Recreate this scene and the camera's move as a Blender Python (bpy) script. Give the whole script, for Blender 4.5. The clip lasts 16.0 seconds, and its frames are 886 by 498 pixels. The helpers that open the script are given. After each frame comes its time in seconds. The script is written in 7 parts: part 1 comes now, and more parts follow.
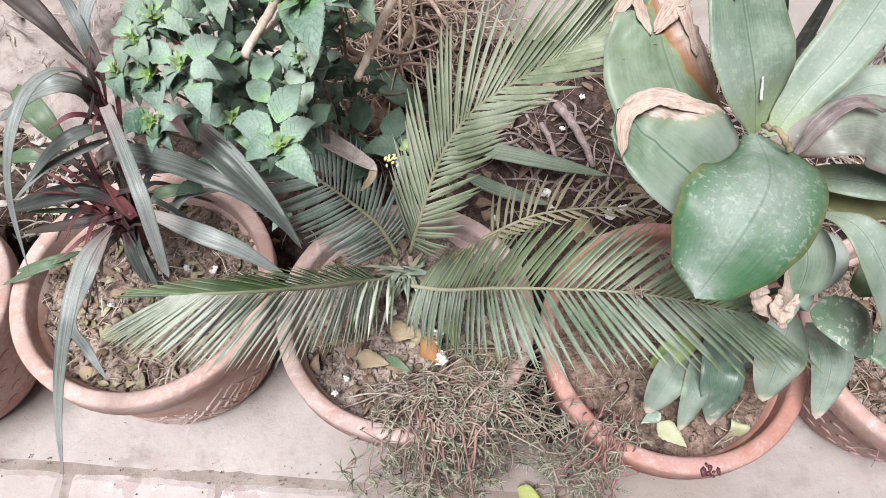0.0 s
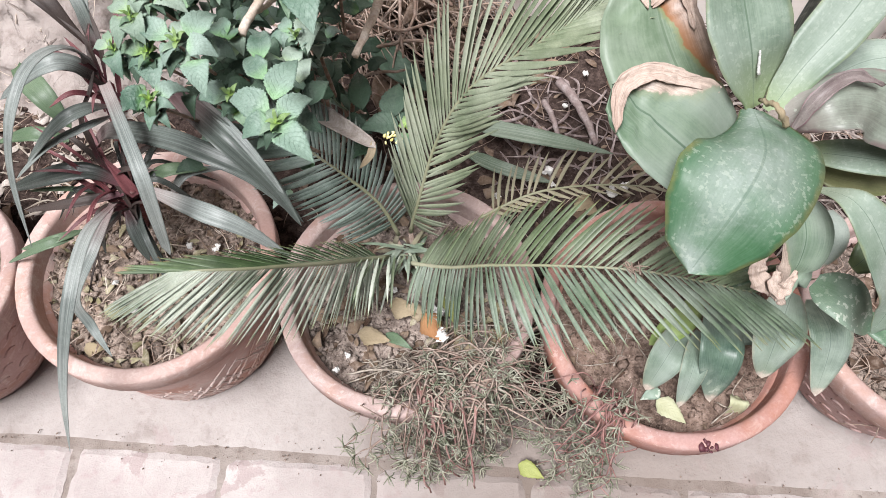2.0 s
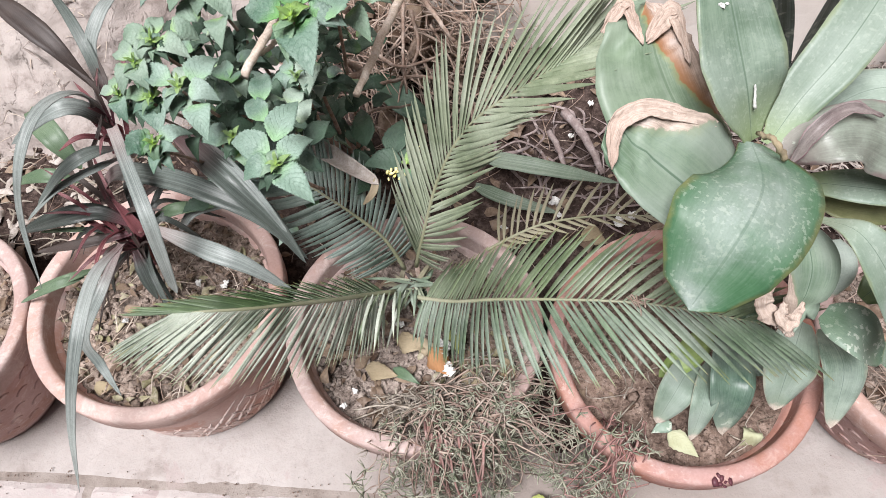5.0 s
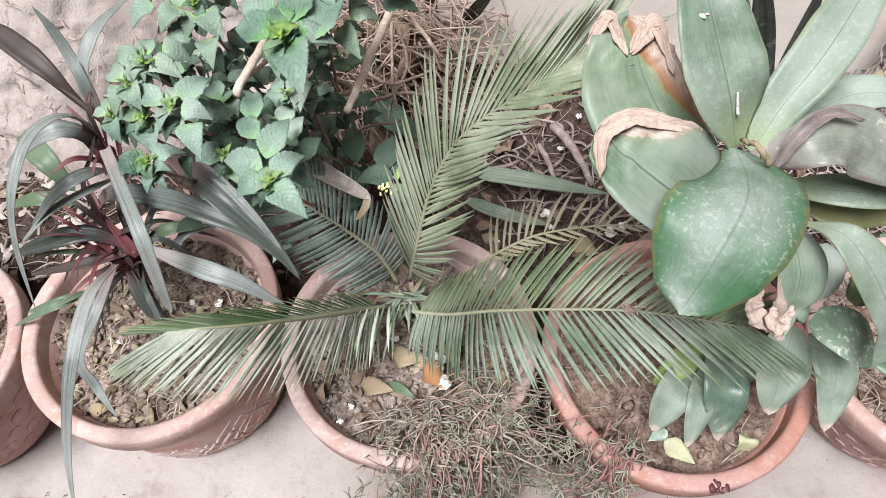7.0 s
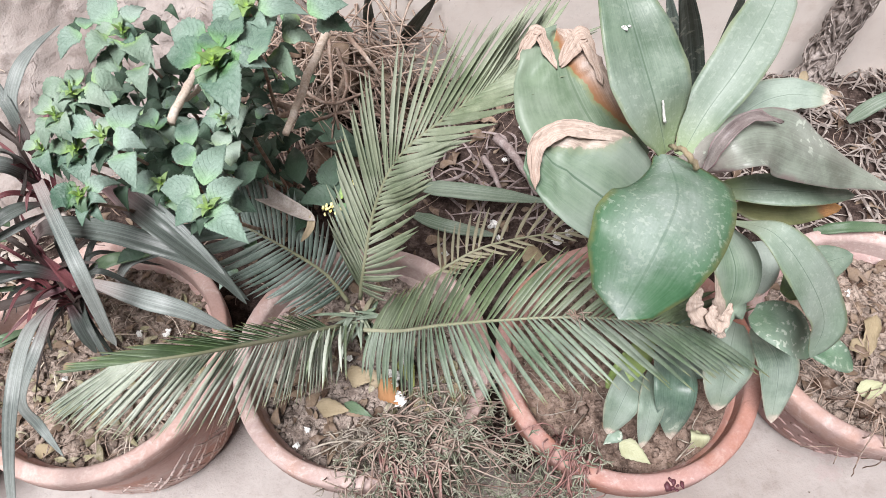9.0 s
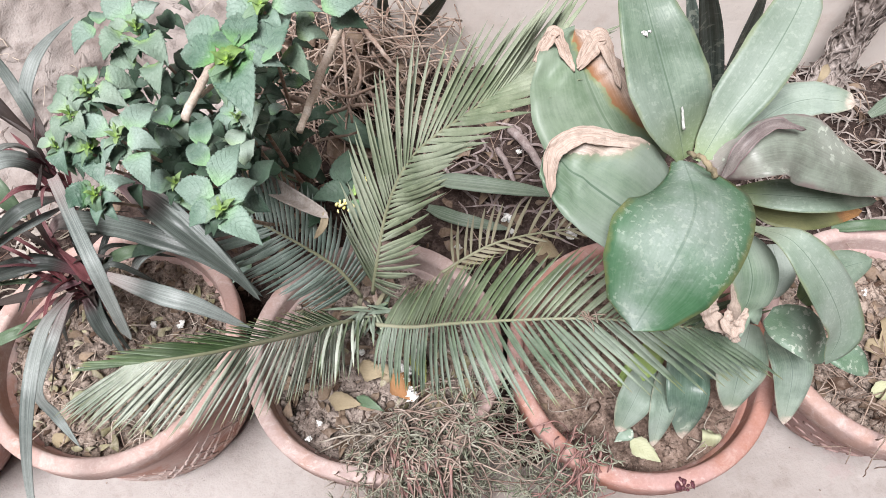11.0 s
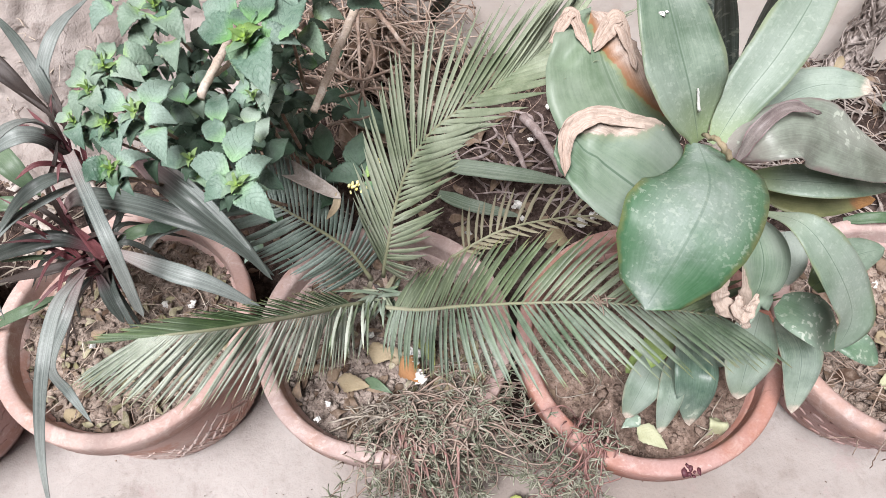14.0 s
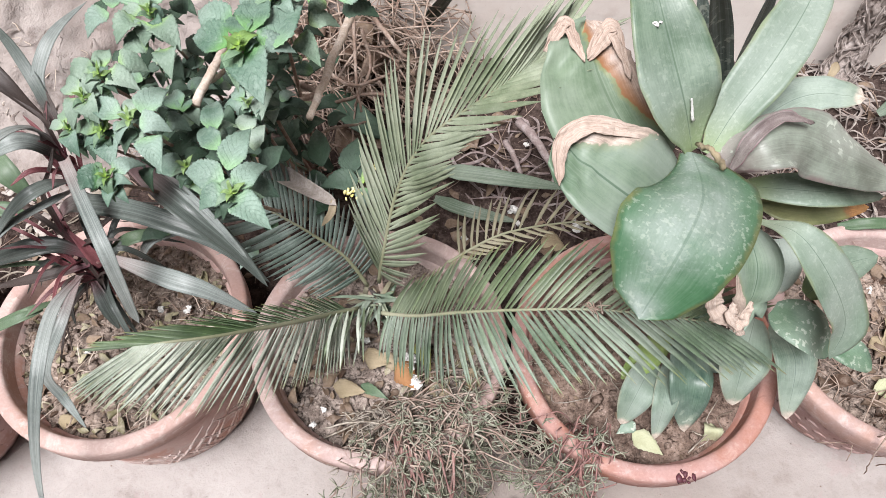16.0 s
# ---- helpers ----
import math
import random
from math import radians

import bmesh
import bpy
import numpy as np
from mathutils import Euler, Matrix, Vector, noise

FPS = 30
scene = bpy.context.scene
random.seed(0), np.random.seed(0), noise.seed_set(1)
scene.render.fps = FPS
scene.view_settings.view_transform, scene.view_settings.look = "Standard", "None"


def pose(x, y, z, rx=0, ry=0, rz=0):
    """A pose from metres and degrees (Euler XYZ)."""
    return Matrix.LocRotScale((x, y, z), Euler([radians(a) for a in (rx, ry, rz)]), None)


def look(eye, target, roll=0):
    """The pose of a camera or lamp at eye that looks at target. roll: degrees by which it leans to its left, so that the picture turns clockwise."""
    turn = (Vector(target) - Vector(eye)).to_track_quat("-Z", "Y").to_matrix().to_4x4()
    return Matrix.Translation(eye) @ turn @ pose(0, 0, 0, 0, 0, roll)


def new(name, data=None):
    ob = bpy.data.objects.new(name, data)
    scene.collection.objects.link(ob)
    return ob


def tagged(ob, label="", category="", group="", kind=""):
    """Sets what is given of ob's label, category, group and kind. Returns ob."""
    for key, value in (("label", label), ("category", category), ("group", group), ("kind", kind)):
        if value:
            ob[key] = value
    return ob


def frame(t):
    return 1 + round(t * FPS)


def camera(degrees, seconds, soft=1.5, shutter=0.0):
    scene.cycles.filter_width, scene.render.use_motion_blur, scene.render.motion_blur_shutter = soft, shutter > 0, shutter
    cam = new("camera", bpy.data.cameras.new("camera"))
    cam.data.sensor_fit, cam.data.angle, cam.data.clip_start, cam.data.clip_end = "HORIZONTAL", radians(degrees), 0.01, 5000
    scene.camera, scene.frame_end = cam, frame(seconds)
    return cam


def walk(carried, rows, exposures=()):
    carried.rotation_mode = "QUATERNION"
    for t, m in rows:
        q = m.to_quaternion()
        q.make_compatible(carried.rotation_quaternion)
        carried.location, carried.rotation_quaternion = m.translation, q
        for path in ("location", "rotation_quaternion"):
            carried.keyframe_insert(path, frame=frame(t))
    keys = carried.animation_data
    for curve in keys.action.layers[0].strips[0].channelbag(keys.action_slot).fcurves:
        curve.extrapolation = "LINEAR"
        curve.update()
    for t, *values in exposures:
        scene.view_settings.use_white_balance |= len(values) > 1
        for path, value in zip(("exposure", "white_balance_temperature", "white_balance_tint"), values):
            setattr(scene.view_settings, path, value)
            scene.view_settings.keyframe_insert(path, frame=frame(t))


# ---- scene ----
cam = camera(64.17, 16.0, soft=0.40)
ROWS = [
    (0.0, 0.0000, -0.0000, 1.2300, 29.00, 0.00, 0.00),
    (0.5, 0.0061, -0.0082, 1.2286, 28.47, -0.40, -0.18),
    (1.0, 0.0111, -0.0089, 1.2303, 28.23, 0.26, 0.12),
    (1.5, 0.0105, -0.0070, 1.2305, 27.87, 0.71, 0.58),
    (2.0, 0.0130, -0.0041, 1.2301, 27.38, 0.69, 0.29),
    (2.5, 0.0139, -0.0007, 1.2297, 27.14, 0.62, 0.13),
    (3.0, 0.0120, -0.0018, 1.2305, 26.11, 0.80, 0.42),
    (3.5, 0.0156, -0.0007, 1.2292, 26.43, 3.10, 0.32),
    (4.0, 0.0215, 0.0021, 1.2313, 28.43, 2.57, 0.09),
    (4.5, 0.0295, 0.0077, 1.2337, 29.10, 2.37, 0.29),
    (7.0, 0.0314, -0.0014, 1.2390, 30.77, 2.57, -1.25),
    (7.5, 0.0303, -0.0037, 1.2377, 30.64, 2.55, -0.95),
    (8.0, 0.0322, -0.0010, 1.2375, 30.74, 1.85, -1.36),
    (8.5, 0.0367, -0.0005, 1.2403, 31.50, 1.32, -3.00),
    (9.0, 0.0476, -0.0010, 1.2435, 31.66, 1.31, -5.58),
    (11.5, 0.0478, 0.0286, 1.2546, 29.36, 1.96, -3.74),
    (12.0, 0.0288, 0.0304, 1.2521, 29.07, 1.94, -2.33),
    (12.5, 0.0377, 0.0254, 1.2525, 29.16, 2.30, -3.42),
    (13.0, 0.0449, 0.0152, 1.2522, 29.52, 2.35, -4.29),
    (13.5, 0.0438, 0.0094, 1.2506, 29.32, 2.49, -3.77),
    (14.0, 0.0403, 0.0077, 1.2492, 29.55, 1.78, -3.47),
    (14.5, 0.0381, 0.0065, 1.2526, 29.84, 1.70, -3.20),
    (15.0, 0.0448, 0.0119, 1.2579, 29.84, 1.47, -3.42),
    (15.5, 0.0463, 0.0165, 1.2530, 29.26, 1.73, -3.53),
    (16.0, 0.0435, 0.0136, 1.2540, 29.60, 1.58, -3.54),
]
walk(cam, [(t, pose(x, y, z, rx, ry, rz)) for t, x, y, z, rx, ry, rz in ROWS], exposures=[(0.0, 0.85, 6340, 12.5), (16.0, 0.85, 6340, 12.5)])

# ---- light: a bright, hazy sky with no hard shadows ----
world = bpy.data.worlds.new("hazy_sky")
scene.world = world
world.use_nodes = True
wn, wl = world.node_tree.nodes, world.node_tree.links
sky = wn.new("ShaderNodeTexSky")
sky.sky_type = "NISHITA"
sky.sun_disc = False
sky.sun_elevation, sky.sun_rotation = radians(66), radians(213)
sky.dust_density, sky.air_density = 4.0, 1.0
pale = wn.new("ShaderNodeHueSaturation")
pale.inputs["Saturation"].default_value = 0.6
wl.new(sky.outputs[0], pale.inputs["Color"])
wl.new(pale.outputs[0], wn["Background"].inputs["Color"])
wn["Background"].inputs["Strength"].default_value = 0.028
sun_data = bpy.data.lights.new("sun", "SUN")
sun_data.energy, sun_data.angle, sun_data.color = 3.9, radians(26), (1.0, 0.985, 0.965)
sun = new("sun", sun_data)
sun.matrix_world = look((-0.9, -0.9, 4), (0, 0.5, 0))


# ---- materials ----
def material(name):
    m = bpy.data.materials.new(name)
    m.use_nodes = True
    nt = m.node_tree
    return m, nt, nt.nodes["Principled BSDF"]


def node(nt, kind, **inputs):
    n = nt.nodes.new(kind)
    for key, value in inputs.items():
        n.inputs[key.replace("_", " ")].default_value = value
    return n


def noise_tex(nt, scale, detail=4.0, rough=0.55, coords="Object", stretch=None, distort=0.0):
    tc = nt.nodes.new("ShaderNodeTexCoord")
    n = node(nt, "ShaderNodeTexNoise", Scale=scale, Detail=detail, Roughness=rough, Distortion=distort)
    if stretch:
        mp = node(nt, "ShaderNodeMapping", Scale=stretch)
        nt.links.new(tc.outputs[coords], mp.inputs["Vector"])
        nt.links.new(mp.outputs[0], n.inputs["Vector"])
    else:
        nt.links.new(tc.outputs[coords], n.inputs["Vector"])
    return n.outputs["Fac"]


def ramp(nt, fac, stops):
    r = nt.nodes.new("ShaderNodeValToRGB")
    els = r.color_ramp.elements
    while len(els) < len(stops):
        els.new(0.5)
    for e, (p, c) in zip(els, stops):
        e.position = p
        e.color = (*c, 1) if len(c) == 3 else c
    nt.links.new(fac, r.inputs["Fac"])
    return r.outputs["Color"]


def mix(nt, fac, a, b, mode="MIX"):
    m = nt.nodes.new("ShaderNodeMix")
    m.data_type = "RGBA"
    m.blend_type = mode
    for sock, v in ((m.inputs[0], fac), (m.inputs[6], a), (m.inputs[7], b)):
        if isinstance(v, (int, float)):
            sock.default_value = v
        elif isinstance(v, tuple):
            sock.default_value = (*v, 1) if len(v) == 3 else v
        else:
            nt.links.new(v, sock)
    return m.outputs[2]


def maths(nt, op, a, b=0.0, c=0.0, clamp=False):
    m = nt.nodes.new("ShaderNodeMath")
    m.operation = op
    m.use_clamp = clamp
    for sock, v in zip(m.inputs, (a, b, c)):
        if isinstance(v, (int, float)):
            sock.default_value = v
        else:
            nt.links.new(v, sock)
    return m.outputs[0]


def relief(nt, bsdf, height, strength=0.5, distance=0.002):
    b = node(nt, "ShaderNodeBump", Strength=strength, Distance=distance)
    nt.links.new(height, b.inputs["Height"])
    nt.links.new(b.outputs[0], bsdf.inputs["Normal"])


def step(nt, v, lo, hi):
    m = nt.nodes.new("ShaderNodeMapRange")
    m.interpolation_type = "SMOOTHSTEP"
    nt.links.new(v, m.inputs["Value"])
    m.inputs["From Min"].default_value, m.inputs["From Max"].default_value = lo, hi
    return m.outputs[0]


def uv_axes(nt):
    tc = nt.nodes.new("ShaderNodeTexCoord")
    s = nt.nodes.new("ShaderNodeSeparateXYZ")
    nt.links.new(tc.outputs["UV"], s.inputs[0])
    return s.outputs[0], s.outputs[1], tc.outputs["UV"]


def random_of(nt):
    return nt.nodes.new("ShaderNodeObjectInfo").outputs["Random"]


def island(nt):
    return nt.nodes.new("ShaderNodeNewGeometry").outputs["Random Per Island"]


def earth_material(name, dark, light, pale_grit, scale=1.0):
    m, nt, b = material(name)
    big = noise_tex(nt, 9 * scale, 6, 0.6)
    small = noise_tex(nt, 70 * scale, 8, 0.7)
    c = ramp(nt, maths(nt, "ADD", maths(nt, "MULTIPLY", big, 0.5), maths(nt, "MULTIPLY", small, 0.5)), [(0.36, dark), (0.58, light)])
    c = mix(nt, step(nt, small, 0.42, 0.68), c, mix(nt, 0.5, c, pale_grit))
    grit = noise_tex(nt, 260 * scale, 3, 0.6)
    c = mix(nt, step(nt, grit, 0.64, 0.72), c, pale_grit)
    c = mix(nt, step(nt, grit, 0.43, 0.33), c, mix(nt, 0.8, c, dark))
    c = mix(nt, maths(nt, "MULTIPLY", island(nt), 0.35), c, mix(nt, 0.5, c, pale_grit))
    nt.links.new(c, b.inputs["Base Color"])
    b.inputs["Roughness"].default_value = 0.97
    b.inputs["Specular IOR Level"].default_value = 0.08
    relief(nt, b, maths(nt, "ADD", small, maths(nt, "MULTIPLY", grit, 0.5)), 0.9, 0.006)
    return m


def clay_material(name, base, rosy, bloom_amount=0.5):
    m, nt, b = material(name)
    big = noise_tex(nt, 6, 6, 0.62, distort=0.5)
    mid = noise_tex(nt, 30, 8, 0.68, distort=0.8)
    fine = noise_tex(nt, 240, 5, 0.65)
    warm = tuple(min(1.0, x * k) for x, k in zip(base, (1.03, 0.93, 0.84)))
    c = mix(nt, step(nt, big, 0.36, 0.62), base, rosy)
    c = mix(nt, maths(nt, "MULTIPLY", step(nt, noise_tex(nt, 11, 6, 0.6, distort=0.4), 0.50, 0.66), 0.8), c, warm)
    c = mix(nt, maths(nt, "MULTIPLY", step(nt, mid, 0.50, 0.68), bloom_amount), c, (0.56, 0.46, 0.43))
    c = mix(nt, maths(nt, "MULTIPLY", step(nt, mid, 0.40, 0.26), 0.6), c, (0.20, 0.11, 0.09))
    crust = noise_tex(nt, 55, 7, 0.75, distort=0.4)
    c = mix(nt, maths(nt, "MULTIPLY", maths(nt, "MULTIPLY", step(nt, crust, 0.56, 0.64), step(nt, big, 0.46, 0.62)), 0.35), c, (0.70, 0.62, 0.58))
    scratch = noise_tex(nt, 26, 6, 0.7, stretch=(1, 1, 7))
    c = mix(nt, maths(nt, "MULTIPLY", step(nt, scratch, 0.58, 0.66), 0.35), c, (0.70, 0.60, 0.55))
    c = mix(nt, maths(nt, "MULTIPLY", step(nt, fine, 0.58, 0.44), 0.22), c, mix(nt, 1.0, c, (0.7, 0.65, 0.62), "MULTIPLY"))
    nt.links.new(c, b.inputs["Base Color"])
    b.inputs["Roughness"].default_value = 0.9
    b.inputs["Specular IOR Level"].default_value = 0.12
    relief(nt, b, maths(nt, "ADD", maths(nt, "ADD", mid, maths(nt, "MULTIPLY", crust, 0.4)), maths(nt, "MULTIPLY", fine, 0.3)), 0.45, 0.0025)
    return m


DARK_PATCH = (0.198, 0.225, 0.000)


def plaster_material(name, a, bcol, stain, scale=1.0, cracks=0.0, bump=0.7, dark_patch=False, peel=0.0):
    m, nt, b = material(name)
    big = noise_tex(nt, 3.2 * scale, 6, 0.62, distort=0.4)
    mid = noise_tex(nt, 16 * scale, 7, 0.65)
    fine = noise_tex(nt, 190 * scale, 4, 0.6)
    c = ramp(nt, big, [(0.3, a), (0.68, bcol)])
    c = mix(nt, maths(nt, "MULTIPLY", step(nt, mid, 0.52, 0.70), 0.55), c, stain)
    c = mix(nt, maths(nt, "MULTIPLY", step(nt, fine, 0.62, 0.74), 0.4), c, mix(nt, 0.5, c, (0.25, 0.2, 0.17)))
    vein = noise_tex(nt, 4.5 * scale, 5, 0.55, distort=1.2)
    crack = maths(nt, "MULTIPLY", step(nt, maths(nt, "ABSOLUTE", maths(nt, "SUBTRACT", vein, 0.5)), 0.006, 0.001), step(nt, big, 0.45, 0.6))
    crack = maths(nt, "MULTIPLY", crack, cracks)
    c = mix(nt, maths(nt, "MULTIPLY", crack, 0.6), c, (0.16, 0.12, 0.10))
    blotch = noise_tex(nt, 42 * scale, 5, 0.7)
    c = mix(nt, maths(nt, "MULTIPLY", step(nt, blotch, 0.45, 0.75), 0.35), c, mix(nt, 0.6, c, stain))
    if peel:
        flake = noise_tex(nt, 8.5, 8, 0.62, distort=0.3)
        c = mix(nt, maths(nt, "MULTIPLY", step(nt, flake, 0.575, 0.595), peel), c, mix(nt, 0.75, c, (0.33, 0.255, 0.25)))
    if dark_patch:
        # a darker brown patch with a noisy edge in front of the third pot
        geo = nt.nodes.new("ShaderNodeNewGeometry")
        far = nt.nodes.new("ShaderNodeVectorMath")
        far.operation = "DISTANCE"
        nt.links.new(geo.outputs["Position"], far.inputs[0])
        far.inputs[1].default_value = DARK_PATCH
        patch_noise = nt.nodes.new("ShaderNodeTexNoise")
        patch_noise.inputs["Scale"].default_value, patch_noise.inputs["Detail"].default_value = 9.0, 6.0
        nt.links.new(geo.outputs["Position"], patch_noise.inputs["Vector"])
        reach = maths(nt, "SUBTRACT", far.outputs["Value"], maths(nt, "MULTIPLY", patch_noise.outputs["Fac"], 0.30))
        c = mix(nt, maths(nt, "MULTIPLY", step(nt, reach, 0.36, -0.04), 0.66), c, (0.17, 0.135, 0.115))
    nt.links.new(c, b.inputs["Base Color"])
    b.inputs["Roughness"].default_value = 0.93
    b.inputs["Specular IOR Level"].default_value = 0.12
    relief(nt, b, maths(nt, "SUBTRACT", maths(nt, "ADD", mid, maths(nt, "MULTIPLY", maths(nt, "ADD", fine, blotch), 0.35)), crack), bump, 0.006)
    return m


def leaf_material(name, deep, mid, dust_sheen, dust_sheen_amount=0.5, veins=0.0, side_veins=0.0, rough=0.45, base_tint=None,
                  edge=None, edge_amount=0.0, tip_dry=None, tip_from=1.1, tip_side=None, spots=0.0, per_island=False, rib=0.25, stripes=0.0, valley=0.0, spot_size=210, jitter=0.35, band=0.09, grain=1.0, ragged_dry=0.22, halo_amount=0.6, base_reach=0.32):
    """A leaf: u runs across it and v from the stalk to the tip."""
    deep, mid, dust_sheen = tuple(0.55 * x for x in deep), tuple(0.68 * x for x in mid), tuple(0.80 * x for x in dust_sheen)
    m, nt, b = material(name)
    u, v, uv = uv_axes(nt)
    across = maths(nt, "ABSOLUTE", maths(nt, "SUBTRACT", u, 0.5))
    rnd = island(nt) if per_island else random_of(nt)
    streak = noise_tex(nt, 5.0, 5, 0.6, "UV", (9, 1.1, 1))
    patch = noise_tex(nt, 26, 5, 0.65)
    fine = noise_tex(nt, 170, 5, 0.7)
    c = mix(nt, step(nt, maths(nt, "ADD", maths(nt, "MULTIPLY", streak, 0.15 + 0.25 * grain), maths(nt, "MULTIPLY", patch, 0.85 - 0.25 * grain)), 0.34, 0.64), deep, mid)
    c = mix(nt, maths(nt, "MULTIPLY", rnd, 0.45), c, mid)
    other = maths(nt, "FRACT", maths(nt, "MULTIPLY", rnd, 7.31))
    c = mix(nt, maths(nt, "MULTIPLY", other, jitter), c, deep)
    if base_tint:
        c = mix(nt, maths(nt, "MULTIPLY", step(nt, v, base_reach, 0.0), 0.85), c, base_tint)
    height = maths(nt, "MULTIPLY", streak, 0.25)
    if side_veins:
        # slanted side veins
        w = maths(nt, "SUBTRACT", maths(nt, "MULTIPLY", v, 8.0), maths(nt, "MULTIPLY", across, 5.0))
        w = maths(nt, "ADD", w, maths(nt, "MULTIPLY", patch, 0.9))
        saw = maths(nt, "ABSOLUTE", maths(nt, "SUBTRACT", maths(nt, "FRACT", w), 0.5))
        line = step(nt, saw, 0.14, 0.02)
        vein_cut = maths(nt, "MULTIPLY", line, side_veins)
        height = maths(nt, "SUBTRACT", height, maths(nt, "MULTIPLY", line, 0.9))
    if veins:
        lines = maths(nt, "ABSOLUTE", maths(nt, "SUBTRACT", maths(nt, "FRACT", maths(nt, "MULTIPLY", u, 21.0)), 0.5))
        c = mix(nt, maths(nt, "MULTIPLY", step(nt, lines, 0.2, 0.0), veins), c, mix(nt, 0.5, c, dust_sheen))
        height = maths(nt, "ADD", height, maths(nt, "MULTIPLY", lines, 0.35))
    # the pale film is dust and, on glossy leaves, painted sky sheen
    cloud = noise_tex(nt, 11, 3, 0.5)
    dusty = maths(nt, "ADD", maths(nt, "MULTIPLY", step(nt, cloud, 0.30, 0.70), 0.75), maths(nt, "MULTIPLY", step(nt, streak, 0.30, 0.80), 0.14 * grain))
    dusty = maths(nt, "ADD", dusty, maths(nt, "MULTIPLY", step(nt, fine, 0.50, 0.72), 0.22 * grain))
    if valley:
        dusty = maths(nt, "MULTIPLY", dusty, maths(nt, "ADD", 1.0 - valley, maths(nt, "MULTIPLY", step(nt, across, 0.5, 0.08), 2 * valley)))
    dusty = maths(nt, "MULTIPLY", dusty, maths(nt, "MULTIPLY_ADD", other, 0.5 * dust_sheen_amount, 0.75 * dust_sheen_amount), clamp=True)
    c = mix(nt, dusty, c, dust_sheen)
    speck = noise_tex(nt, 420, 3, 0.6)
    c = mix(nt, maths(nt, "MULTIPLY", step(nt, speck, 0.50, 0.36), 0.30 * grain), c, mix(nt, 0.6, c, deep))
    if side_veins:
        c = mix(nt, maths(nt, "MULTIPLY", vein_cut, 0.12), c, deep)
    if stripes:
        bands = noise_tex(nt, 2.0, 3, 0.6, "UV", (11, 0.35, 1))
        c = mix(nt, maths(nt, "MULTIPLY", step(nt, bands, 0.46, 0.58), stripes), c, dust_sheen)
        c = mix(nt, maths(nt, "MULTIPLY", step(nt, bands, 0.42, 0.34), stripes), c, deep)
    if spots:
        sp = noise_tex(nt, spot_size, 3, 0.55)
        c = mix(nt, maths(nt, "MULTIPLY", maths(nt, "MULTIPLY", step(nt, sp, 0.56, 0.63), step(nt, cloud, 0.35, 0.6)), spots), c, (0.46, 0.50, 0.43))
    c = mix(nt, maths(nt, "MULTIPLY", step(nt, across, 0.05, 0.02), rib * 0.3), c, mix(nt, 0.5, c, dust_sheen))
    c = mix(nt, maths(nt, "MULTIPLY", step(nt, across, 0.016, 0.006), rib), c, mix(nt, 0.7, c, deep))
    if edge:
        near = maths(nt, "ADD", across, maths(nt, "MULTIPLY", maths(nt, "SUBTRACT", patch, 0.5), 0.3))
        c = mix(nt, maths(nt, "MULTIPLY", step(nt, near, 0.44, 0.52), edge_amount), c, edge)
    if tip_dry:
        reach = maths(nt, "ADD", v, maths(nt, "MULTIPLY", maths(nt, "SUBTRACT", patch, 0.5), ragged_dry))
        if tip_side is not None:
            lean = maths(nt, "SUBTRACT", u, 0.5) if tip_side > 0 else maths(nt, "SUBTRACT", 0.5, u)
            reach = maths(nt, "ADD", reach, maths(nt, "MULTIPLY", lean, abs(tip_side)))
        torn = mix(nt, step(nt, maths(nt, "ADD", maths(nt, "MULTIPLY", streak, 0.6), maths(nt, "MULTIPLY", fine, 0.4)), 0.40, 0.62), tuple(0.62 * x for x in tip_dry), tip_dry)
        halo = step(nt, reach, tip_from - 0.12, tip_from)
        c = mix(nt, maths(nt, "MULTIPLY", halo, halo_amount), c, (0.20, 0.21, 0.085))
        c = mix(nt, step(nt, reach, tip_from - 0.01, tip_from + 0.05), c, mix(nt, step(nt, reach, tip_from - 0.005, tip_from + band), (0.25, 0.115, 0.05), torn))
    nt.links.new(c, b.inputs["Base Color"])
    r = maths(nt, "ADD", rough, maths(nt, "MULTIPLY", dusty, 0.3), clamp=True)
    nt.links.new(r, b.inputs["Roughness"])
    b.inputs["Specular IOR Level"].default_value = 0.35
    relief(nt, b, maths(nt, "ADD", height, maths(nt, "MULTIPLY", fine, 0.4)), 0.45 * (0.1 + 0.9 * grain), 0.0009)
    return m


def dry_material(name, a, bcol, grey, per_island=True):
    m, nt, b = material(name)
    a, bcol, grey = (tuple(0.78 * x for x in q) for q in (a, bcol, grey))
    rnd = island(nt) if per_island else random_of(nt)
    n1 = noise_tex(nt, 60, 5, 0.65)
    c = mix(nt, rnd, a, bcol)
    c = mix(nt, step(nt, n1, 0.42, 0.7), c, grey)
    fine = noise_tex(nt, 300, 4, 0.6)
    c = mix(nt, maths(nt, "MULTIPLY", step(nt, fine, 0.55, 0.4), 0.4), c, mix(nt, 0.5, c, (0.05, 0.03, 0.02)))
    nt.links.new(c, b.inputs["Base Color"])
    b.inputs["Roughness"].default_value = 0.9
    b.inputs["Specular IOR Level"].default_value = 0.12
    relief(nt, b, n1, 0.4, 0.002)
    return m


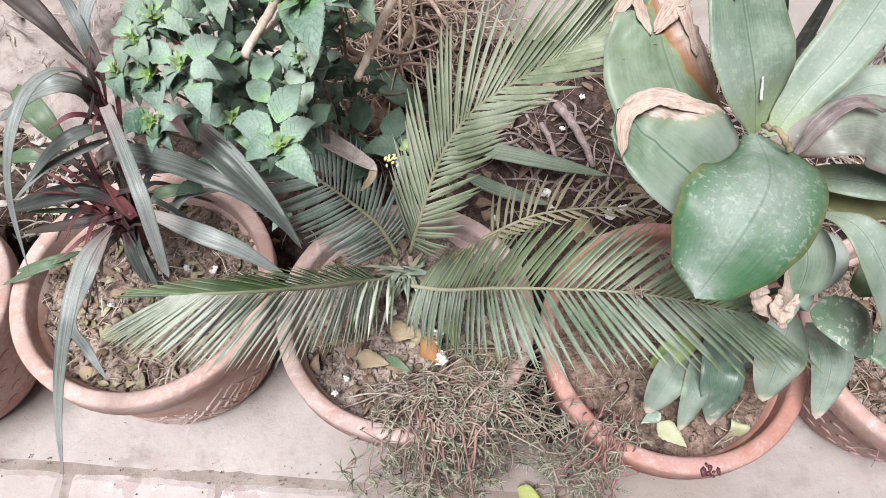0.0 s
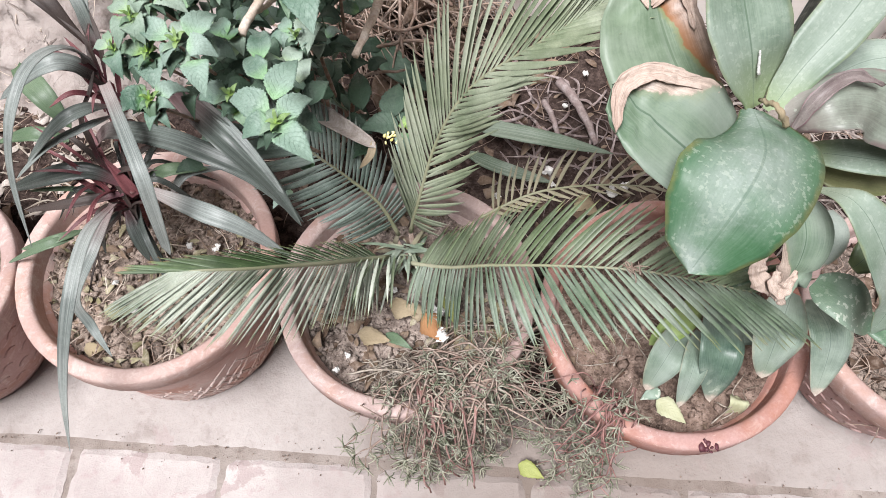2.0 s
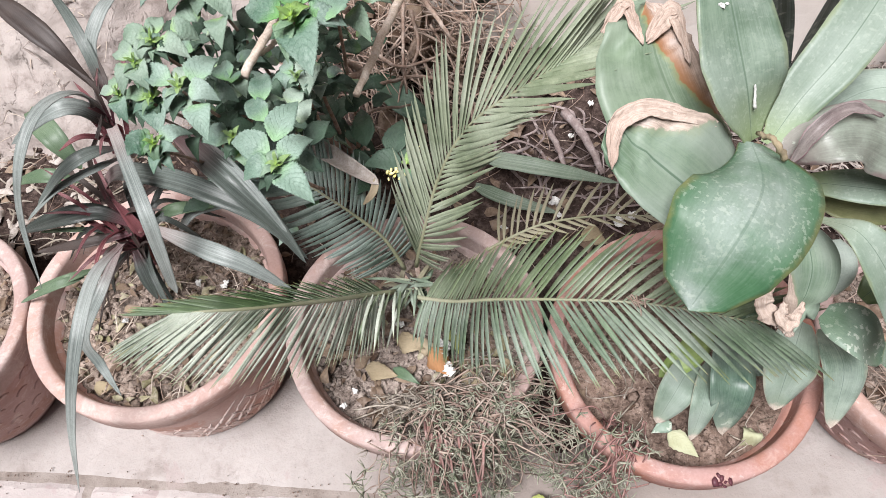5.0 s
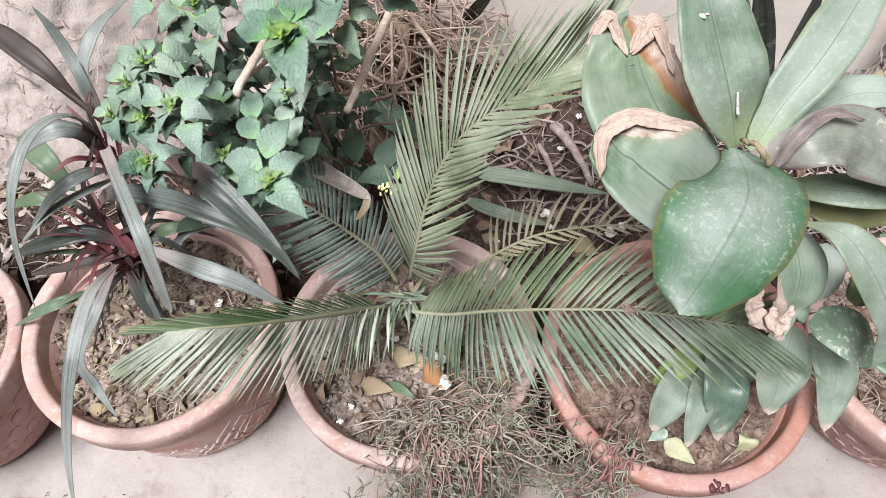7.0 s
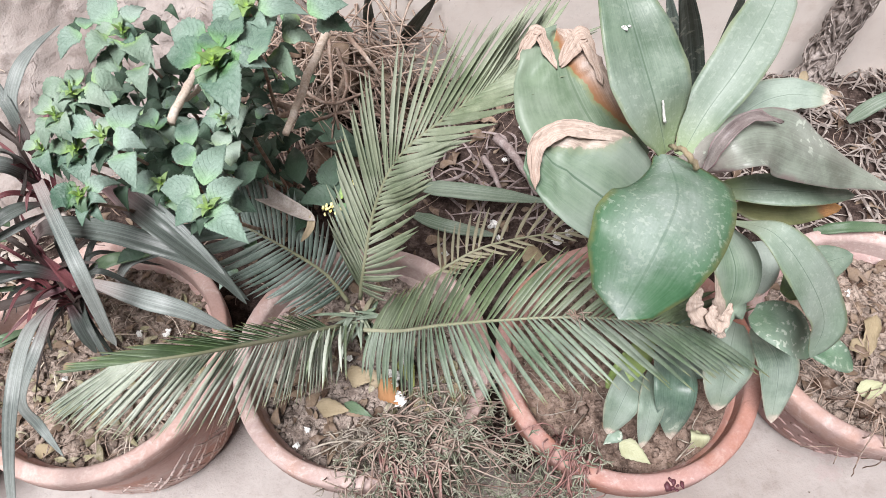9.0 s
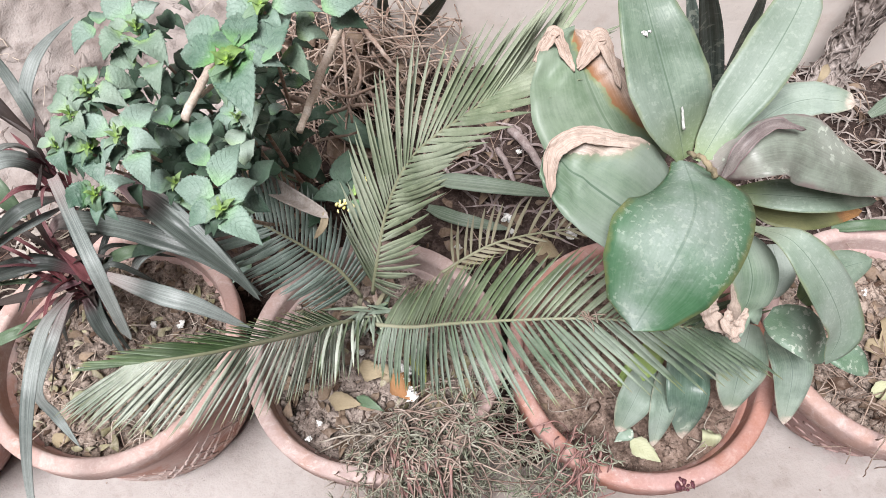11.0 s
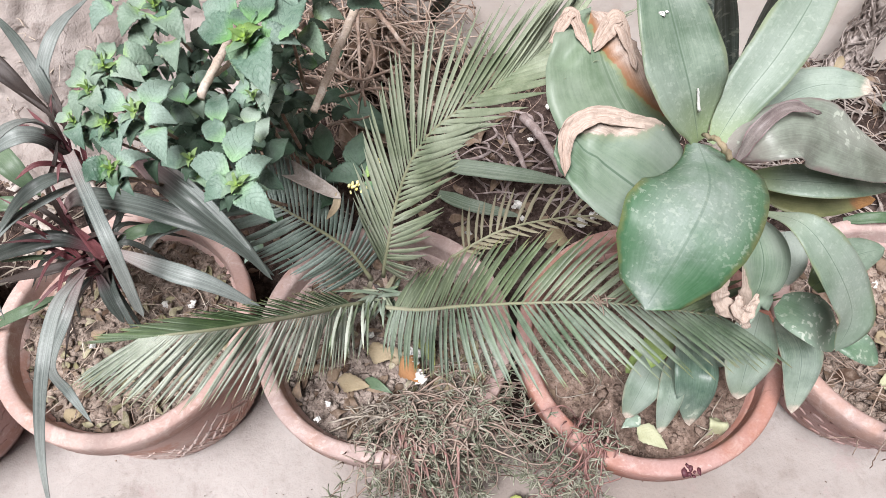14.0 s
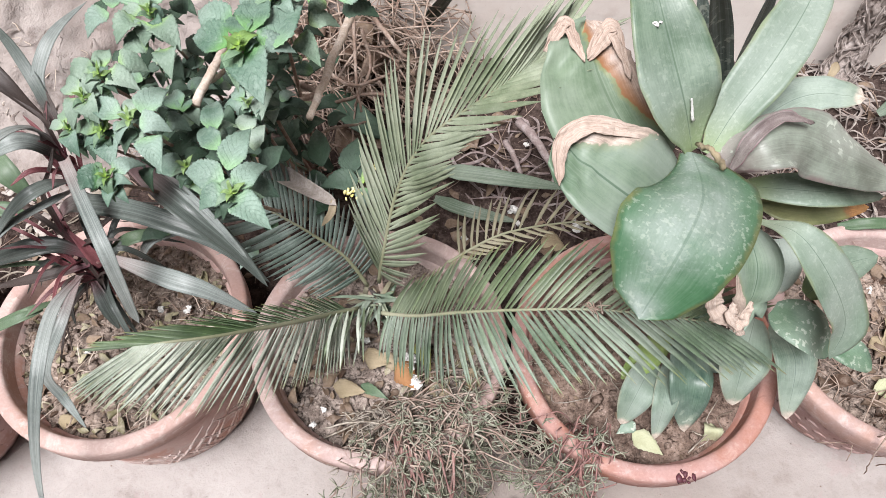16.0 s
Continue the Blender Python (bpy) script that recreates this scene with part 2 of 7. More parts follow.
M_CEMENT = plaster_material("worn_cement", (0.28, 0.25, 0.235), (0.42, 0.385, 0.37), (0.21, 0.175, 0.16), bump=0.7, cracks=0.10, dark_patch=True, peel=0.45)
M_WALL = plaster_material("wall_plaster", (0.69, 0.62, 0.575), (0.79, 0.735, 0.695), (0.60, 0.51, 0.46), 0.8, cracks=0.15, bump=0.22)
# For the unseen walls: dark, so that they bounce little fill
M_UNSEEN_WALL = plaster_material("unseen_wall_plaster", (0.22, 0.175, 0.15), (0.31, 0.255, 0.225), (0.16, 0.125, 0.105), 0.8, cracks=0.15, bump=0.3)
M_RUBBLE = plaster_material("crumbled_cement", (0.29, 0.245, 0.225), (0.47, 0.42, 0.395), (0.17, 0.13, 0.115), 1.7, cracks=0.6, bump=0.9)
M_BRICK = plaster_material("washed_brick", (0.36, 0.315, 0.305), (0.50, 0.465, 0.45), (0.36, 0.28, 0.28), 2.0, bump=0.5, cracks=0.12, dark_patch=True, peel=0.8)
M_MORTAR = plaster_material("dusty_joint", (0.20, 0.165, 0.145), (0.36, 0.32, 0.295), (0.15, 0.115, 0.10), 2.6, bump=0.7, dark_patch=True, peel=0.35)
# The near-black stop puts the shade between clods into the soil colour
M_SOIL = earth_material("potting_soil", (0.016, 0.011, 0.009), (0.31, 0.235, 0.19), (0.54, 0.455, 0.40))
M_SOIL_RED = earth_material("reddish_soil", (0.022, 0.013, 0.010), (0.225, 0.155, 0.122), (0.38, 0.30, 0.255))
M_SOIL_PALE = earth_material("dusty_soil", (0.05, 0.036, 0.03), (0.33, 0.265, 0.23), (0.52, 0.45, 0.40))
# Dark soil, darkened further: the shade of the gaps is in its colour
M_BED = earth_material("bed_soil_shaded", (0.008, 0.0055, 0.0045), (0.048, 0.032, 0.028), (0.16, 0.12, 0.105))
M_CLAY = clay_material("terracotta", (0.40, 0.265, 0.235), (0.49, 0.37, 0.34), 0.8)
M_CLAY_RED = clay_material("rosy_terracotta", (0.35, 0.175, 0.135), (0.41, 0.26, 0.24), 0.3)
M_CLAY_ROSE = clay_material("dusky_terracotta", (0.36, 0.235, 0.22), (0.44, 0.315, 0.30), 0.5)
M_CLAY_DULL = clay_material("dusty_terracotta", (0.37, 0.265, 0.245), (0.45, 0.35, 0.33), 0.7)
M_CLAY_PALE = clay_material("limed_terracotta", (0.56, 0.43, 0.40), (0.66, 0.56, 0.53), 0.9)
M_CLAY_SIDE = clay_material("salt_stained_terracotta", (0.47, 0.29, 0.255), (0.57, 0.42, 0.385), 1.0)
M_CHIP = plaster_material("white_chip", (0.78, 0.77, 0.74), (0.85, 0.84, 0.82), (0.7, 0.68, 0.64), 6)
M_TWIG = dry_material("dry_twig", (0.27, 0.18, 0.14), (0.47, 0.36, 0.29), (0.54, 0.45, 0.39))
M_ROOT = dry_material("grey_root", (0.22, 0.165, 0.155), (0.36, 0.29, 0.28), (0.46, 0.40, 0.39))
M_STICK = dry_material("bleached_stick", (0.58, 0.47, 0.38), (0.74, 0.63, 0.53), (0.80, 0.72, 0.64))
M_STUB = dry_material("grey_brown_stub", (0.40, 0.35, 0.315), (0.54, 0.485, 0.44), (0.62, 0.56, 0.52))
M_LITTER = dry_material("dead_leaves", (0.07, 0.04, 0.028), (0.36, 0.27, 0.195), (0.29, 0.225, 0.185))
M_BARK = dry_material("furrowed_bark", (0.20, 0.165, 0.15), (0.42, 0.36, 0.33), (0.54, 0.48, 0.44))
M_MOSS = dry_material("dry_creeper", (0.20, 0.165, 0.13), (0.50, 0.44, 0.37), (0.54, 0.49, 0.43))
M_PINK = dry_material("pinkish_stem", (0.30, 0.15, 0.14), (0.46, 0.27, 0.24), (0.50, 0.36, 0.33))
M_MOSS_GREEN = dry_material("creeper_needles", (0.13, 0.16, 0.10), (0.47, 0.46, 0.36), (0.48, 0.48, 0.40))
# The pale blue-grey third colour paints sky sheen on the leaflets
M_FROND = leaf_material("cycad_green", (0.025, 0.065, 0.028), (0.19, 0.275, 0.165), (0.60, 0.67, 0.58), 0.48, rough=0.36, rib=0.0, tip_dry=(0.22, 0.16, 0.09), tip_from=0.97, jitter=0.7)
M_FROND_DUSTY = leaf_material("cycad_dusty", (0.11, 0.155, 0.09), (0.40, 0.455, 0.34), (0.76, 0.80, 0.71), 0.75, rough=0.4, rib=0.0, tip_dry=(0.25, 0.18, 0.10), tip_from=0.96, jitter=0.6)
# Two darker copies for the upper leaflet rows, their shade put into the colour
M_FROND_SHADED = leaf_material("cycad_shaded", (0.02, 0.06, 0.018), (0.14, 0.22, 0.085), (0.44, 0.50, 0.38), 0.22, rough=0.36, rib=0.0, tip_dry=(0.22, 0.16, 0.09), tip_from=0.97, jitter=0.6)
M_FROND_OLIVE_SHADED = leaf_material("cycad_olive_shaded", (0.03, 0.065, 0.02), (0.18, 0.245, 0.12), (0.54, 0.59, 0.46), 0.36, rough=0.36, rib=0.0, tip_dry=(0.26, 0.20, 0.11), tip_from=0.95, jitter=0.7)
M_FROND_PALE = leaf_material("cycad_pale", (0.14, 0.20, 0.10), (0.38, 0.44, 0.29), (0.66, 0.70, 0.57), 0.58, rough=0.45, rib=0.0, jitter=0.6)
# Bluish tones paint the sky's reflection onto the leaflets
M_FROND_SHEEN = leaf_material("cycad_bluish_sheen", (0.07, 0.12, 0.09), (0.32, 0.42, 0.36), (0.66, 0.74, 0.70), 0.5, rough=0.32, rib=0.0, jitter=0.6)
M_FROND_DRY = leaf_material("cycad_dry", (0.24, 0.22, 0.13), (0.36, 0.34, 0.22), (0.46, 0.42, 0.33), 0.5, rough=0.6, rib=0.0)
M_RACHIS = leaf_material("cycad_stalk", (0.26, 0.28, 0.16), (0.36, 0.37, 0.23), (0.48, 0.46, 0.36), 0.5, rough=0.5, rib=0.0)
M_TI = leaf_material("ti_green", (0.085, 0.165, 0.09), (0.21, 0.295, 0.21), (0.41, 0.47, 0.425), 0.62, veins=0.03, rough=0.36, base_tint=(0.20, 0.28, 0.07), edge=(0.21, 0.23, 0.10), edge_amount=0.45, rib=0.8, spots=0.15, jitter=0.15, grain=0.5)
M_TI_DEEP = leaf_material("ti_deep", (0.025, 0.115, 0.04), (0.085, 0.20, 0.10), (0.41, 0.465, 0.44), 0.46, veins=0.03, rough=0.42, edge=(0.17, 0.17, 0.06), edge_amount=0.7, spots=0.25, valley=0.95, rib=0.45, jitter=0.0, grain=0.6)
M_TI_TORN = leaf_material("ti_torn", (0.05, 0.13, 0.065), (0.18, 0.27, 0.17), (0.42, 0.47, 0.425), 0.55, veins=0.05, rough=0.38, tip_dry=(0.46, 0.37, 0.31), tip_from=1.09, tip_side=1.3, valley=-0.3, rib=0.9, jitter=0.0, grain=0.4, band=0.02, halo_amount=0.25, stripes=0.08, ragged_dry=0.55)
M_TI_BURNT = leaf_material("ti_burnt", (0.12, 0.20, 0.11), (0.24, 0.325, 0.22), (0.43, 0.47, 0.42), 0.62, veins=0.05, rough=0.38, tip_dry=(0.44, 0.34, 0.285), tip_from=0.80, tip_side=1.5, rib=0.8, jitter=0.0, band=0.45, grain=0.4, ragged_dry=0.6)
M_TI_PURPLE = leaf_material("ti_dusty_purple", (0.13, 0.135, 0.11), (0.30, 0.35, 0.285), (0.58, 0.62, 0.56), 0.66, veins=0.03, rough=0.34, base_tint=(0.19, 0.11, 0.12), edge=(0.19, 0.11, 0.12), edge_amount=0.6, spots=1.0, spot_size=120, jitter=0.0, grain=0.4, base_reach=0.35)
M_TI_SPOT = leaf_material("ti_spotted", (0.05, 0.14, 0.07), (0.15, 0.26, 0.15), (0.46, 0.54, 0.48), 0.6, veins=0.05, rough=0.35, spots=0.75, spot_size=140, grain=0.5)
M_TI_RIM = leaf_material("ti_purple_rim", (0.15, 0.10, 0.10), (0.36, 0.305, 0.29), (0.60, 0.57, 0.55), 0.7, veins=0.1, rough=0.4, edge=(0.22, 0.11, 0.13), edge_amount=0.7)
M_TI_FADE = leaf_material("ti_yellowing", (0.14, 0.17, 0.06), (0.28, 0.30, 0.12), (0.45, 0.43, 0.28), 0.35, veins=0.05, rough=0.45, tip_dry=(0.52, 0.27, 0.10), tip_from=0.78, rib=0.5, grain=0.5)
M_TI_DULL = leaf_material("ti_grey_green", (0.09, 0.16, 0.11), (0.25, 0.335, 0.255), (0.55, 0.62, 0.565), 0.8, veins=0.04, rough=0.52, edge=(0.42, 0.37, 0.28), edge_amount=0.35, tip_dry=(0.55, 0.47, 0.40), tip_from=0.91, rib=0.7, band=0.0, grain=0.5, halo_amount=0.1)
M_TI_STAIN = leaf_material("ti_water_stained", (0.05, 0.11, 0.08), (0.14, 0.22, 0.16), (0.48, 0.55, 0.51), 0.75, veins=0.04, rough=0.36, tip_dry=(0.55, 0.47, 0.40), tip_from=0.91, band=0.0, halo_amount=0.1, spots=0.6, spot_size=70, grain=0.6)
M_TI_LIME = leaf_material("ti_lime", (0.22, 0.36, 0.07), (0.33, 0.46, 0.12), (0.5, 0.55, 0.38), 0.3, veins=0.2, rough=0.4)
M_CORD = leaf_material("cordyline_grey", (0.025, 0.034, 0.03), (0.085, 0.105, 0.092), (0.38, 0.43, 0.40), 0.30, veins=0.2, rough=0.32, base_tint=(0.16, 0.04, 0.055), stripes=0.16)
M_CORD_PALE = leaf_material("cordyline_dusty", (0.075, 0.095, 0.088), (0.21, 0.245, 0.23), (0.52, 0.56, 0.535), 0.5, veins=0.3, rough=0.36, base_tint=(0.18, 0.085, 0.085), stripes=0.26)
M_CORD_DARK = leaf_material("cordyline_dark", (0.016, 0.021, 0.018), (0.042, 0.05, 0.043), (0.26, 0.29, 0.27), 0.13, veins=0.2, rough=0.3, base_tint=(0.13, 0.03, 0.045), stripes=0.14)
M_CORD_BROWN = leaf_material("cordyline_brown", (0.03, 0.02, 0.018), (0.07, 0.05, 0.043), (0.28, 0.23, 0.21), 0.10, veins=0.2, rough=0.5, base_tint=(0.10, 0.02, 0.035))
M_CORD_RED = leaf_material("cordyline_red", (0.10, 0.02, 0.03), (0.26, 0.07, 0.08), (0.42, 0.28, 0.28), 0.3, veins=0.3, rough=0.4, jitter=0.6)
M_CORD_GREEN = leaf_material("cordyline_green", (0.045, 0.11, 0.045), (0.12, 0.20, 0.095), (0.38, 0.44, 0.36), 0.28, veins=0.3, rough=0.4)
M_LANT = leaf_material("lantana_green", (0.04, 0.12, 0.07), (0.185, 0.315, 0.225), (0.57, 0.69, 0.62), 0.54, side_veins=1.0, rough=0.46, base_tint=(0.12, 0.30, 0.06), jitter=0.6, base_reach=0.36)
M_LANT_SHOOT = leaf_material("lantana_shoot", (0.08, 0.19, 0.085), (0.25, 0.39, 0.24), (0.52, 0.62, 0.54), 0.42, side_veins=1.0, rough=0.5, base_tint=(0.27, 0.44, 0.07))
# Darker copy of the lantana green: shade is put into the leaf colour
M_LANT_SHADED = leaf_material("lantana_shaded", (0.018, 0.05, 0.026), (0.06, 0.125, 0.068), (0.28, 0.36, 0.31), 0.25, side_veins=0.8, rough=0.55)
M_LANT_BRIGHT = leaf_material("lantana_new", (0.14, 0.29, 0.05), (0.29, 0.46, 0.13), (0.50, 0.61, 0.40), 0.35, side_veins=1.0, rough=0.5, base_tint=(0.36, 0.56, 0.07))
M_LANT_FADED = leaf_material("lantana_faded", (0.16, 0.27, 0.18), (0.31, 0.42, 0.32), (0.57, 0.66, 0.58), 0.58, side_veins=0.6, rough=0.55, base_tint=(0.24, 0.40, 0.12))
M_SNAKE = leaf_material("snake_plant", (0.03, 0.06, 0.05), (0.14, 0.20, 0.165), (0.46, 0.53, 0.49), 0.34, rough=0.4, spots=0.7, spot_size=55, stripes=0.3)
M_STRAP = leaf_material("dusty_strap", (0.07, 0.12, 0.07), (0.17, 0.24, 0.16), (0.40, 0.45, 0.38), 0.45, veins=0.2, rough=0.45, stripes=0.25)
M_YELLOW = leaf_material("fallen_yellow", (0.46, 0.47, 0.24), (0.57, 0.58, 0.36), (0.66, 0.67, 0.52), 0.45, side_veins=0.4, rough=0.6)
M_LIME = leaf_material("fallen_lime", (0.34, 0.40, 0.09), (0.46, 0.50, 0.16), (0.5, 0.5, 0.3), 0.2, side_veins=0.4, rough=0.6)
M_TAN = leaf_material("fallen_tan", (0.34, 0.26, 0.15), (0.46, 0.37, 0.23), (0.5, 0.43, 0.33), 0.5, side_veins=0.4, rough=0.8, per_island=False)
M_ORANGE = leaf_material("fallen_orange", (0.30, 0.11, 0.03), (0.46, 0.20, 0.065), (0.50, 0.36, 0.23), 0.4, side_veins=0.4, rough=0.7)
M_PETAL, _nt, _b = material("yellow_florets")
_c = mix(_nt, island(_nt), (0.78, 0.68, 0.20), (0.84, 0.80, 0.48))
_nt.links.new(_c, _b.inputs["Base Color"])
M_PURPLE = dry_material("purple_stem", (0.16, 0.05, 0.06), (0.24, 0.09, 0.09), (0.32, 0.22, 0.2))


# ---- builders ----
def part(name, bm, mat, parent=None, label="", smooth=True):
    me = bpy.data.meshes.new(name)
    bm.to_mesh(me)
    bm.free()
    me.materials.append(mat)
    if smooth:
        me.shade_smooth()
    ob = new(name, me)
    ob.parent = parent
    if label:
        ob["label"] = label
    return ob


def thing(name, at, label, category, group="", kind=""):
    ob = new(name)
    ob.location = at
    ob.empty_display_size = 0.02
    return tagged(ob, label, category, group, kind)


def under(ob, parent):
    """Hangs a part that was built in world places under an Empty that stands elsewhere."""
    ob.parent = parent
    base = parent
    shift = Vector()
    while base:
        shift += Vector(base.location)
        base = base.parent
    ob.location = -shift
    return ob


def curve_points(ctrl, n):
    """n + 1 points on a smooth line through the control points."""
    c = [Vector(p) for p in ctrl]
    if len(c) == 2:
        c.insert(1, (c[0] + c[1]) / 2)
    c = [2 * c[0] - c[1]] + c + [2 * c[-1] - c[-2]]
    spans = len(c) - 3
    out = []
    for i in range(n + 1):
        s = i / n * spans
        k = min(int(s), spans - 1)
        t = s - k
        a, b, d, e = c[k:k + 4]
        out.append(0.5 * (2 * b + (d - a) * t + (2 * a - 5 * b + 4 * d - e) * t * t + (3 * b - a - 3 * d + e) * t ** 3))
    return out


WIDTHS = {
    "broad": lambda v: (math.sin(math.pi * min(1, v * 0.93 + 0.05) ** 0.85)) ** 0.75 if v < 1 else 0,
    "heart": lambda v: min(1, (v / 0.22) ** 0.45) * (1 - max(0, (v - 0.3) / 0.7) ** 2.3) ** 0.75,
    "lance": lambda v: min(1, 0.35 + v * 2.2) * (1 - v ** 3.5) ** 0.8,
    "strap": lambda v: min(1, 0.5 + v * 2.5) * (1 - max(0, (v - 0.45) / 0.55) ** 2.2) ** 0.95,
    "blunt": lambda v: min(1, 0.12 + v * 2.0) ** 0.8 * (1 - max(0, (v - 0.72) / 0.28) ** 3.0) ** 0.6,
    "ovate": lambda v: min(1.0, v / 0.24) ** 0.65 * max(0.0, 1 - max(0.0, (v - 0.28) / 0.72) ** 1.55) ** 1.1,
    "paddle": lambda v: min(1.0, 0.13 + 1.5 * v ** 1.7) * (1 - max(0.0, (v - 0.8) / 0.2) ** 3) ** 0.6,
    "spade": lambda v: min(1.0, v * 5) ** 0.6 * (1 - v ** 2.2) ** 0.8,
}


HALF_AT = (0, 0.07, 0.15, 0.25, 0.4, 0.6, 0.8, 0.95, 1)


def add_blade(bm, ctrl, width, shape="lance", n=16, m=4, fold=0.12, up=(0, -0.3, 1), turn=0.0, twist=0.0, wave=0.0, teeth=0.0, thick=0.0008, seed=0, ragged=0.0, quilt=0.0, crumple=0.0, halves=None):
    """A leaf blade with two faces along the line through ctrl. fold: how far the rims rise over the rib, in widths.
    halves: the half widths to the left and to the right of the rib at the steps of HALF_AT, for an uneven leaf."""
    pts = curve_points(ctrl, n)
    rnd = random.Random(seed)
    ph, ph2 = rnd.random() * 9, rnd.random() * 9
    uvl = bm.loops.layers.uv.verify()
    rows_top, rows_low = [], []
    length = sum((pts[i + 1] - pts[i]).length for i in range(n))
    for i, p in enumerate(pts):
        v = i / n
        tan = (pts[min(i + 1, n)] - pts[max(i - 1, 0)]).normalized()
        side = tan.cross(Vector(up)).normalized()
        nor = side.cross(tan).normalized()
        a = radians(turn + twist * v)
        side, nor = side * math.cos(a) + nor * math.sin(a), nor * math.cos(a) - side * math.sin(a)
        if halves:
            half_l, half_r = (float(np.interp(v, HALF_AT, (*h, 0.0))) for h in halves)
            w = half_l + half_r
        else:
            w = max(WIDTHS[shape](v), 0.0) * width
        if i == n:
            w = min(w, 0.0006)
        if teeth and 0 < i < n:
            w *= 1 + (teeth if i % 2 else -teeth)
        top, low = [], []
        for j in range(m + 1):
            u = j / m
            s = u - 0.5
            lift = fold * width * (abs(s) * 2) ** 1.4 * (w / max(width, 1e-6))
            ripple = wave * width * math.sin(v * length / max(width, 1e-4) * 3.2 + ph + (2.6 if s > 0 else 0)) * (abs(s) * 2) ** 2
            if quilt:
                saw = abs((v * 8.0 - abs(s) * 5.0) % 1.0 - 0.5)
                ripple += quilt * width * (min(saw, 0.28) / 0.28 - 0.5) * min(1.0, 4 * (w / width)) * min(1.0, abs(s) * 5)
            edge = 1.0
            if ragged and v > 0.55:
                edge = 1 - ragged * (v - 0.55) * 2 * noise.noise((v * 14 + ph, s * 9, ph2))
            reach = s * w if not halves else (2 * s * half_r if s > 0 else 2 * s * half_l)
            q = p + side * (reach * edge) + nor * (lift + ripple)
            if ragged and v > 0.7:
                q += nor * (ragged * width * 0.45 * noise.noise((v * 13, s * 7 + ph, ph2))) + tan * (ragged * width * 0.35 * (v - 0.7) * noise.noise((s * 7, ph, ph2)))
            if crumple:
                q += nor * (crumple * width * (noise.noise((v * 7 + ph, s * 3, ph2)) + 0.5 * noise.noise((v * 19 + ph, s * 7, ph2)) + 0.35 * noise.noise((v * 34 + ph, s * 16, ph2)))) + side * (crumple * width * 0.6 * noise.noise((v * 11, s * 4 + ph, ph2)))
            top.append(bm.verts.new(q))
            low.append(bm.verts.new(q - nor * thick))
        rows_top.append(top)
        rows_low.append(low)

    def face(vs, uvs):
        f = bm.faces.new(vs)
        for lo, c in zip(f.loops, uvs):
            lo[uvl].uv = c

    for i in range(n):
        v0, v1 = i / n, (i + 1) / n
        for j in range(m):
            u0, u1 = j / m, (j + 1) / m
            a, b = rows_top[i], rows_top[i + 1]
            face((a[j], a[j + 1], b[j + 1], b[j]), ((u0, v0), (u1, v0), (u1, v1), (u0, v1)))
            a, b = rows_low[i], rows_low[i + 1]
            face((a[j], b[j], b[j + 1], a[j + 1]), ((u0, v0), (u0, v1), (u1, v1), (u1, v0)))
        for j, u in ((0, 0.0), (m, 1.0)):
            a, b, c, d = rows_top[i][j], rows_top[i + 1][j], rows_low[i + 1][j], rows_low[i][j]
            face((a, b, c, d) if j == 0 else (a, d, c, b), ((u, v0), (u, v1), (u, v1), (u, v0)))


def blade(name, parent, mat, ctrl, width, label="", **kw):
    bm = bmesh.new()
    add_blade(bm, ctrl, width, **kw)
    ob = part(name, bm, mat, None, label)
    return under(ob, parent) if parent else ob


def add_tube(bm, ctrl, r0, r1, n=10, k=6, wobble=0.0, seed=0, tip=True):
    pts = curve_points(ctrl, n)
    rnd = random.Random(seed)
    uvl = bm.loops.layers.uv.verify()
    rings = []
    for i, p in enumerate(pts):
        tan = (pts[min(i + 1, n)] - pts[max(i - 1, 0)]).normalized()
        ref = Vector((0, 0, 1)) if abs(tan.z) < 0.85 else Vector((1, 0, 0))
        a = tan.cross(ref).normalized()
        b = a.cross(tan)
        r = r0 + (r1 - r0) * i / n
        off = (a * rnd.uniform(-1, 1) + b * rnd.uniform(-1, 1)) * wobble
        rings.append([bm.verts.new(p + off + (a * math.cos(2 * math.pi * j / k) + b * math.sin(2 * math.pi * j / k)) * r * (1 + rnd.uniform(-0.12, 0.12))) for j in range(k)])
    for i in range(n):
        for j in range(k):
            f = bm.faces.new((rings[i][j], rings[i][(j + 1) % k], rings[i + 1][(j + 1) % k], rings[i + 1][j]))
            for lo, c in zip(f.loops, ((j / k, i / n), ((j + 1) / k, i / n), ((j + 1) / k, (i + 1) / n), (j / k, (i + 1) / n))):
                lo[uvl].uv = c
    bm.faces.new(rings[0][::-1])
    bm.faces.new(rings[-1])


def tube(name, parent, mat, ctrl, r0, r1, label="", **kw):
    bm = bmesh.new()
    add_tube(bm, ctrl, r0, r1, **kw)
    ob = part(name, bm, mat, None, label)
    return under(ob, parent) if parent else ob


def add_lathe(bm, profile, k=64, uneven=0.0, seed=0.0):
    rings = []
    for r, z in profile:
        ring = []
        for j in range(k):
            a = 2 * math.pi * j / k
            d = 1 + uneven * noise.noise((math.cos(a) * 1.3 + seed, math.sin(a) * 1.3, z * 6))
            ring.append(bm.verts.new((math.cos(a) * r * d, math.sin(a) * r * d, z + uneven * 0.06 * noise.noise((math.cos(a) * 2, math.sin(a) * 2 + seed, 3)))))
        rings.append(ring)
    for p, q in zip(rings, rings[1:]):
        for j in range(k):
            bm.faces.new((p[j], p[(j + 1) % k], q[(j + 1) % k], q[j]))
    return rings


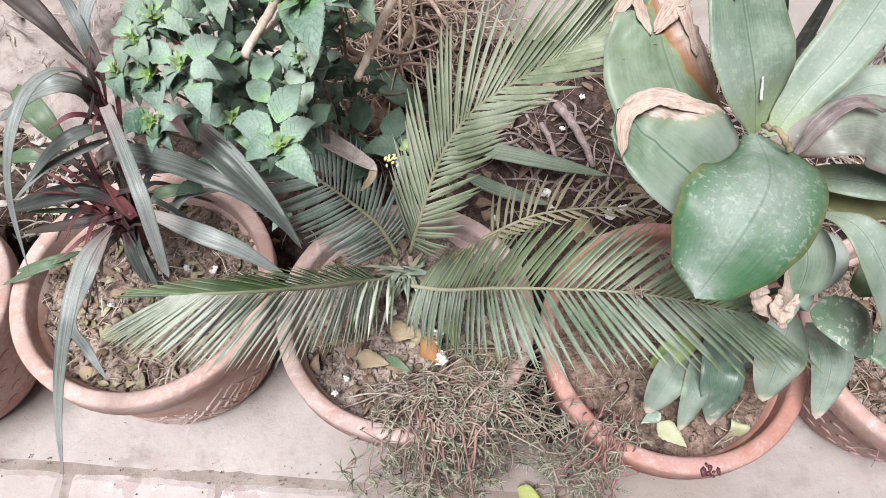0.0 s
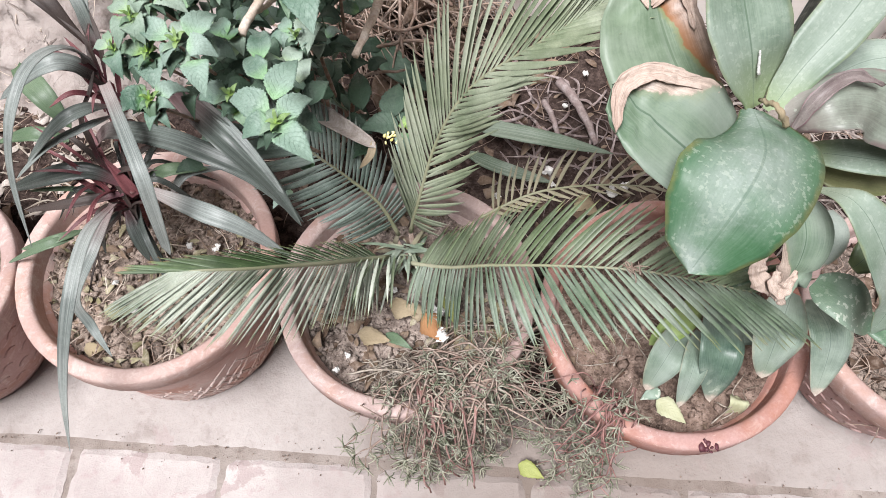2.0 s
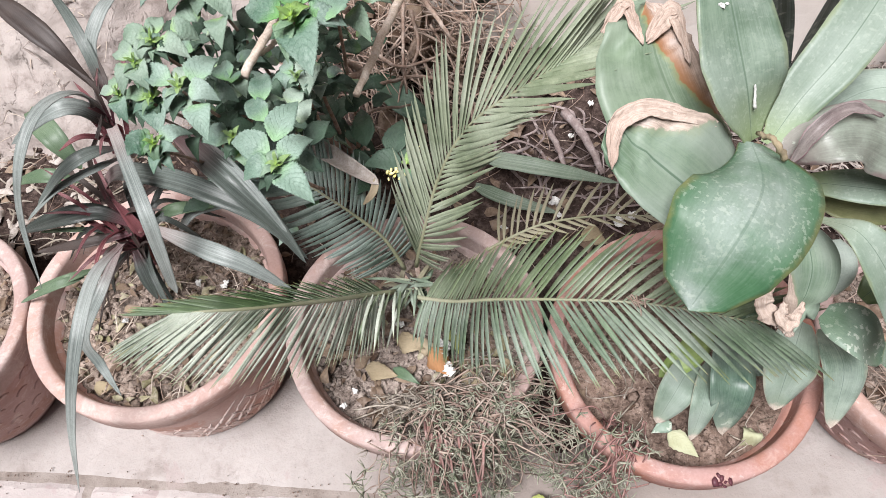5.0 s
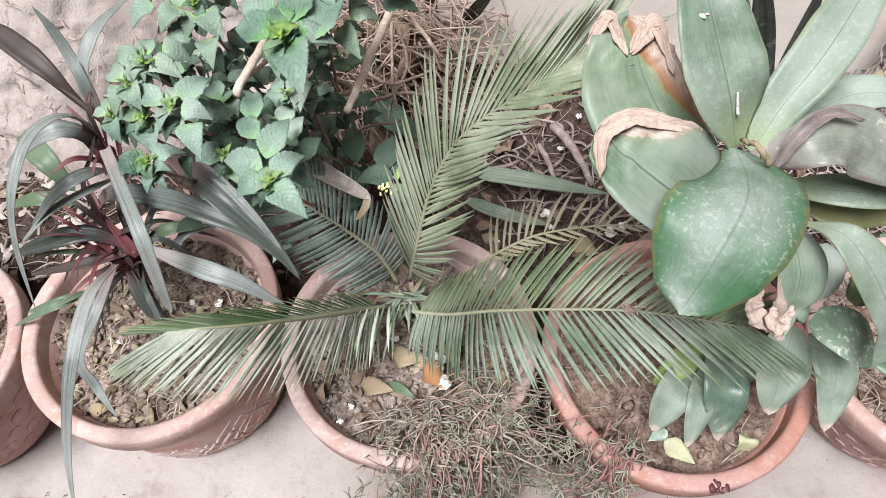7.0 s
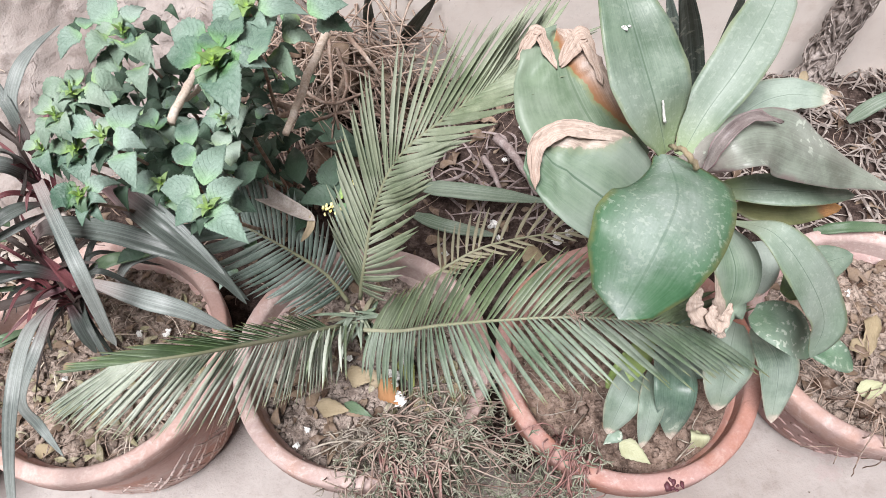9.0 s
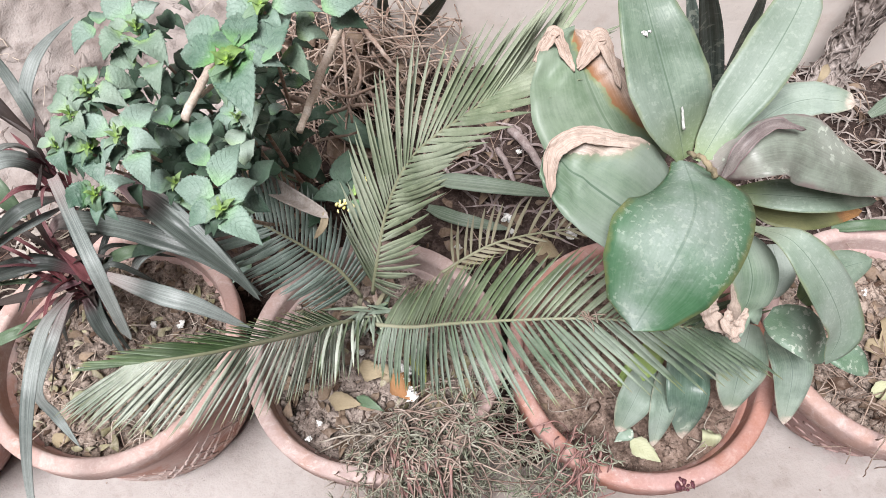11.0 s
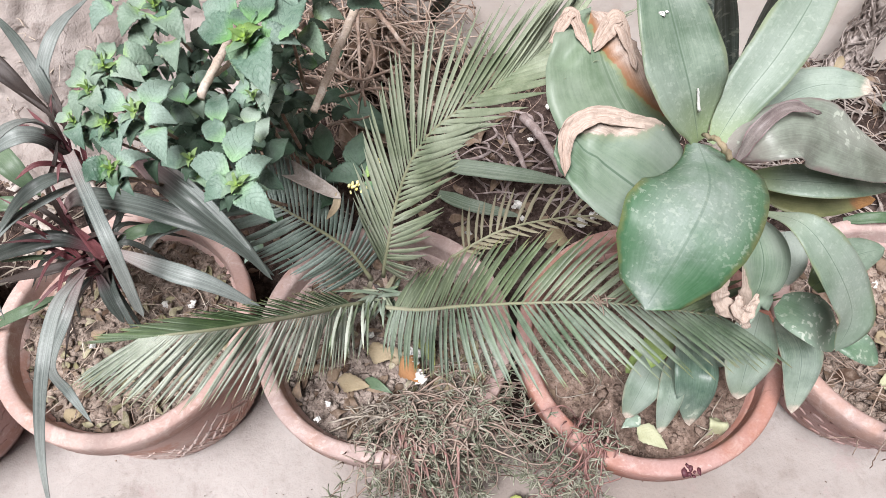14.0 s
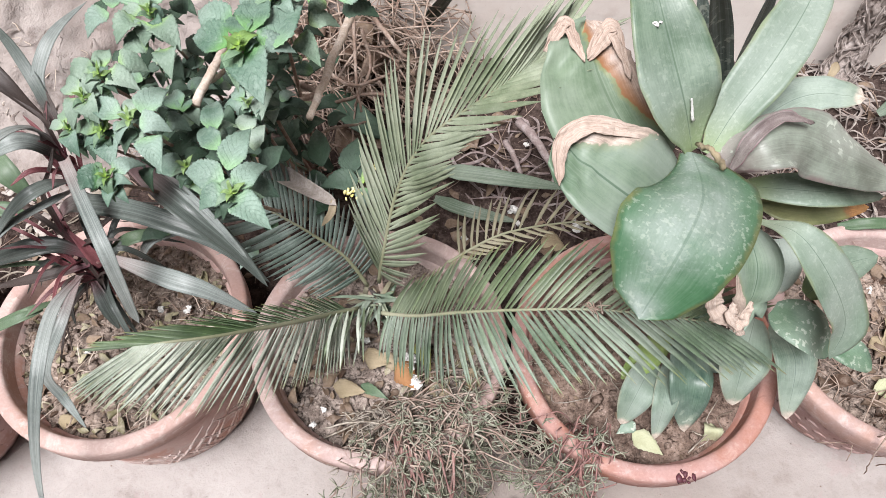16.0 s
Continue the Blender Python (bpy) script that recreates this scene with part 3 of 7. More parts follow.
def add_clod(bm, at, size, seed, flat=0.7):
    """An uneven lump with about forty faces."""
    made = bmesh.ops.create_icosphere(bm, subdivisions=1, radius=1)["verts"]
    r = random.Random(seed)
    turn = Euler((r.uniform(0, 6), r.uniform(0, 6), r.uniform(0, 6))).to_matrix()
    sx, sy, sz = r.uniform(0.6, 1.3), r.uniform(0.6, 1.3), r.uniform(0.5, 1.0)
    for v in made:
        d = 1 + 1.1 * noise.noise(v.co * 1.9 + Vector((seed * 3.7, seed, 0)))
        q = turn @ Vector((v.co.x * d * sx, v.co.y * d * sy, v.co.z * d * sz))
        v.co = Vector(at) + Vector((q.x * size, q.y * size, q.z * size * flat))


# ---- the ground, one sheet out to the horizon ----
bm = bmesh.new()
xs = [-400, -60, -8, -3] + [-1.6 + 0.04 * i for i in range(81)] + [3, 8, 60, 400]
ys = [-400, -60, -8, -2, -0.8] + [-0.3 + 0.04 * i for i in range(41)] + [3, 8, 60, 400]
grid = [[bm.verts.new((x, y, (0.0015 * noise.noise((x * 9, y * 9, 0)) - 0.003) if y < 3 and abs(x) < 3 else -0.006)) for x in xs] for y in ys]
for r0, r1 in zip(grid, grid[1:]):
    for i in range(len(xs) - 1):
        bm.faces.new((r0[i], r0[i + 1], r1[i + 1], r1[i]))
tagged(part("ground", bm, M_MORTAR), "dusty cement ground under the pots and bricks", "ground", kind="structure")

BRICK_TURN = radians(-3.6)
EDGE_X, EDGE_Y = 0.028, 0.203


def beside_edge(along, off):
    """A place on the ground: metres along the brick edge and behind it."""
    c, s = math.cos(BRICK_TURN), math.sin(BRICK_TURN)
    return EDGE_X + along * c - off * s, EDGE_Y + along * s + off * c


# the cement margin on which the pots stand
bm = bmesh.new()
cols, rowsn = 240, 40
top = []
for j in range(rowsn + 1):
    line = []
    for i in range(cols + 1):
        al = -1.7 + 3.4 * i / cols
        off = 0.016 + (0.006 * noise.noise((al * 5, 3, 0))) * max(0.0, 1 - j / 3) + 0.56 * (j / rowsn) ** 1.3
        x, y = beside_edge(al, off)
        h = 0.004 + min(1.0, j / 14) * (0.005 * noise.noise((x * 7, y * 7, 1)) + 0.003 * noise.noise((x * 26, y * 26, 2))) + 0.0012 * noise.noise((x * 75, y * 75, 2)) - 0.008 * max(0.0, 1 - j / 9) ** 1.5
        line.append(bm.verts.new((x, y, h - (0.003 if j == 0 else 0))))
    top.append(line)
for a, b in zip(top, top[1:]):
    for i in range(cols):
        bm.faces.new((a[i], a[i + 1], b[i + 1], b[i]))
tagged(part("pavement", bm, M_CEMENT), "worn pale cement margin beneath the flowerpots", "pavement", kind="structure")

# ---- the wall behind ----
bm = bmesh.new()
WALL_Y = 1.10
cols, rowsn = 120, 40
front = []
for j in range(rowsn + 1):
    z = -0.05 + 2.6 * (j / rowsn) ** 1.6
    line = []
    for i in range(cols + 1):
        x = -3 + 6 * i / cols
        d = 0.006 * noise.noise((x * 3, z * 3, 5)) + 0.003 * noise.noise((x * 14, z * 14, 1))
        line.append(bm.verts.new((x, WALL_Y + d - 0.12 * x, z)))
    front.append(line)
for a, b in zip(front, front[1:]):
    for i in range(cols):
        bm.faces.new((a[i], a[i + 1], b[i + 1], b[i]))
back = [[bm.verts.new((x, WALL_Y + 0.24 - 0.12 * x, z)) for x in (-3, 3)] for z in (-0.05, 2.55)]
bm.faces.new((back[0][0], back[1][0], back[1][1], back[0][1]))
bm.faces.new((front[-1][0], front[-1][-1], back[1][1], back[1][0]))
tagged(part("wall_north", bm, M_WALL), "plain beige plastered wall behind the plants", "wall", kind="structure")


# three walls added out of view, only to hold back low sky light and fill
bm = bmesh.new()
bmesh.ops.create_cube(bm, size=1, matrix=Matrix.Translation((0, -2.2, 1.55)) @ Matrix.Diagonal((9, 0.24, 3.2, 1)))
for side_name, sx in (("unseen_wall_west", -3.12), ("unseen_wall_east", 3.12)):
    side_bm = bmesh.new()
    bmesh.ops.create_cube(side_bm, size=1, matrix=Matrix.Translation((sx, -0.45, 1.25)) @ Matrix.Diagonal((0.24, 3.7, 2.6, 1)))
    tagged(part(side_name, side_bm, M_UNSEEN_WALL, smooth=False), "plain brown wall added out of view at the side to cut low sky light", "wall", kind="structure")
tagged(part("unseen_wall_south", bm, M_UNSEEN_WALL, smooth=False), "plain brown wall added out of view behind the camera to cut fill light", "wall", kind="structure")

def slope_y(x, z):
    """The face of the rubble slope at the wall's foot."""
    low = max(0.0, 0.42 + 0.25 * min(1.0, max(0.0, (-0.42 - x) * 4)) - z + 0.06 * noise.noise((x * 4, 0, 2)) + 0.022 * noise.noise((x * 13, z * 13, 2)) + 0.018 * noise.noise((x * 40, z * 40, 6)) + 0.010 * noise.noise((x * 90, z * 90, 6)))
    return WALL_Y - 0.12 * x + 0.012 - 0.80 * low * max(0.0, min(1.0, (-0.05 - x) * 4))


bm = bmesh.new()
cols, rowsn = 220, 60
g = []
for j in range(rowsn + 1):
    z = 0.05 + 0.62 * j / rowsn
    g.append([bm.verts.new((-2.4 + 2.3 * i / cols, slope_y(-2.4 + 2.3 * i / cols, z), z)) for i in range(cols + 1)])
for a, b in zip(g, g[1:]):
    for i in range(cols):
        bm.faces.new((a[i], a[i + 1], b[i + 1], b[i]))
tagged(part("rubble_slope", bm, M_RUBBLE), "pale crumbling cement slope at the foot of the wall", "rubble", kind="structure")

# ---- the raised soil bed between pots and wall ----
def bed_height(x, y):
    rise = min(1.0, max(0.0, (y - 0.44) / 0.20))
    rise = rise * rise * (3 - 2 * rise)
    return -0.004 + 0.174 * rise + rise * (0.018 * noise.noise((x * 8, y * 8, 0)) + 0.010 * noise.noise((x * 30, y * 30, 4)))


bm = bmesh.new()
cols, rowsn = 180, 50
g = []
for j in range(rowsn + 1):
    line = []
    for i in range(cols + 1):
        x = -1.8 + 3.6 * i / cols
        y = 0.40 + (WALL_Y - 0.12 * x - 0.32) * j / rowsn
        line.append(bm.verts.new((x, y, bed_height(x, y))))
    g.append(line)
for a, b in zip(g, g[1:]):
    for i in range(cols):
        bm.faces.new((a[i], a[i + 1], b[i + 1], b[i]))
tagged(part("soil_bed", bm, M_BED), "dark dry soil of the bed behind the pots, shade added to its colour", "soil", kind="structure")


# ---- flowerpots ----
def flowerpot(at, rim, height, foot, label, mat, lip=0.024, seed=0.0, marks=False, weave=False, tilt=(0, 0)):
    pot = thing("flowerpot", at, label, "flowerpot", "terracotta pots in a row")
    pot.rotation_euler = (radians(tilt[0]), radians(tilt[1]), 0)
    bm = bmesh.new()
    side = []
    for i in range(9):
        s = i / 8
        r = foot + (rim - 0.012 - foot) * (s ** 0.72)
        side.append((r, (height - 0.045) * s))

    def side_r(s):
        k = min(7, int(s * 8))
        (r0, _), (r1, _) = side[k], side[k + 1]
        return r0 + (r1 - r0) * (s * 8 - k)

    profile = [(0.0, 0.0), (foot * 0.6, 0.0), (foot * 0.97, 0.002)] + side + [(rim - 0.010, height - 0.04), (rim - 0.022, height - 0.03), (rim - lip - 0.008, height - 0.035), (rim - lip - 0.014, height - 0.08), (foot * 0.9, 0.03), (0.0, 0.03)]
    add_lathe(bm, profile, 72, 0.012, seed)
    part("body", bm, M_CLAY_SIDE if weave else mat, pot)
    bm = bmesh.new()
    ring = [(rim - 0.014, height - 0.046), (rim - 0.003, height - 0.043), (rim - 0.001, height - 0.040), (rim, height - 0.012), (rim - 0.0004, height - 0.005), (rim - 0.002, height - 0.0015), (rim - 0.006, height), (rim - 0.013, height + 0.0005), (rim - lip + 0.005, height - 0.0005), (rim - lip + 0.001, height - 0.003), (rim - lip, height - 0.009), (rim - lip - 0.006, height - 0.05)]
    add_lathe(bm, ring, 72, 0.012, seed)
    part("rim", bm, M_CLAY_DULL if marks else mat, pot)
    if marks:
        bm = bmesh.new()
        for row in range(5):
            s = 0.28 + 0.15 * row
            r = side_r(s) - 0.0004
            for j in range(22):
                a0 = 2 * math.pi * (j + 0.5 * (row % 2)) / 22
                pts = []
                for q in range(4):
                    u = q / 3 - 0.5
                    a = a0 + u * 0.13
                    z = (height - 0.045) * s + 0.008 * (1 - 4 * u * u)
                    r = side_r(z / (height - 0.045)) - 0.0004
                    pts.append((r * math.cos(a), r * math.sin(a), z))
                add_tube(bm, pts, 0.0030, 0.0022, 5, 5, seed=j)
        part("stamped_pattern", bm, mat, pot, "rows of stamped half-moon marks")
    if weave:
        bm = bmesh.new()
        rnd = random.Random(4)
        for d in (-1, 1):
            for j in range(26):
                a0 = radians(-95 + 4.6 * j) + rnd.uniform(-0.02, 0.02)
                s0, steps = rnd.uniform(0.10, 0.35), rnd.randint(4, 9)
                pts = []
                for q in range(steps):
                    s = s0 + 0.055 * q
                    a = a0 + d * 0.045 * q + rnd.uniform(-0.012, 0.012)
                    r = side_r(min(s, 0.97)) - 0.0004
                    pts.append((r * math.cos(a), r * math.sin(a), (height - 0.045) * s))
                add_tube(bm, pts, rnd.uniform(0.0018, 0.0034), 0.0012, 12, 6, 0.0006, seed=j)
        part("scratched_weave", bm, M_CLAY_PALE, pot, "pale pink basket-weave ridges on the side")
    return pot


POTS = [
    ((-0.456, 0.482), 0.199, 0.262, 0.150, "dusty terracotta flowerpot with scratched side, holding a cordyline", M_CLAY, dict(weave=True, seed=1.0)),
    ((-0.055, 0.432), 0.194, 0.255, 0.110, "pale terracotta flowerpot overgrown with dry creeper, holding a cycad", M_CLAY_DULL, dict(seed=2.0)),
    ((0.338, 0.390), 0.196, 0.258, 0.112, "rosy terracotta flowerpot holding a broad-leaved ti plant", M_CLAY_RED, dict(seed=3.0)),
    ((-0.846, 0.436), 0.188, 0.255, 0.120, "reddish terracotta flowerpot with stamped half-moon pattern", M_CLAY_ROSE, dict(marks=True, seed=4.0)),
    ((0.731, 0.395), 0.190, 0.240, 0.115, "reddish stamped terracotta flowerpot with dry twigs", M_CLAY_ROSE, dict(marks=True, seed=5.0)),
]
SOIL_DROP = 0.035


def soil_level(k, x, y):
    (cx, cy), rim, height = POTS[k][0], POTS[k][1], POTS[k][2]
    r = math.hypot(x - cx, y - cy) / rim
    return height - SOIL_DROP - 0.012 * r ** 2 + 0.012 * noise.noise((x * 14, y * 14, k)) + 0.007 * noise.noise((x * 45, y * 45, k)) + 0.008 * abs(noise.noise((x * 95, y * 95, k)))


def soil_at(x, y):
    """The top of the soil at a place: in a pot or on the bed."""
    for k in range(len(POTS)):
        (cx, cy), rim = POTS[k][0], POTS[k][1]
        if math.hypot(x - cx, y - cy) < rim - 0.03:
            return soil_level(k, x, y) + 0.004
    return max(bed_height(x, y), 0.006)


for k, ((cx, cy), rim, height, foot, label, mat, kw) in enumerate(POTS):
    flowerpot((cx, cy, 0.004), rim, height, foot, label, mat, **kw)
    bm = bmesh.new()
    R = rim - 0.027
    n = 96
    g = {}
    for i in range(n + 1):
        for j in range(n + 1):
            x, y = (2 * i / n - 1) * R, (2 * j / n - 1) * R
            q = math.hypot(x, y)
            if q > R:
                x, y = x * R / q, y * R / q
            g[i, j] = bm.verts.new((cx + x, cy + y, soil_level(k, cx + x, cy + y)))
    for i in range(n):
        for j in range(n):
            bm.faces.new((g[i, j], g[i + 1, j], g[i + 1, j + 1], g[i, j + 1]))
    bmesh.ops.remove_doubles(bm, verts=bm.verts, dist=1e-5)
    rnd = random.Random(k)
    tagged(part("pot_soil", bm, (M_SOIL, M_SOIL_PALE, M_SOIL_RED, M_SOIL, M_SOIL)[k]), "dry crumbly soil filling a flowerpot", "soil", "soil in the pots", "stuff")
    bm = bmesh.new()
    for i in range(420 if k == 2 else 1500):
        a, q = rnd.uniform(0, 6.283), R * 0.97 * math.sqrt(rnd.random())
        x, y = cx + q * math.cos(a), cy + q * math.sin(a)
        s = 0.0012 + 0.0088 * rnd.random() ** 3
        add_clod(bm, (x, y, soil_level(k, x, y) + s * 0.2), s, i + k * 71)
    tagged(part("soil_clods", bm, (M_SOIL, M_SOIL_PALE, M_SOIL_RED, M_SOIL, M_SOIL)[k]), "small dry clods lying on the pot soil", "clods", "clods on the soil", "stuff")


# ---- the cycad in the middle pot ----
def frond(plant, ctrl, label, mat, pairs, len_a, len_b, ang_a, ang_b, up=(0, -0.2, 1), droop_a=0.0, droop_b=0.0, width=0.0062, lift=0.15, start=0.08, single=True, seed=0, r0=0.0036, curl=0.12, mat_a=None, aims=None):
    """A feather leaf: stalk and two rows of narrow leaflets. len and ang: length and angle off the stalk of each row, at base, middle, tip."""
    rnd = random.Random(seed)
    stalk = tube("frond", plant, M_RACHIS, ctrl, r0, 0.0012, label, n=24, k=6, seed=seed)
    pts = curve_points(ctrl, 200)
    joined = bmesh.new()

    def at3(v, s):
        a, b, c = v
        return a + (b - a) * s * 2 if s < 0.5 else b + (c - b) * (s - 0.5) * 2

    for side_sign, lens, angs, droop in ((1, len_a, ang_a, droop_a), (-1, len_b, ang_b, droop_b)):
        for i in range(pairs):
            s = (i + 0.5 + rnd.uniform(-0.2, 0.2)) / pairs
            k = int(200 * (start + (1 - start) * s))
            p = pts[min(k, 199)]
            tan = (pts[min(k + 1, 200)] - pts[max(k - 1, 0)]).normalized()
            side = tan.cross(Vector(up)).normalized() * side_sign
            nor = (tan.cross(side) * -side_sign).normalized()
            if nor.z < 0:
                nor = -nor
            a = radians(at3(angs, s) + rnd.uniform(-3, 3))
            d = tan * math.cos(a) + side * math.sin(a) + nor * (lift + rnd.uniform(-0.04, 0.04))
            d.normalize()
            if aims:
                a0, a1, a2 = (Vector(q) for q in aims[0 if side_sign > 0 else 1])
                d = (a0.lerp(a1, s * 2) if s < 0.5 else a1.lerp(a2, s * 2 - 1)) + Vector((rnd.gauss(0, 0.03), rnd.gauss(0, 0.03), rnd.gauss(0, 0.04)))
                d.normalize()
            L = at3(lens, s) * rnd.uniform(0.9, 1.06)
            bend = (tan * curl - Vector((0, 0, 1)) * droop) * L
            ctrl3 = (p + nor * 0.001, p + d * L * 0.5 + bend * 0.25, p + d * L + bend)
            if single:
                bm = bmesh.new()
            else:
                bm = joined
            add_blade(bm, ctrl3, width * rnd.uniform(0.85, 1.1), "lance", 6, 2, 0.25, up=tuple(nor), thick=0.0006, seed=i)
            if single:
                # mat_a colours one row apart from the other, as lit or shaded
                ob = part("leaflet", bm, mat_a if mat_a and side_sign > 0 else mat)
                ob.parent = stalk
    if not single:
        ob = tagged(part("leaflets", joined, mat), kind="stuff")
        ob.parent = stalk
    else:
        joined.free()
    return stalk


cycad = thing("cycad", (-0.057, 0.509, 0.240), "green cycad with stiff feather leaves, in a clay pot", "cycad")
tube("trunk", cycad, M_TWIG, ((-0.067, 0.514, 0.190), (-0.063, 0.502, 0.230), (-0.059, 0.490, 0.270)), 0.020, 0.005, "short scaly brown trunk", n=8, k=12, wobble=0.003)
core_rnd = random.Random(77)
for k in range(44):
    a = core_rnd.uniform(0, 6.283)
    q = Vector((-0.061, 0.494, 0.255)) + Vector((core_rnd.gauss(0, 0.008), core_rnd.gauss(0, 0.008), 0))
    d = Vector((math.cos(a), math.sin(a), core_rnd.uniform(0.0, 0.8))) * core_rnd.uniform(0.015, 0.045)
    blade("leaf_base", cycad, (M_CORD_BROWN, M_FROND_DRY, M_TWIG, M_FROND)[k % 4], (q - Vector((0, 0, 0.02)), q + d * 0.5, q + d), 0.008, shape="lance", n=6, m=2, fold=0.3)
frond(cycad, ((-0.052, 0.460, 0.290), (0.005, 0.430, 0.335), (0.083, 0.392, 0.420), (0.229, 0.361, 0.470), (0.386, 0.349, 0.430)), "long feather leaf held out flat", M_FROND_OLIVE_SHADED, 68,
      (0.07, 0.125, 0.10), (0.06, 0.11, 0.095), (82, 58, 26), (72, 55, 25), droop_a=0.22, droop_b=0.05, seed=1, width=0.0062, mat_a=M_FROND)
frond(cycad, ((-0.081, 0.460, 0.310), (-0.107, 0.436, 0.350), (-0.137, 0.391, 0.430), (-0.178, 0.347, 0.510), (-0.214, 0.324, 0.550), (-0.248, 0.313, 0.570), (-0.281, 0.311, 0.570)), "feather leaf arching outwards", M_FROND_DUSTY, 96,
      (0.045, 0.080, 0.060), (0.080, 0.115, 0.080), (40, 17, 6), (64, 36, 12), droop_a=0.05, droop_b=0.08, seed=2, width=0.0034, curl=0.02, mat_a=M_FROND_SHADED,
      aims=(((-0.62, 0.40, 0.12), (-0.95, 0.20, 0.08), (-1.0, 0.04, 0.0)), ((0.02, -0.98, -0.06), (-0.60, -0.78, -0.06), (-0.84, -0.52, -0.05))))
frond(cycad, ((-0.049, 0.501, 0.310), (-0.034, 0.500, 0.394), (-0.006, 0.528, 0.500), (0.037, 0.540, 0.590), (0.121, 0.542, 0.670), (0.187, 0.585, 0.680)), "pale upright feather leaf", M_FROND_PALE, 54,
      (0.085, 0.12, 0.09), (0.11, 0.14, 0.09), (44, 35, 19), (24, 28, 17), seed=3, width=0.0070)
frond(cycad, ((-0.067, 0.502, 0.300), (-0.091, 0.514, 0.370), (-0.134, 0.529, 0.420), (-0.179, 0.543, 0.460), (-0.221, 0.568, 0.470)), "feather leaf with bluish sky sheen coloured in, half hidden by the shrub", M_FROND_SHEEN, 36,
      (0.05, 0.085, 0.08), (0.07, 0.11, 0.10), (75, 62, 35), (75, 58, 30), seed=4, width=0.0062)
frond(cycad, ((0.057, 0.537, 0.290), (0.100, 0.556, 0.300), (0.152, 0.572, 0.310), (0.240, 0.583, 0.310), (0.334, 0.585, 0.300)), "thin half-dry feather leaf", M_FROND_DRY, 16,
      (0.03, 0.04, 0.03), (0.06, 0.075, 0.05), (50, 40, 20), (65, 55, 30), seed=5, width=0.0055, r0=0.003)

tuft_rnd = random.Random(12)
for k in range(24):
    a = radians(tuft_rnd.uniform(190, 350))
    q = Vector((-0.058, 0.485, 0.275)) + Vector((tuft_rnd.gauss(0, 0.008), tuft_rnd.gauss(0, 0.006), 0))
    d = Vector((math.cos(a), math.sin(a), tuft_rnd.uniform(-0.1, 0.7))) * tuft_rnd.uniform(0.03, 0.08)
    blade("young_leaflet", cycad, M_FROND if k % 3 else M_FROND_PALE, (q, q + d * 0.55 + Vector((0, 0, 0.008)), q + d), 0.0048, shape="lance", n=7, m=2, fold=0.25)
hang_rnd = random.Random(31)
for k in range(9):
    q = Vector((-0.110, 0.425, 0.370)).lerp(Vector((-0.057, 0.467, 0.300)), k / 8)
    d = Vector((hang_rnd.uniform(-0.045, 0.0), -hang_rnd.uniform(0.07, 0.10), -hang_rnd.uniform(0.0, 0.04)))
    blade("leaflet", cycad, M_FROND_DUSTY if k % 2 else M_FROND_OLIVE_SHADED, (q, q + d * 0.5 + Vector((0, 0, 0.012)), q + d), 0.0046, shape="lance", n=8, m=2, fold=0.25)

# ---- the ti plant ----
ti = thing("ti_plant", (0.453, 0.441, 0.220), "tall ti plant with broad dusty leaves and dried tips", "plant")
tube("cane", ti, M_BARK, ((0.453, 0.449, 0.200), (0.399, 0.470, 0.450), (0.311, 0.404, 0.700)), 0.013, 0.011, "bare grey cane", n=12, k=8, wobble=0.001)
T = lambda mat, ctrl, w, **kw: blade("leaf", ti, mat, ctrl, w, **kw)
# crown
T(M_TI_DEEP, ((0.292, 0.414, 0.705), (0.274, 0.340, 0.742), (0.242, 0.287, 0.745), (0.210, 0.250, 0.695)), 0.1, label="large glossy leaf bending forward", halves=((0.0107, 0.0380, 0.0556, 0.0576, 0.0556, 0.0517, 0.0439, 0.0244), (0.0107, 0.0146, 0.0254, 0.0390, 0.0546, 0.0605, 0.0517, 0.0302)), fold=-0.10, wave=0.02, n=34, m=12)
T(M_TI_TORN, ((0.282, 0.357, 0.655), (0.215, 0.367, 0.715), (0.155, 0.412, 0.742)), 0.1, label="leaf with a torn papery tip", halves=((0.0250, 0.0331, 0.0392, 0.0430, 0.0452, 0.0435, 0.0362, 0.0238), (0.0305, 0.0417, 0.0545, 0.0622, 0.0661, 0.0620, 0.0455, 0.0290)), fold=0.07, ragged=0.16, n=34, m=12, seed=3)
T(M_TI_BURNT, ((0.292, 0.447, 0.650), (0.241, 0.461, 0.690), (0.214, 0.504, 0.725), (0.210, 0.567, 0.735)), 0.1, label="leaf with a scorched brown side", halves=((0.0194, 0.0289, 0.0450, 0.0619, 0.0746, 0.0688, 0.0481, 0.0245), (0.0151, 0.0216, 0.0280, 0.0342, 0.0378, 0.0367, 0.0356, 0.0213)), fold=0.06, ragged=0.26, n=34, m=12, seed=5)
T(M_TI, ((0.295, 0.419, 0.700), (0.275, 0.432, 0.757), (0.263, 0.463, 0.788), (0.252, 0.504, 0.818), (0.253, 0.590, 0.830)), 0.1, label="long upright leaf with a water streak", halves=((0.0088, 0.0152, 0.0266, 0.0353, 0.0400, 0.0356, 0.0236, 0.0085), (0.0088, 0.0174, 0.0298, 0.0353, 0.0370, 0.0325, 0.0205, 0.0074)), fold=0.10, n=34, m=10)
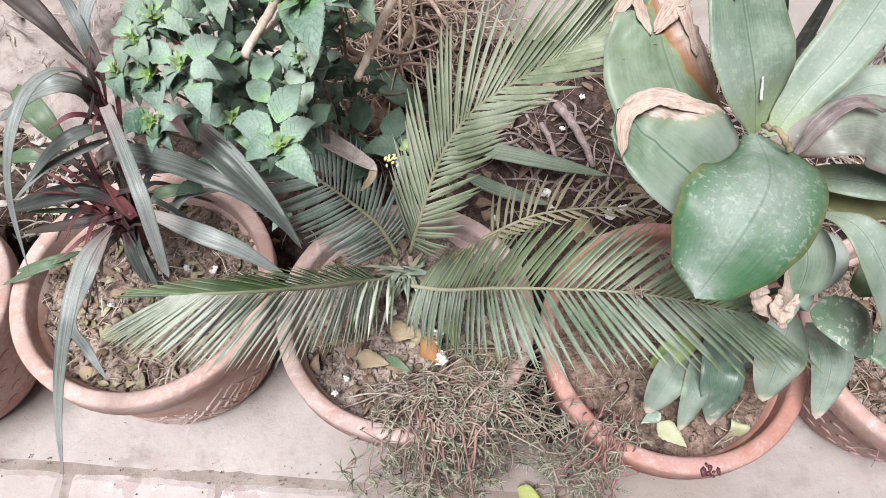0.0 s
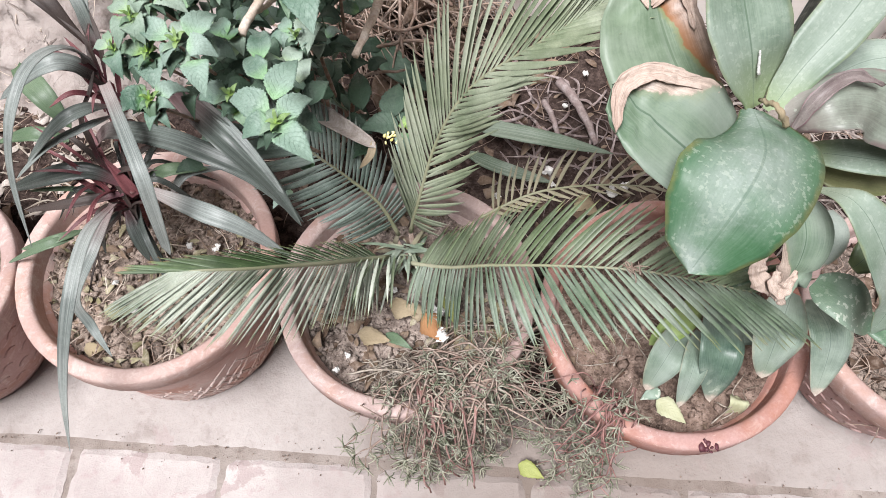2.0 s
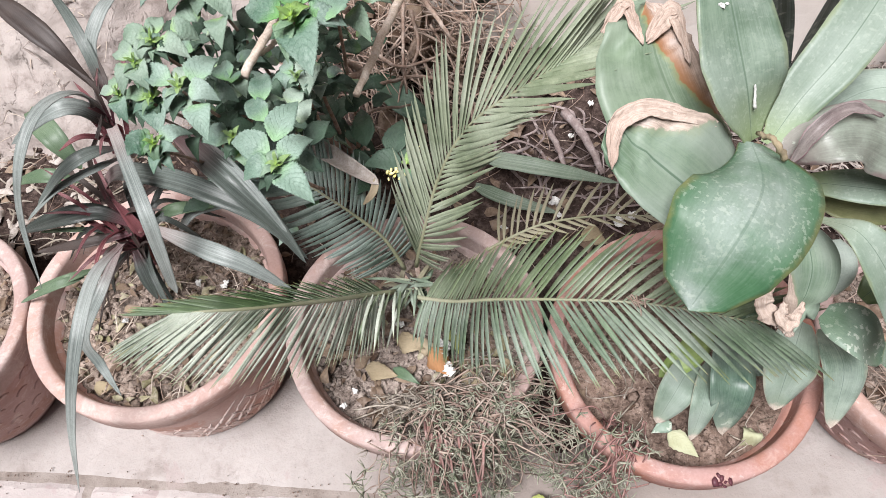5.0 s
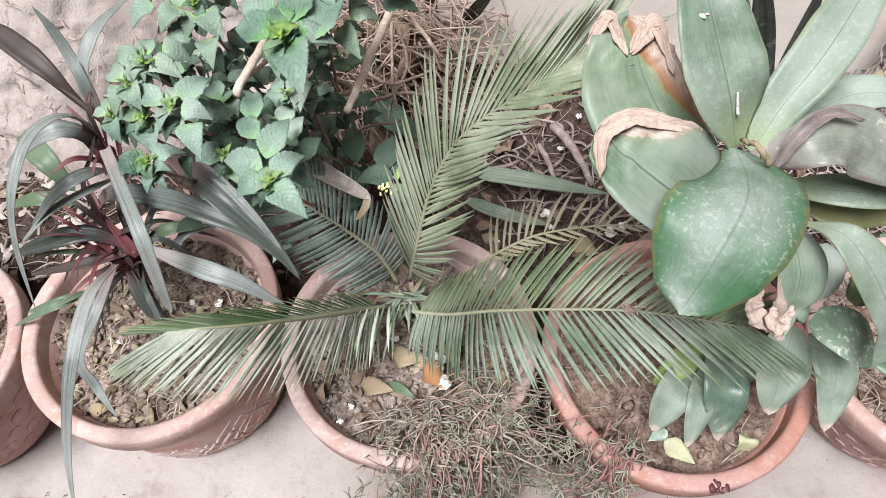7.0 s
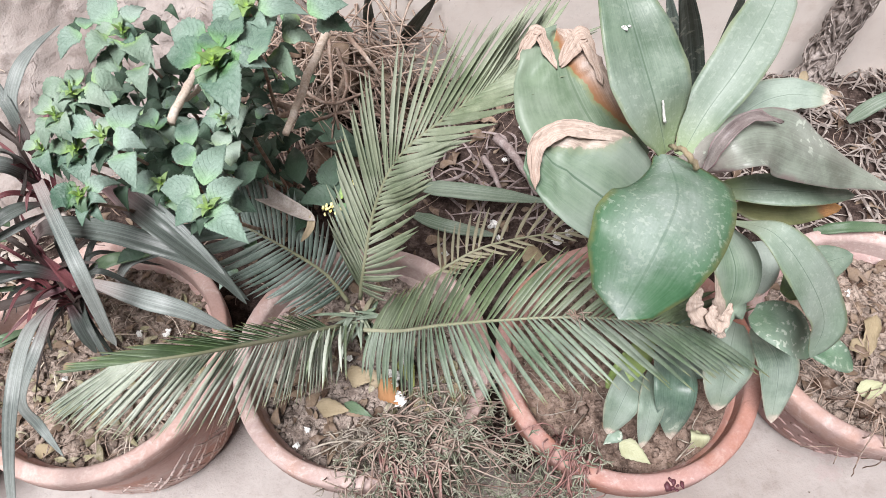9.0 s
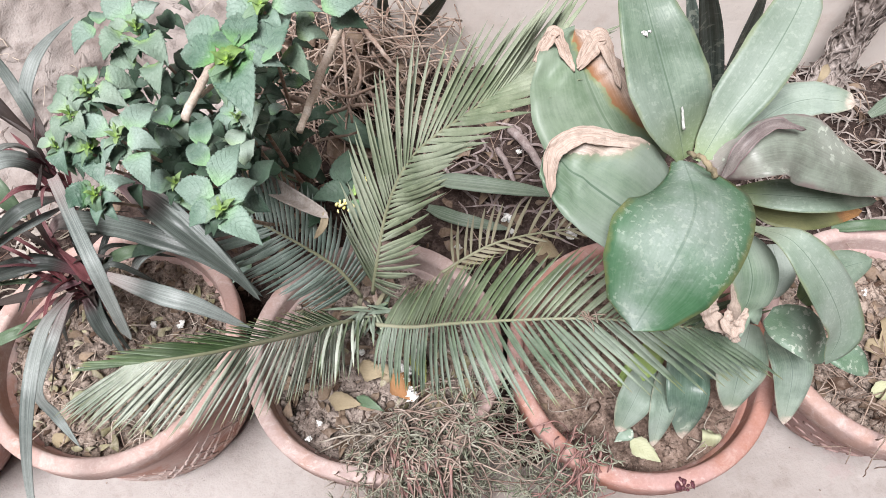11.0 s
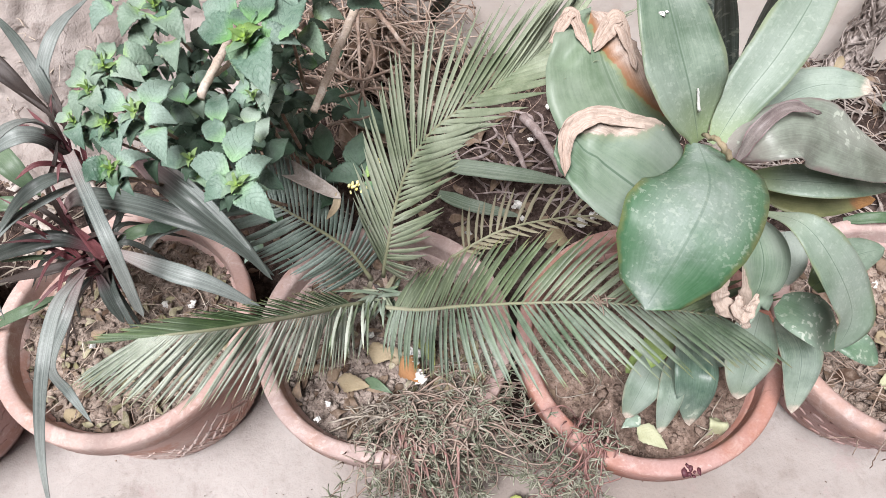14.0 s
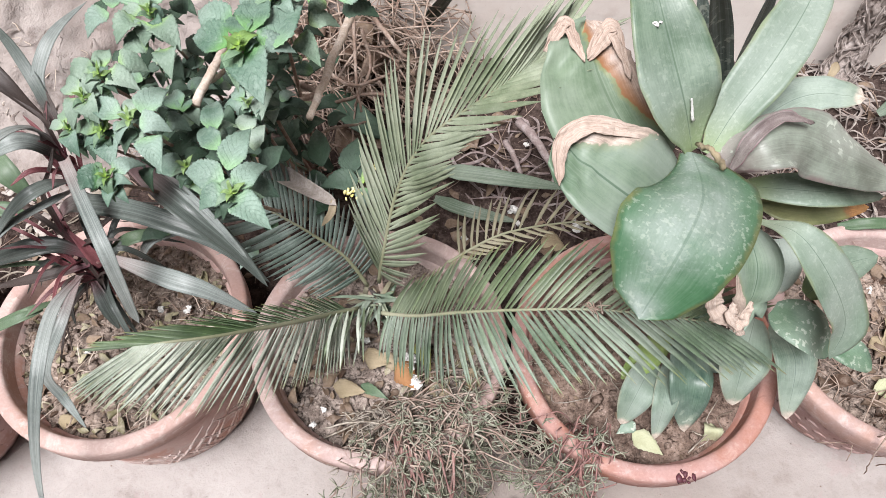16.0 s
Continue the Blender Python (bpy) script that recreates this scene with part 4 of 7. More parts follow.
T(M_TI, ((0.309, 0.414, 0.700), (0.331, 0.438, 0.732), (0.365, 0.469, 0.760), (0.403, 0.516, 0.780), (0.441, 0.574, 0.785)), 0.1, halves=((0.0077, 0.0120, 0.0185, 0.0232, 0.0273, 0.0295, 0.0229, 0.0084), (0.0077, 0.0109, 0.0152, 0.0183, 0.0225, 0.0236, 0.0196, 0.0078)), fold=0.13, n=26, m=8)
T(M_TI_DULL, ((0.349, 0.445, 0.660), (0.399, 0.473, 0.690), (0.439, 0.480, 0.700), (0.482, 0.470, 0.700)), 0.1, halves=((0.0071, 0.0118, 0.0177, 0.0223, 0.0233, 0.0198, 0.0157, 0.0104), (0.0071, 0.0118, 0.0165, 0.0199, 0.0210, 0.0198, 0.0162, 0.0093)), fold=0.05, ragged=0.12, n=24, m=8)
T(M_TI_PURPLE, ((0.312, 0.404, 0.690), (0.344, 0.403, 0.730), (0.391, 0.412, 0.725), (0.454, 0.404, 0.690), (0.566, 0.400, 0.620)), 0.1, label="dusty purplish leaf with a curled rim", halves=((0.0089, 0.0156, 0.0247, 0.0254, 0.0245, 0.0275, 0.0274, 0.0102), (0.0085, 0.0150, 0.0237, 0.0301, 0.0362, 0.0347, 0.0262, 0.0098)), fold=-0.10, wave=0.10, n=30, m=10, seed=2)
T(M_TI_RIM, ((0.325, 0.393, 0.700), (0.333, 0.400, 0.735), (0.362, 0.415, 0.746), (0.397, 0.415, 0.735)), 0.014, label="curled purplish rim of a leaf", shape="lance", n=24, m=8, fold=0.40, wave=0.12, crumple=0.06, seed=4)
T(M_TI_FADE, ((0.406, 0.427, 0.580), (0.459, 0.412, 0.580), (0.547, 0.432, 0.550)), 0.1, label="yellowing leaf with an orange tip", halves=((0.0051, 0.0090, 0.0128, 0.0147, 0.0159, 0.0141, 0.0105, 0.0053), (0.0051, 0.0090, 0.0128, 0.0147, 0.0159, 0.0141, 0.0105, 0.0053)), fold=0.10, n=18, m=6)
T(M_TI, ((0.386, 0.395, 0.600), (0.402, 0.353, 0.640), (0.436, 0.316, 0.610), (0.470, 0.290, 0.550), (0.468, 0.269, 0.500)), 0.1, label="long drooping leaf", halves=((0.0036, 0.0053, 0.0092, 0.0151, 0.0237, 0.0289, 0.0265, 0.0099), (0.0036, 0.0053, 0.0092, 0.0151, 0.0237, 0.0266, 0.0163, 0.0056)), fold=0.06, n=28, m=8)
T(M_TI, ((0.375, 0.427, 0.620), (0.437, 0.401, 0.640), (0.532, 0.414, 0.600)), 0.0362, shape="broad", n=16, m=6, fold=0.1)
T(M_TI_TORN, ((0.384, 0.397, 0.580), (0.390, 0.351, 0.560), (0.383, 0.314, 0.500)), 0.0533, label="drooping leaf with a papery tip", shape="broad", n=20, m=6, ragged=0.6, seed=8)
T(M_TI_DULL, ((0.458, 0.425, 0.500), (0.458, 0.391, 0.490), (0.453, 0.368, 0.460)), 0.0410, shape="broad", n=14)
T(M_TI_SPOT, ((0.444, 0.350, 0.460), (0.471, 0.318, 0.470), (0.509, 0.297, 0.430)), 0.0574, shape="broad", n=18, m=6, wave=0.04)
T(M_TI_SPOT, ((0.537, 0.336, 0.380), (0.567, 0.315, 0.380), (0.596, 0.297, 0.360)), 0.0401, shape="broad", n=14)
T(M_TI, ((0.456, 0.339, 0.520), (0.500, 0.367, 0.530), (0.555, 0.383, 0.520)), 0.0458, shape="broad", n=14)
# shoots at the foot
T(M_TI_DULL, ((0.467, 0.381, 0.360), (0.430, 0.316, 0.370), (0.425, 0.278, 0.310)), 0.0655, shape="broad", n=20, m=6, fold=0.08)
T(M_TI_DULL, ((0.498, 0.375, 0.350), (0.502, 0.315, 0.360), (0.500, 0.259, 0.290)), 0.0568, shape="broad", n=20, m=6, fold=0.06)
T(M_TI_DULL, ((0.470, 0.372, 0.280), (0.422, 0.352, 0.300), (0.388, 0.353, 0.280)), 0.0468, shape="broad", n=14)
T(M_TI_STAIN, ((0.397, 0.392, 0.290), (0.373, 0.314, 0.320), (0.373, 0.262, 0.250)), 0.0613, shape="broad", n=20, m=6, wave=0.05)
T(M_TI_DULL, ((0.343, 0.360, 0.280), (0.306, 0.310, 0.300), (0.285, 0.279, 0.250)), 0.0490, shape="broad", n=18, m=6)
T(M_TI_DULL, ((0.365, 0.355, 0.280), (0.340, 0.295, 0.300), (0.331, 0.257, 0.240)), 0.0361, shape="broad", n=18, m=4)
T(M_TI_LIME, ((0.378, 0.407, 0.270), (0.327, 0.358, 0.300), (0.293, 0.339, 0.270)), 0.0393, shape="broad", n=16)
T(M_TI_SPOT, ((0.363, 0.388, 0.400), (0.383, 0.373, 0.420), (0.417, 0.368, 0.400)), 0.0330, shape="broad", n=14)
tube("flower_bud", ti, M_TAN, ((0.293, 0.411, 0.720), (0.294, 0.394, 0.735), (0.300, 0.385, 0.735), (0.310, 0.382, 0.720)), 0.0022, 0.0034, "crumpled straw-coloured sheath", n=16, wobble=0.0016)

# ---- the cordyline ----
cord = thing("cordyline", (-0.507, 0.582, 0.220), "dusty dark cordyline with long strap leaves and purple bases", "plant")
tube("stem", cord, M_PURPLE, ((-0.493, 0.561, 0.220), (-0.461, 0.544, 0.320), (-0.434, 0.522, 0.400)), 0.010, 0.008, "purple stem", n=8)
tube("stem", cord, M_PURPLE, ((-0.496, 0.572, 0.220), (-0.472, 0.605, 0.380), (-0.445, 0.620, 0.500)), 0.010, 0.008, "purple stem", n=8)
C = lambda mat, ctrl, w, **kw: blade("leaf", cord, mat, ctrl, w * 0.9, **{**dict(shape="strap", n=22, m=4, fold=0.18), **kw})
C(M_CORD_BROWN, ((-0.459, 0.662, 0.500), (-0.477, 0.666, 0.555), (-0.507, 0.687, 0.595), (-0.580, 0.740, 0.620)), 0.0340, shape="paddle", label="dark brown leaf")
C(M_CORD, ((-0.462, 0.667, 0.510), (-0.462, 0.682, 0.570), (-0.491, 0.729, 0.600), (-0.540, 0.787, 0.610)), 0.0170)
C(M_CORD_PALE, ((-0.464, 0.667, 0.510), (-0.462, 0.688, 0.570), (-0.447, 0.712, 0.600), (-0.431, 0.748, 0.610), (-0.410, 0.809, 0.600)), 0.0220)
C(M_CORD_BROWN, ((-0.442, 0.616, 0.520), (-0.438, 0.618, 0.560), (-0.443, 0.627, 0.580), (-0.471, 0.644, 0.600)), 0.0065)
C(M_CORD_BROWN, ((-0.437, 0.612, 0.520), (-0.426, 0.618, 0.560), (-0.428, 0.636, 0.580), (-0.440, 0.663, 0.590)), 0.0075)
C(M_CORD_RED, ((-0.443, 0.621, 0.520), (-0.453, 0.613, 0.550), (-0.470, 0.616, 0.560), (-0.503, 0.637, 0.550)), 0.0070)
C(M_CORD_PALE, ((-0.447, 0.624, 0.490), (-0.451, 0.607, 0.580), (-0.464, 0.551, 0.620), (-0.483, 0.495, 0.600), (-0.518, 0.464, 0.520), (-0.534, 0.417, 0.420)), 0.0171, label="grey ribbon leaf hanging down")
C(M_CORD_PALE, ((-0.441, 0.484, 0.420), (-0.437, 0.406, 0.470), (-0.442, 0.321, 0.460), (-0.481, 0.256, 0.360), (-0.526, 0.196, 0.220)), 0.0199, label="long grey leaf trailing over the pot rim")
C(M_CORD_PALE, ((-0.419, 0.581, 0.548), (-0.389, 0.527, 0.550), (-0.356, 0.461, 0.535), (-0.353, 0.439, 0.490), (-0.365, 0.422, 0.390)), 0.03, halves=((0.0074, 0.0076, 0.0078, 0.0082, 0.0089, 0.0096, 0.0100, 0.0079), (0.0074, 0.0076, 0.0078, 0.0082, 0.0089, 0.0096, 0.0100, 0.0079)), fold=0.2, label="grey leaf lying across the crown")
C(M_CORD_PALE, ((-0.409, 0.519, 0.400), (-0.319, 0.465, 0.435), (-0.262, 0.446, 0.420), (-0.209, 0.434, 0.360)), 0.03, halves=((0.0054, 0.0075, 0.0097, 0.0116, 0.0134, 0.0115, 0.0072, 0.0031), (0.0054, 0.0075, 0.0097, 0.0116, 0.0134, 0.0115, 0.0072, 0.0031)), fold=0.12, label="dusty grey leaf reaching over the rim")
C(M_CORD, ((-0.483, 0.572, 0.430), (-0.438, 0.563, 0.475), (-0.355, 0.524, 0.515), (-0.290, 0.494, 0.525), (-0.226, 0.471, 0.500), (-0.180, 0.449, 0.430)), 0.03, halves=((0.0066, 0.0089, 0.0114, 0.0132, 0.0141, 0.0133, 0.0103, 0.0046), (0.0066, 0.0089, 0.0114, 0.0132, 0.0141, 0.0133, 0.0103, 0.0046)), fold=0.2, label="dark ribbed leaf")
C(M_CORD, ((-0.328, 0.563, 0.550), (-0.271, 0.505, 0.562), (-0.233, 0.475, 0.545), (-0.203, 0.457, 0.500), (-0.180, 0.438, 0.440)), 0.03, halves=((0.0097, 0.0114, 0.0133, 0.0146, 0.0153, 0.0127, 0.0073, 0.0028), (0.0097, 0.0114, 0.0133, 0.0146, 0.0153, 0.0127, 0.0073, 0.0028)), fold=0.34, m=8, label="broad folded dark leaf")
C(M_CORD_PALE, ((-0.295, 0.550, 0.560), (-0.243, 0.495, 0.570), (-0.210, 0.462, 0.550), (-0.189, 0.443, 0.510)), 0.03, halves=((0.0036, 0.0042, 0.0048, 0.0056, 0.0055, 0.0050, 0.0037, 0.0023), (0.0036, 0.0042, 0.0048, 0.0056, 0.0055, 0.0050, 0.0037, 0.0023)), fold=0.3)
C(M_CORD_GREEN, ((-0.435, 0.553, 0.370), (-0.389, 0.559, 0.390), (-0.347, 0.578, 0.365)), 0.03, halves=((0.0034, 0.0051, 0.0070, 0.0094, 0.0099, 0.0092, 0.0066, 0.0030), (0.0034, 0.0051, 0.0070, 0.0094, 0.0099, 0.0092, 0.0066, 0.0030)), fold=0.16)
C(M_CORD_PALE, ((-0.398, 0.546, 0.350), (-0.373, 0.565, 0.370), (-0.328, 0.590, 0.350)), 0.03, halves=((0.0035, 0.0045, 0.0056, 0.0069, 0.0075, 0.0068, 0.0046, 0.0025), (0.0035, 0.0045, 0.0056, 0.0069, 0.0075, 0.0068, 0.0046, 0.0025)), fold=0.16)
C(M_CORD_DARK, ((-0.440, 0.521, 0.410), (-0.477, 0.526, 0.435), (-0.526, 0.519, 0.435), (-0.601, 0.521, 0.400)), 0.03, halves=((0.0041, 0.0057, 0.0075, 0.0097, 0.0125, 0.0141, 0.0120, 0.0067), (0.0041, 0.0057, 0.0075, 0.0097, 0.0125, 0.0141, 0.0120, 0.0067)), fold=0.15, label="nearly black leaf")
C(M_CORD_BROWN, ((-0.443, 0.513, 0.400), (-0.506, 0.495, 0.405), (-0.583, 0.494, 0.385)), 0.03, halves=((0.0033, 0.0044, 0.0057, 0.0073, 0.0078, 0.0072, 0.0049, 0.0025), (0.0033, 0.0044, 0.0057, 0.0073, 0.0078, 0.0072, 0.0049, 0.0025)), fold=0.16)
C(M_CORD_GREEN, ((-0.463, 0.523, 0.390), (-0.530, 0.521, 0.400), (-0.587, 0.527, 0.385)), 0.03, halves=((0.0021, 0.0025, 0.0031, 0.0037, 0.0037, 0.0034, 0.0026, 0.0016), (0.0021, 0.0025, 0.0031, 0.0037, 0.0037, 0.0034, 0.0026, 0.0016)), fold=0.16)
C(M_CORD, ((-0.422, 0.584, 0.500), (-0.435, 0.544, 0.545), (-0.469, 0.522, 0.540), (-0.541, 0.514, 0.470)), 0.03, halves=((0.0047, 0.0059, 0.0073, 0.0089, 0.0096, 0.0096, 0.0077, 0.0043), (0.0047, 0.0059, 0.0073, 0.0089, 0.0096, 0.0096, 0.0077, 0.0043)), fold=0.16)
C(M_CORD_PALE, ((-0.426, 0.581, 0.490), (-0.438, 0.535, 0.525), (-0.491, 0.515, 0.510), (-0.563, 0.506, 0.450)), 0.03, halves=((0.0031, 0.0038, 0.0044, 0.0053, 0.0054, 0.0053, 0.0043, 0.0026), (0.0031, 0.0038, 0.0044, 0.0053, 0.0054, 0.0053, 0.0043, 0.0026)), fold=0.16)
C(M_CORD_PALE, ((-0.447, 0.616, 0.510), (-0.461, 0.602, 0.560), (-0.489, 0.588, 0.570), (-0.567, 0.580, 0.520)), 0.03, halves=((0.0039, 0.0061, 0.0084, 0.0113, 0.0124, 0.0123, 0.0097, 0.0053), (0.0039, 0.0061, 0.0084, 0.0113, 0.0124, 0.0123, 0.0097, 0.0053)), fold=0.16)
C(M_CORD_PALE, ((-0.454, 0.496, 0.400), (-0.464, 0.422, 0.400), (-0.503, 0.382, 0.345), (-0.503, 0.362, 0.290), (-0.469, 0.318, 0.275)), 0.03, halves=((0.0046, 0.0057, 0.0069, 0.0080, 0.0096, 0.0092, 0.0067, 0.0026), (0.0046, 0.0057, 0.0069, 0.0080, 0.0096, 0.0092, 0.0067, 0.0026)), fold=0.2, label="bent grey leaf with a brown tip")
C(M_CORD, ((-0.435, 0.488, 0.395), (-0.421, 0.455, 0.370), (-0.415, 0.439, 0.340)), 0.03, halves=((0.0041, 0.0054, 0.0070, 0.0090, 0.0090, 0.0077, 0.0050, 0.0025), (0.0041, 0.0054, 0.0070, 0.0090, 0.0090, 0.0077, 0.0050, 0.0025)), fold=0.16)
C(M_CORD_DARK, ((-0.480, 0.494, 0.390), (-0.478, 0.474, 0.370), (-0.491, 0.460, 0.320)), 0.03, halves=((0.0033, 0.0041, 0.0050, 0.0062, 0.0062, 0.0054, 0.0036, 0.0019), (0.0033, 0.0041, 0.0050, 0.0062, 0.0062, 0.0054, 0.0036, 0.0019)), fold=0.16)
C(M_CORD_GREEN, ((-0.548, 0.516, 0.290), (-0.579, 0.489, 0.310), (-0.652, 0.493, 0.270)), 0.03, halves=((0.0018, 0.0031, 0.0045, 0.0062, 0.0067, 0.0064, 0.0046, 0.0022), (0.0018, 0.0031, 0.0045, 0.0062, 0.0067, 0.0064, 0.0046, 0.0022)), fold=0.16)
C(M_CORD_RED, ((-0.430, 0.517, 0.390), (-0.442, 0.528, 0.420), (-0.461, 0.545, 0.445)), 0.03, halves=((0.0058, 0.0067, 0.0078, 0.0090, 0.0080, 0.0060, 0.0035, 0.0018), (0.0058, 0.0067, 0.0078, 0.0090, 0.0080, 0.0060, 0.0035, 0.0018)), fold=0.35)
C(M_CORD_BROWN, ((-0.451, 0.532, 0.420), (-0.469, 0.542, 0.450), (-0.498, 0.559, 0.475), (-0.529, 0.580, 0.470)), 0.03, halves=((0.0024, 0.0029, 0.0034, 0.0040, 0.0040, 0.0036, 0.0028, 0.0016), (0.0024, 0.0029, 0.0034, 0.0040, 0.0040, 0.0036, 0.0028, 0.0016)), fold=0.3)
C(M_CORD_BROWN, ((-0.463, 0.536, 0.430), (-0.464, 0.550, 0.470), (-0.467, 0.566, 0.500), (-0.447, 0.585, 0.530), (-0.444, 0.611, 0.540)), 0.03, halves=((0.0024, 0.0030, 0.0036, 0.0040, 0.0043, 0.0034, 0.0027, 0.0015), (0.0024, 0.0030, 0.0036, 0.0040, 0.0043, 0.0034, 0.0027, 0.0015)), fold=0.3)
C(M_CORD_GREEN, ((-0.642, 0.724, 0.420), (-0.584, 0.666, 0.430), (-0.557, 0.641, 0.380)), 0.03, halves=((0.0085, 0.0110, 0.0139, 0.0175, 0.0183, 0.0163, 0.0107, 0.0052), (0.0085, 0.0110, 0.0139, 0.0175, 0.0183, 0.0163, 0.0107, 0.0052)), fold=0.16)
C(M_CORD_GREEN, ((-0.582, 0.648, 0.340), (-0.628, 0.644, 0.360), (-0.700, 0.652, 0.330)), 0.03, halves=((0.0035, 0.0057, 0.0082, 0.0113, 0.0123, 0.0112, 0.0075, 0.0039), (0.0035, 0.0057, 0.0082, 0.0113, 0.0123, 0.0112, 0.0075, 0.0039)), fold=0.16)
C(M_CORD_GREEN, ((-0.557, 0.498, 0.300), (-0.590, 0.478, 0.310), (-0.665, 0.470, 0.270)), 0.03, halves=((0.0021, 0.0034, 0.0049, 0.0068, 0.0072, 0.0066, 0.0044, 0.0024), (0.0021, 0.0034, 0.0049, 0.0068, 0.0072, 0.0066, 0.0044, 0.0024)), fold=0.16)
red_rnd = random.Random(91)
for c0, count in (((-0.460, 0.530, 0.410), 9), ((-0.446, 0.506, 0.385), 8), ((-0.439, 0.603, 0.520), 9)):
    for k in range(count):
        a = red_rnd.uniform(1.2, 5.6) if k % 3 else red_rnd.uniform(0, 6.28)
        q = Vector(c0) + Vector((red_rnd.gauss(0, 0.008), red_rnd.gauss(0, 0.008), 0))
        d = Vector((math.cos(a), math.sin(a), red_rnd.uniform(0.1, 0.7))) * red_rnd.uniform(0.05, 0.11)
        C(M_CORD_RED if k % 3 else M_CORD_BROWN, (q - d * 0.25 - Vector((0, 0, 0.03)), q + d * 0.4 + Vector((0, 0, 0.01)), q + d), red_rnd.uniform(0.004, 0.009), fold=0.35, seed=k)
low_rnd = random.Random(44)
for k in range(18):
    a = radians(low_rnd.uniform(-20, 300))
    c0 = Vector((-0.444, 0.528, 0.360))
    ln = low_rnd.uniform(0.09, 0.19)
    d = Vector((math.cos(a), math.sin(a), 0)) * ln
    C((M_CORD_DARK, M_CORD_BROWN, M_CORD, M_CORD_DARK)[k % 4], (c0, c0 + d * 0.5 + Vector((0, 0, low_rnd.uniform(0.01, 0.05))), c0 + d + Vector((0, 0, low_rnd.uniform(-0.07, 0.0)))), low_rnd.uniform(0.005, 0.012), seed=k)

bm = bmesh.new()
for i, (dx, dy, w) in enumerate(((0, 0, 0.0052), (0.0042, 0.0012, 0.003), (-0.003, 0.003, 0.0034))):
    add_clod(bm, (0.2476 + dx, 0.4810 + dy, 0.8072 + dy * 0.25), w, i + 3, 0.2)
under(part("dried_splash", bm, M_CHIP, None, "white dried splash on a leaf"), ti)
tube("dried_drip", ti, M_CHIP, ((0.2800, 0.4320, 0.7620), (0.2806, 0.4310, 0.7604), (0.2828, 0.4271, 0.7497), (0.2852, 0.4241, 0.7405)), 0.0007, 0.0017, "white dried drip along the rib", n=10, k=6, wobble=0.0004)

# crumpled papery ends of the dried leaves
M_PAPER = leaf_material("dried_paper", (0.36, 0.23, 0.17), (0.62, 0.48, 0.40), (0.74, 0.63, 0.55), 0.5, veins=0.4, stripes=0.35, rough=0.75, rib=0.0, jitter=0.3)
for i, (ctrl, w) in enumerate((
        (((0.356, 0.350, 0.540), (0.350, 0.333, 0.525), (0.367, 0.317, 0.500)), 0.020),
        (((0.389, 0.331, 0.530), (0.378, 0.318, 0.515), (0.368, 0.317, 0.495)), 0.016),
        (((0.372, 0.337, 0.535), (0.369, 0.320, 0.520), (0.388, 0.309, 0.490)), 0.016))):
    blade("dried_tip", ti, M_PAPER, ctrl, w, "crumpled papery dead end" if i == 0 else "", shape="blunt", n=36, m=8, fold=0.15 if i % 2 else -0.2, crumple=0.22, ragged=0.4, wave=0.15, turn=(-8, 6, 12)[i % 3], seed=i + 20)
for i, (ctrl, sides) in enumerate((
        (((0.253, 0.414, 0.733), (0.221, 0.417, 0.745), (0.189, 0.421, 0.752), (0.164, 0.411, 0.752), (0.154, 0.392, 0.746), (0.154, 0.365, 0.735)),
         ((0.003, 0.006, 0.008, 0.010, 0.012, 0.013, 0.010, 0.005), (0.001, 0.003, 0.004, 0.005, 0.005, 0.005, 0.004, 0.002))),
        (((0.204, 0.513, 0.735), (0.217, 0.534, 0.742), (0.232, 0.550, 0.743), (0.238, 0.524, 0.738), (0.243, 0.490, 0.728)),
         ((0.002, 0.004, 0.006, 0.006, 0.006, 0.006, 0.005, 0.003), (0.002, 0.007, 0.010, 0.012, 0.012, 0.010, 0.007, 0.003))),
        (((0.163, 0.530, 0.733), (0.177, 0.549, 0.741), (0.189, 0.560, 0.743), (0.194, 0.534, 0.741), (0.200, 0.510, 0.735)),
         ((0.001, 0.003, 0.004, 0.005, 0.005, 0.005, 0.004, 0.002), (0.002, 0.005, 0.007, 0.008, 0.008, 0.008, 0.006, 0.003))),
        )):
    blade("dried_shred", ti, M_PAPER, ctrl, 0.02, halves=sides, n=90, m=16, fold=0.08, crumple=0.15, wave=0.05, seed=i + 40)

# ---- the lantana shrub in the bed ----
lant = thing("lantana_shrub", (-0.170, 0.800, 0.165), "leafy green lantana shrub with toothed leaves in the bed", "shrub")
LROOT = Vector((-0.170, 0.800, 0.165))


def lantana_leaf(mat, base, tip, width, sag=0.006, seed=0, fold=0.13, label=""):
    b, t = Vector(base), Vector(tip)
    rnd = random.Random(int((b.x * 911 + b.y * 577 + t.x * 353) * 1000))
    t = t + Vector((0, 0, rnd.uniform(-0.010, 0.004)))
    width *= 0.98
    mid = (b + t) / 2 + Vector((0, 0, sag + rnd.uniform(0, 0.005)))
    return blade("leaf", lant, mat, (b, mid, t), width, label, shape="ovate", n=40 if width > 0.017 else 20, m=8 if width > 0.017 else 4, fold=fold, teeth=0.05, wave=0.02, quilt=0.06 if width > 0.017 else 0, turn=rnd.uniform(-9, 9), seed=rnd.randrange(99))


def lantana_stem(end, r=0.0026, bow=-0.06):
    e = Vector(end)
    mid = LROOT.lerp(e, 0.55) + Vector((0, 0, bow))
    tube("stem", lant, M_TWIG, (LROOT, mid, e), r * 1.7, r * 0.7, n=10, k=6, wobble=0.0015, seed=int(e.x * 999))


L = lantana_leaf
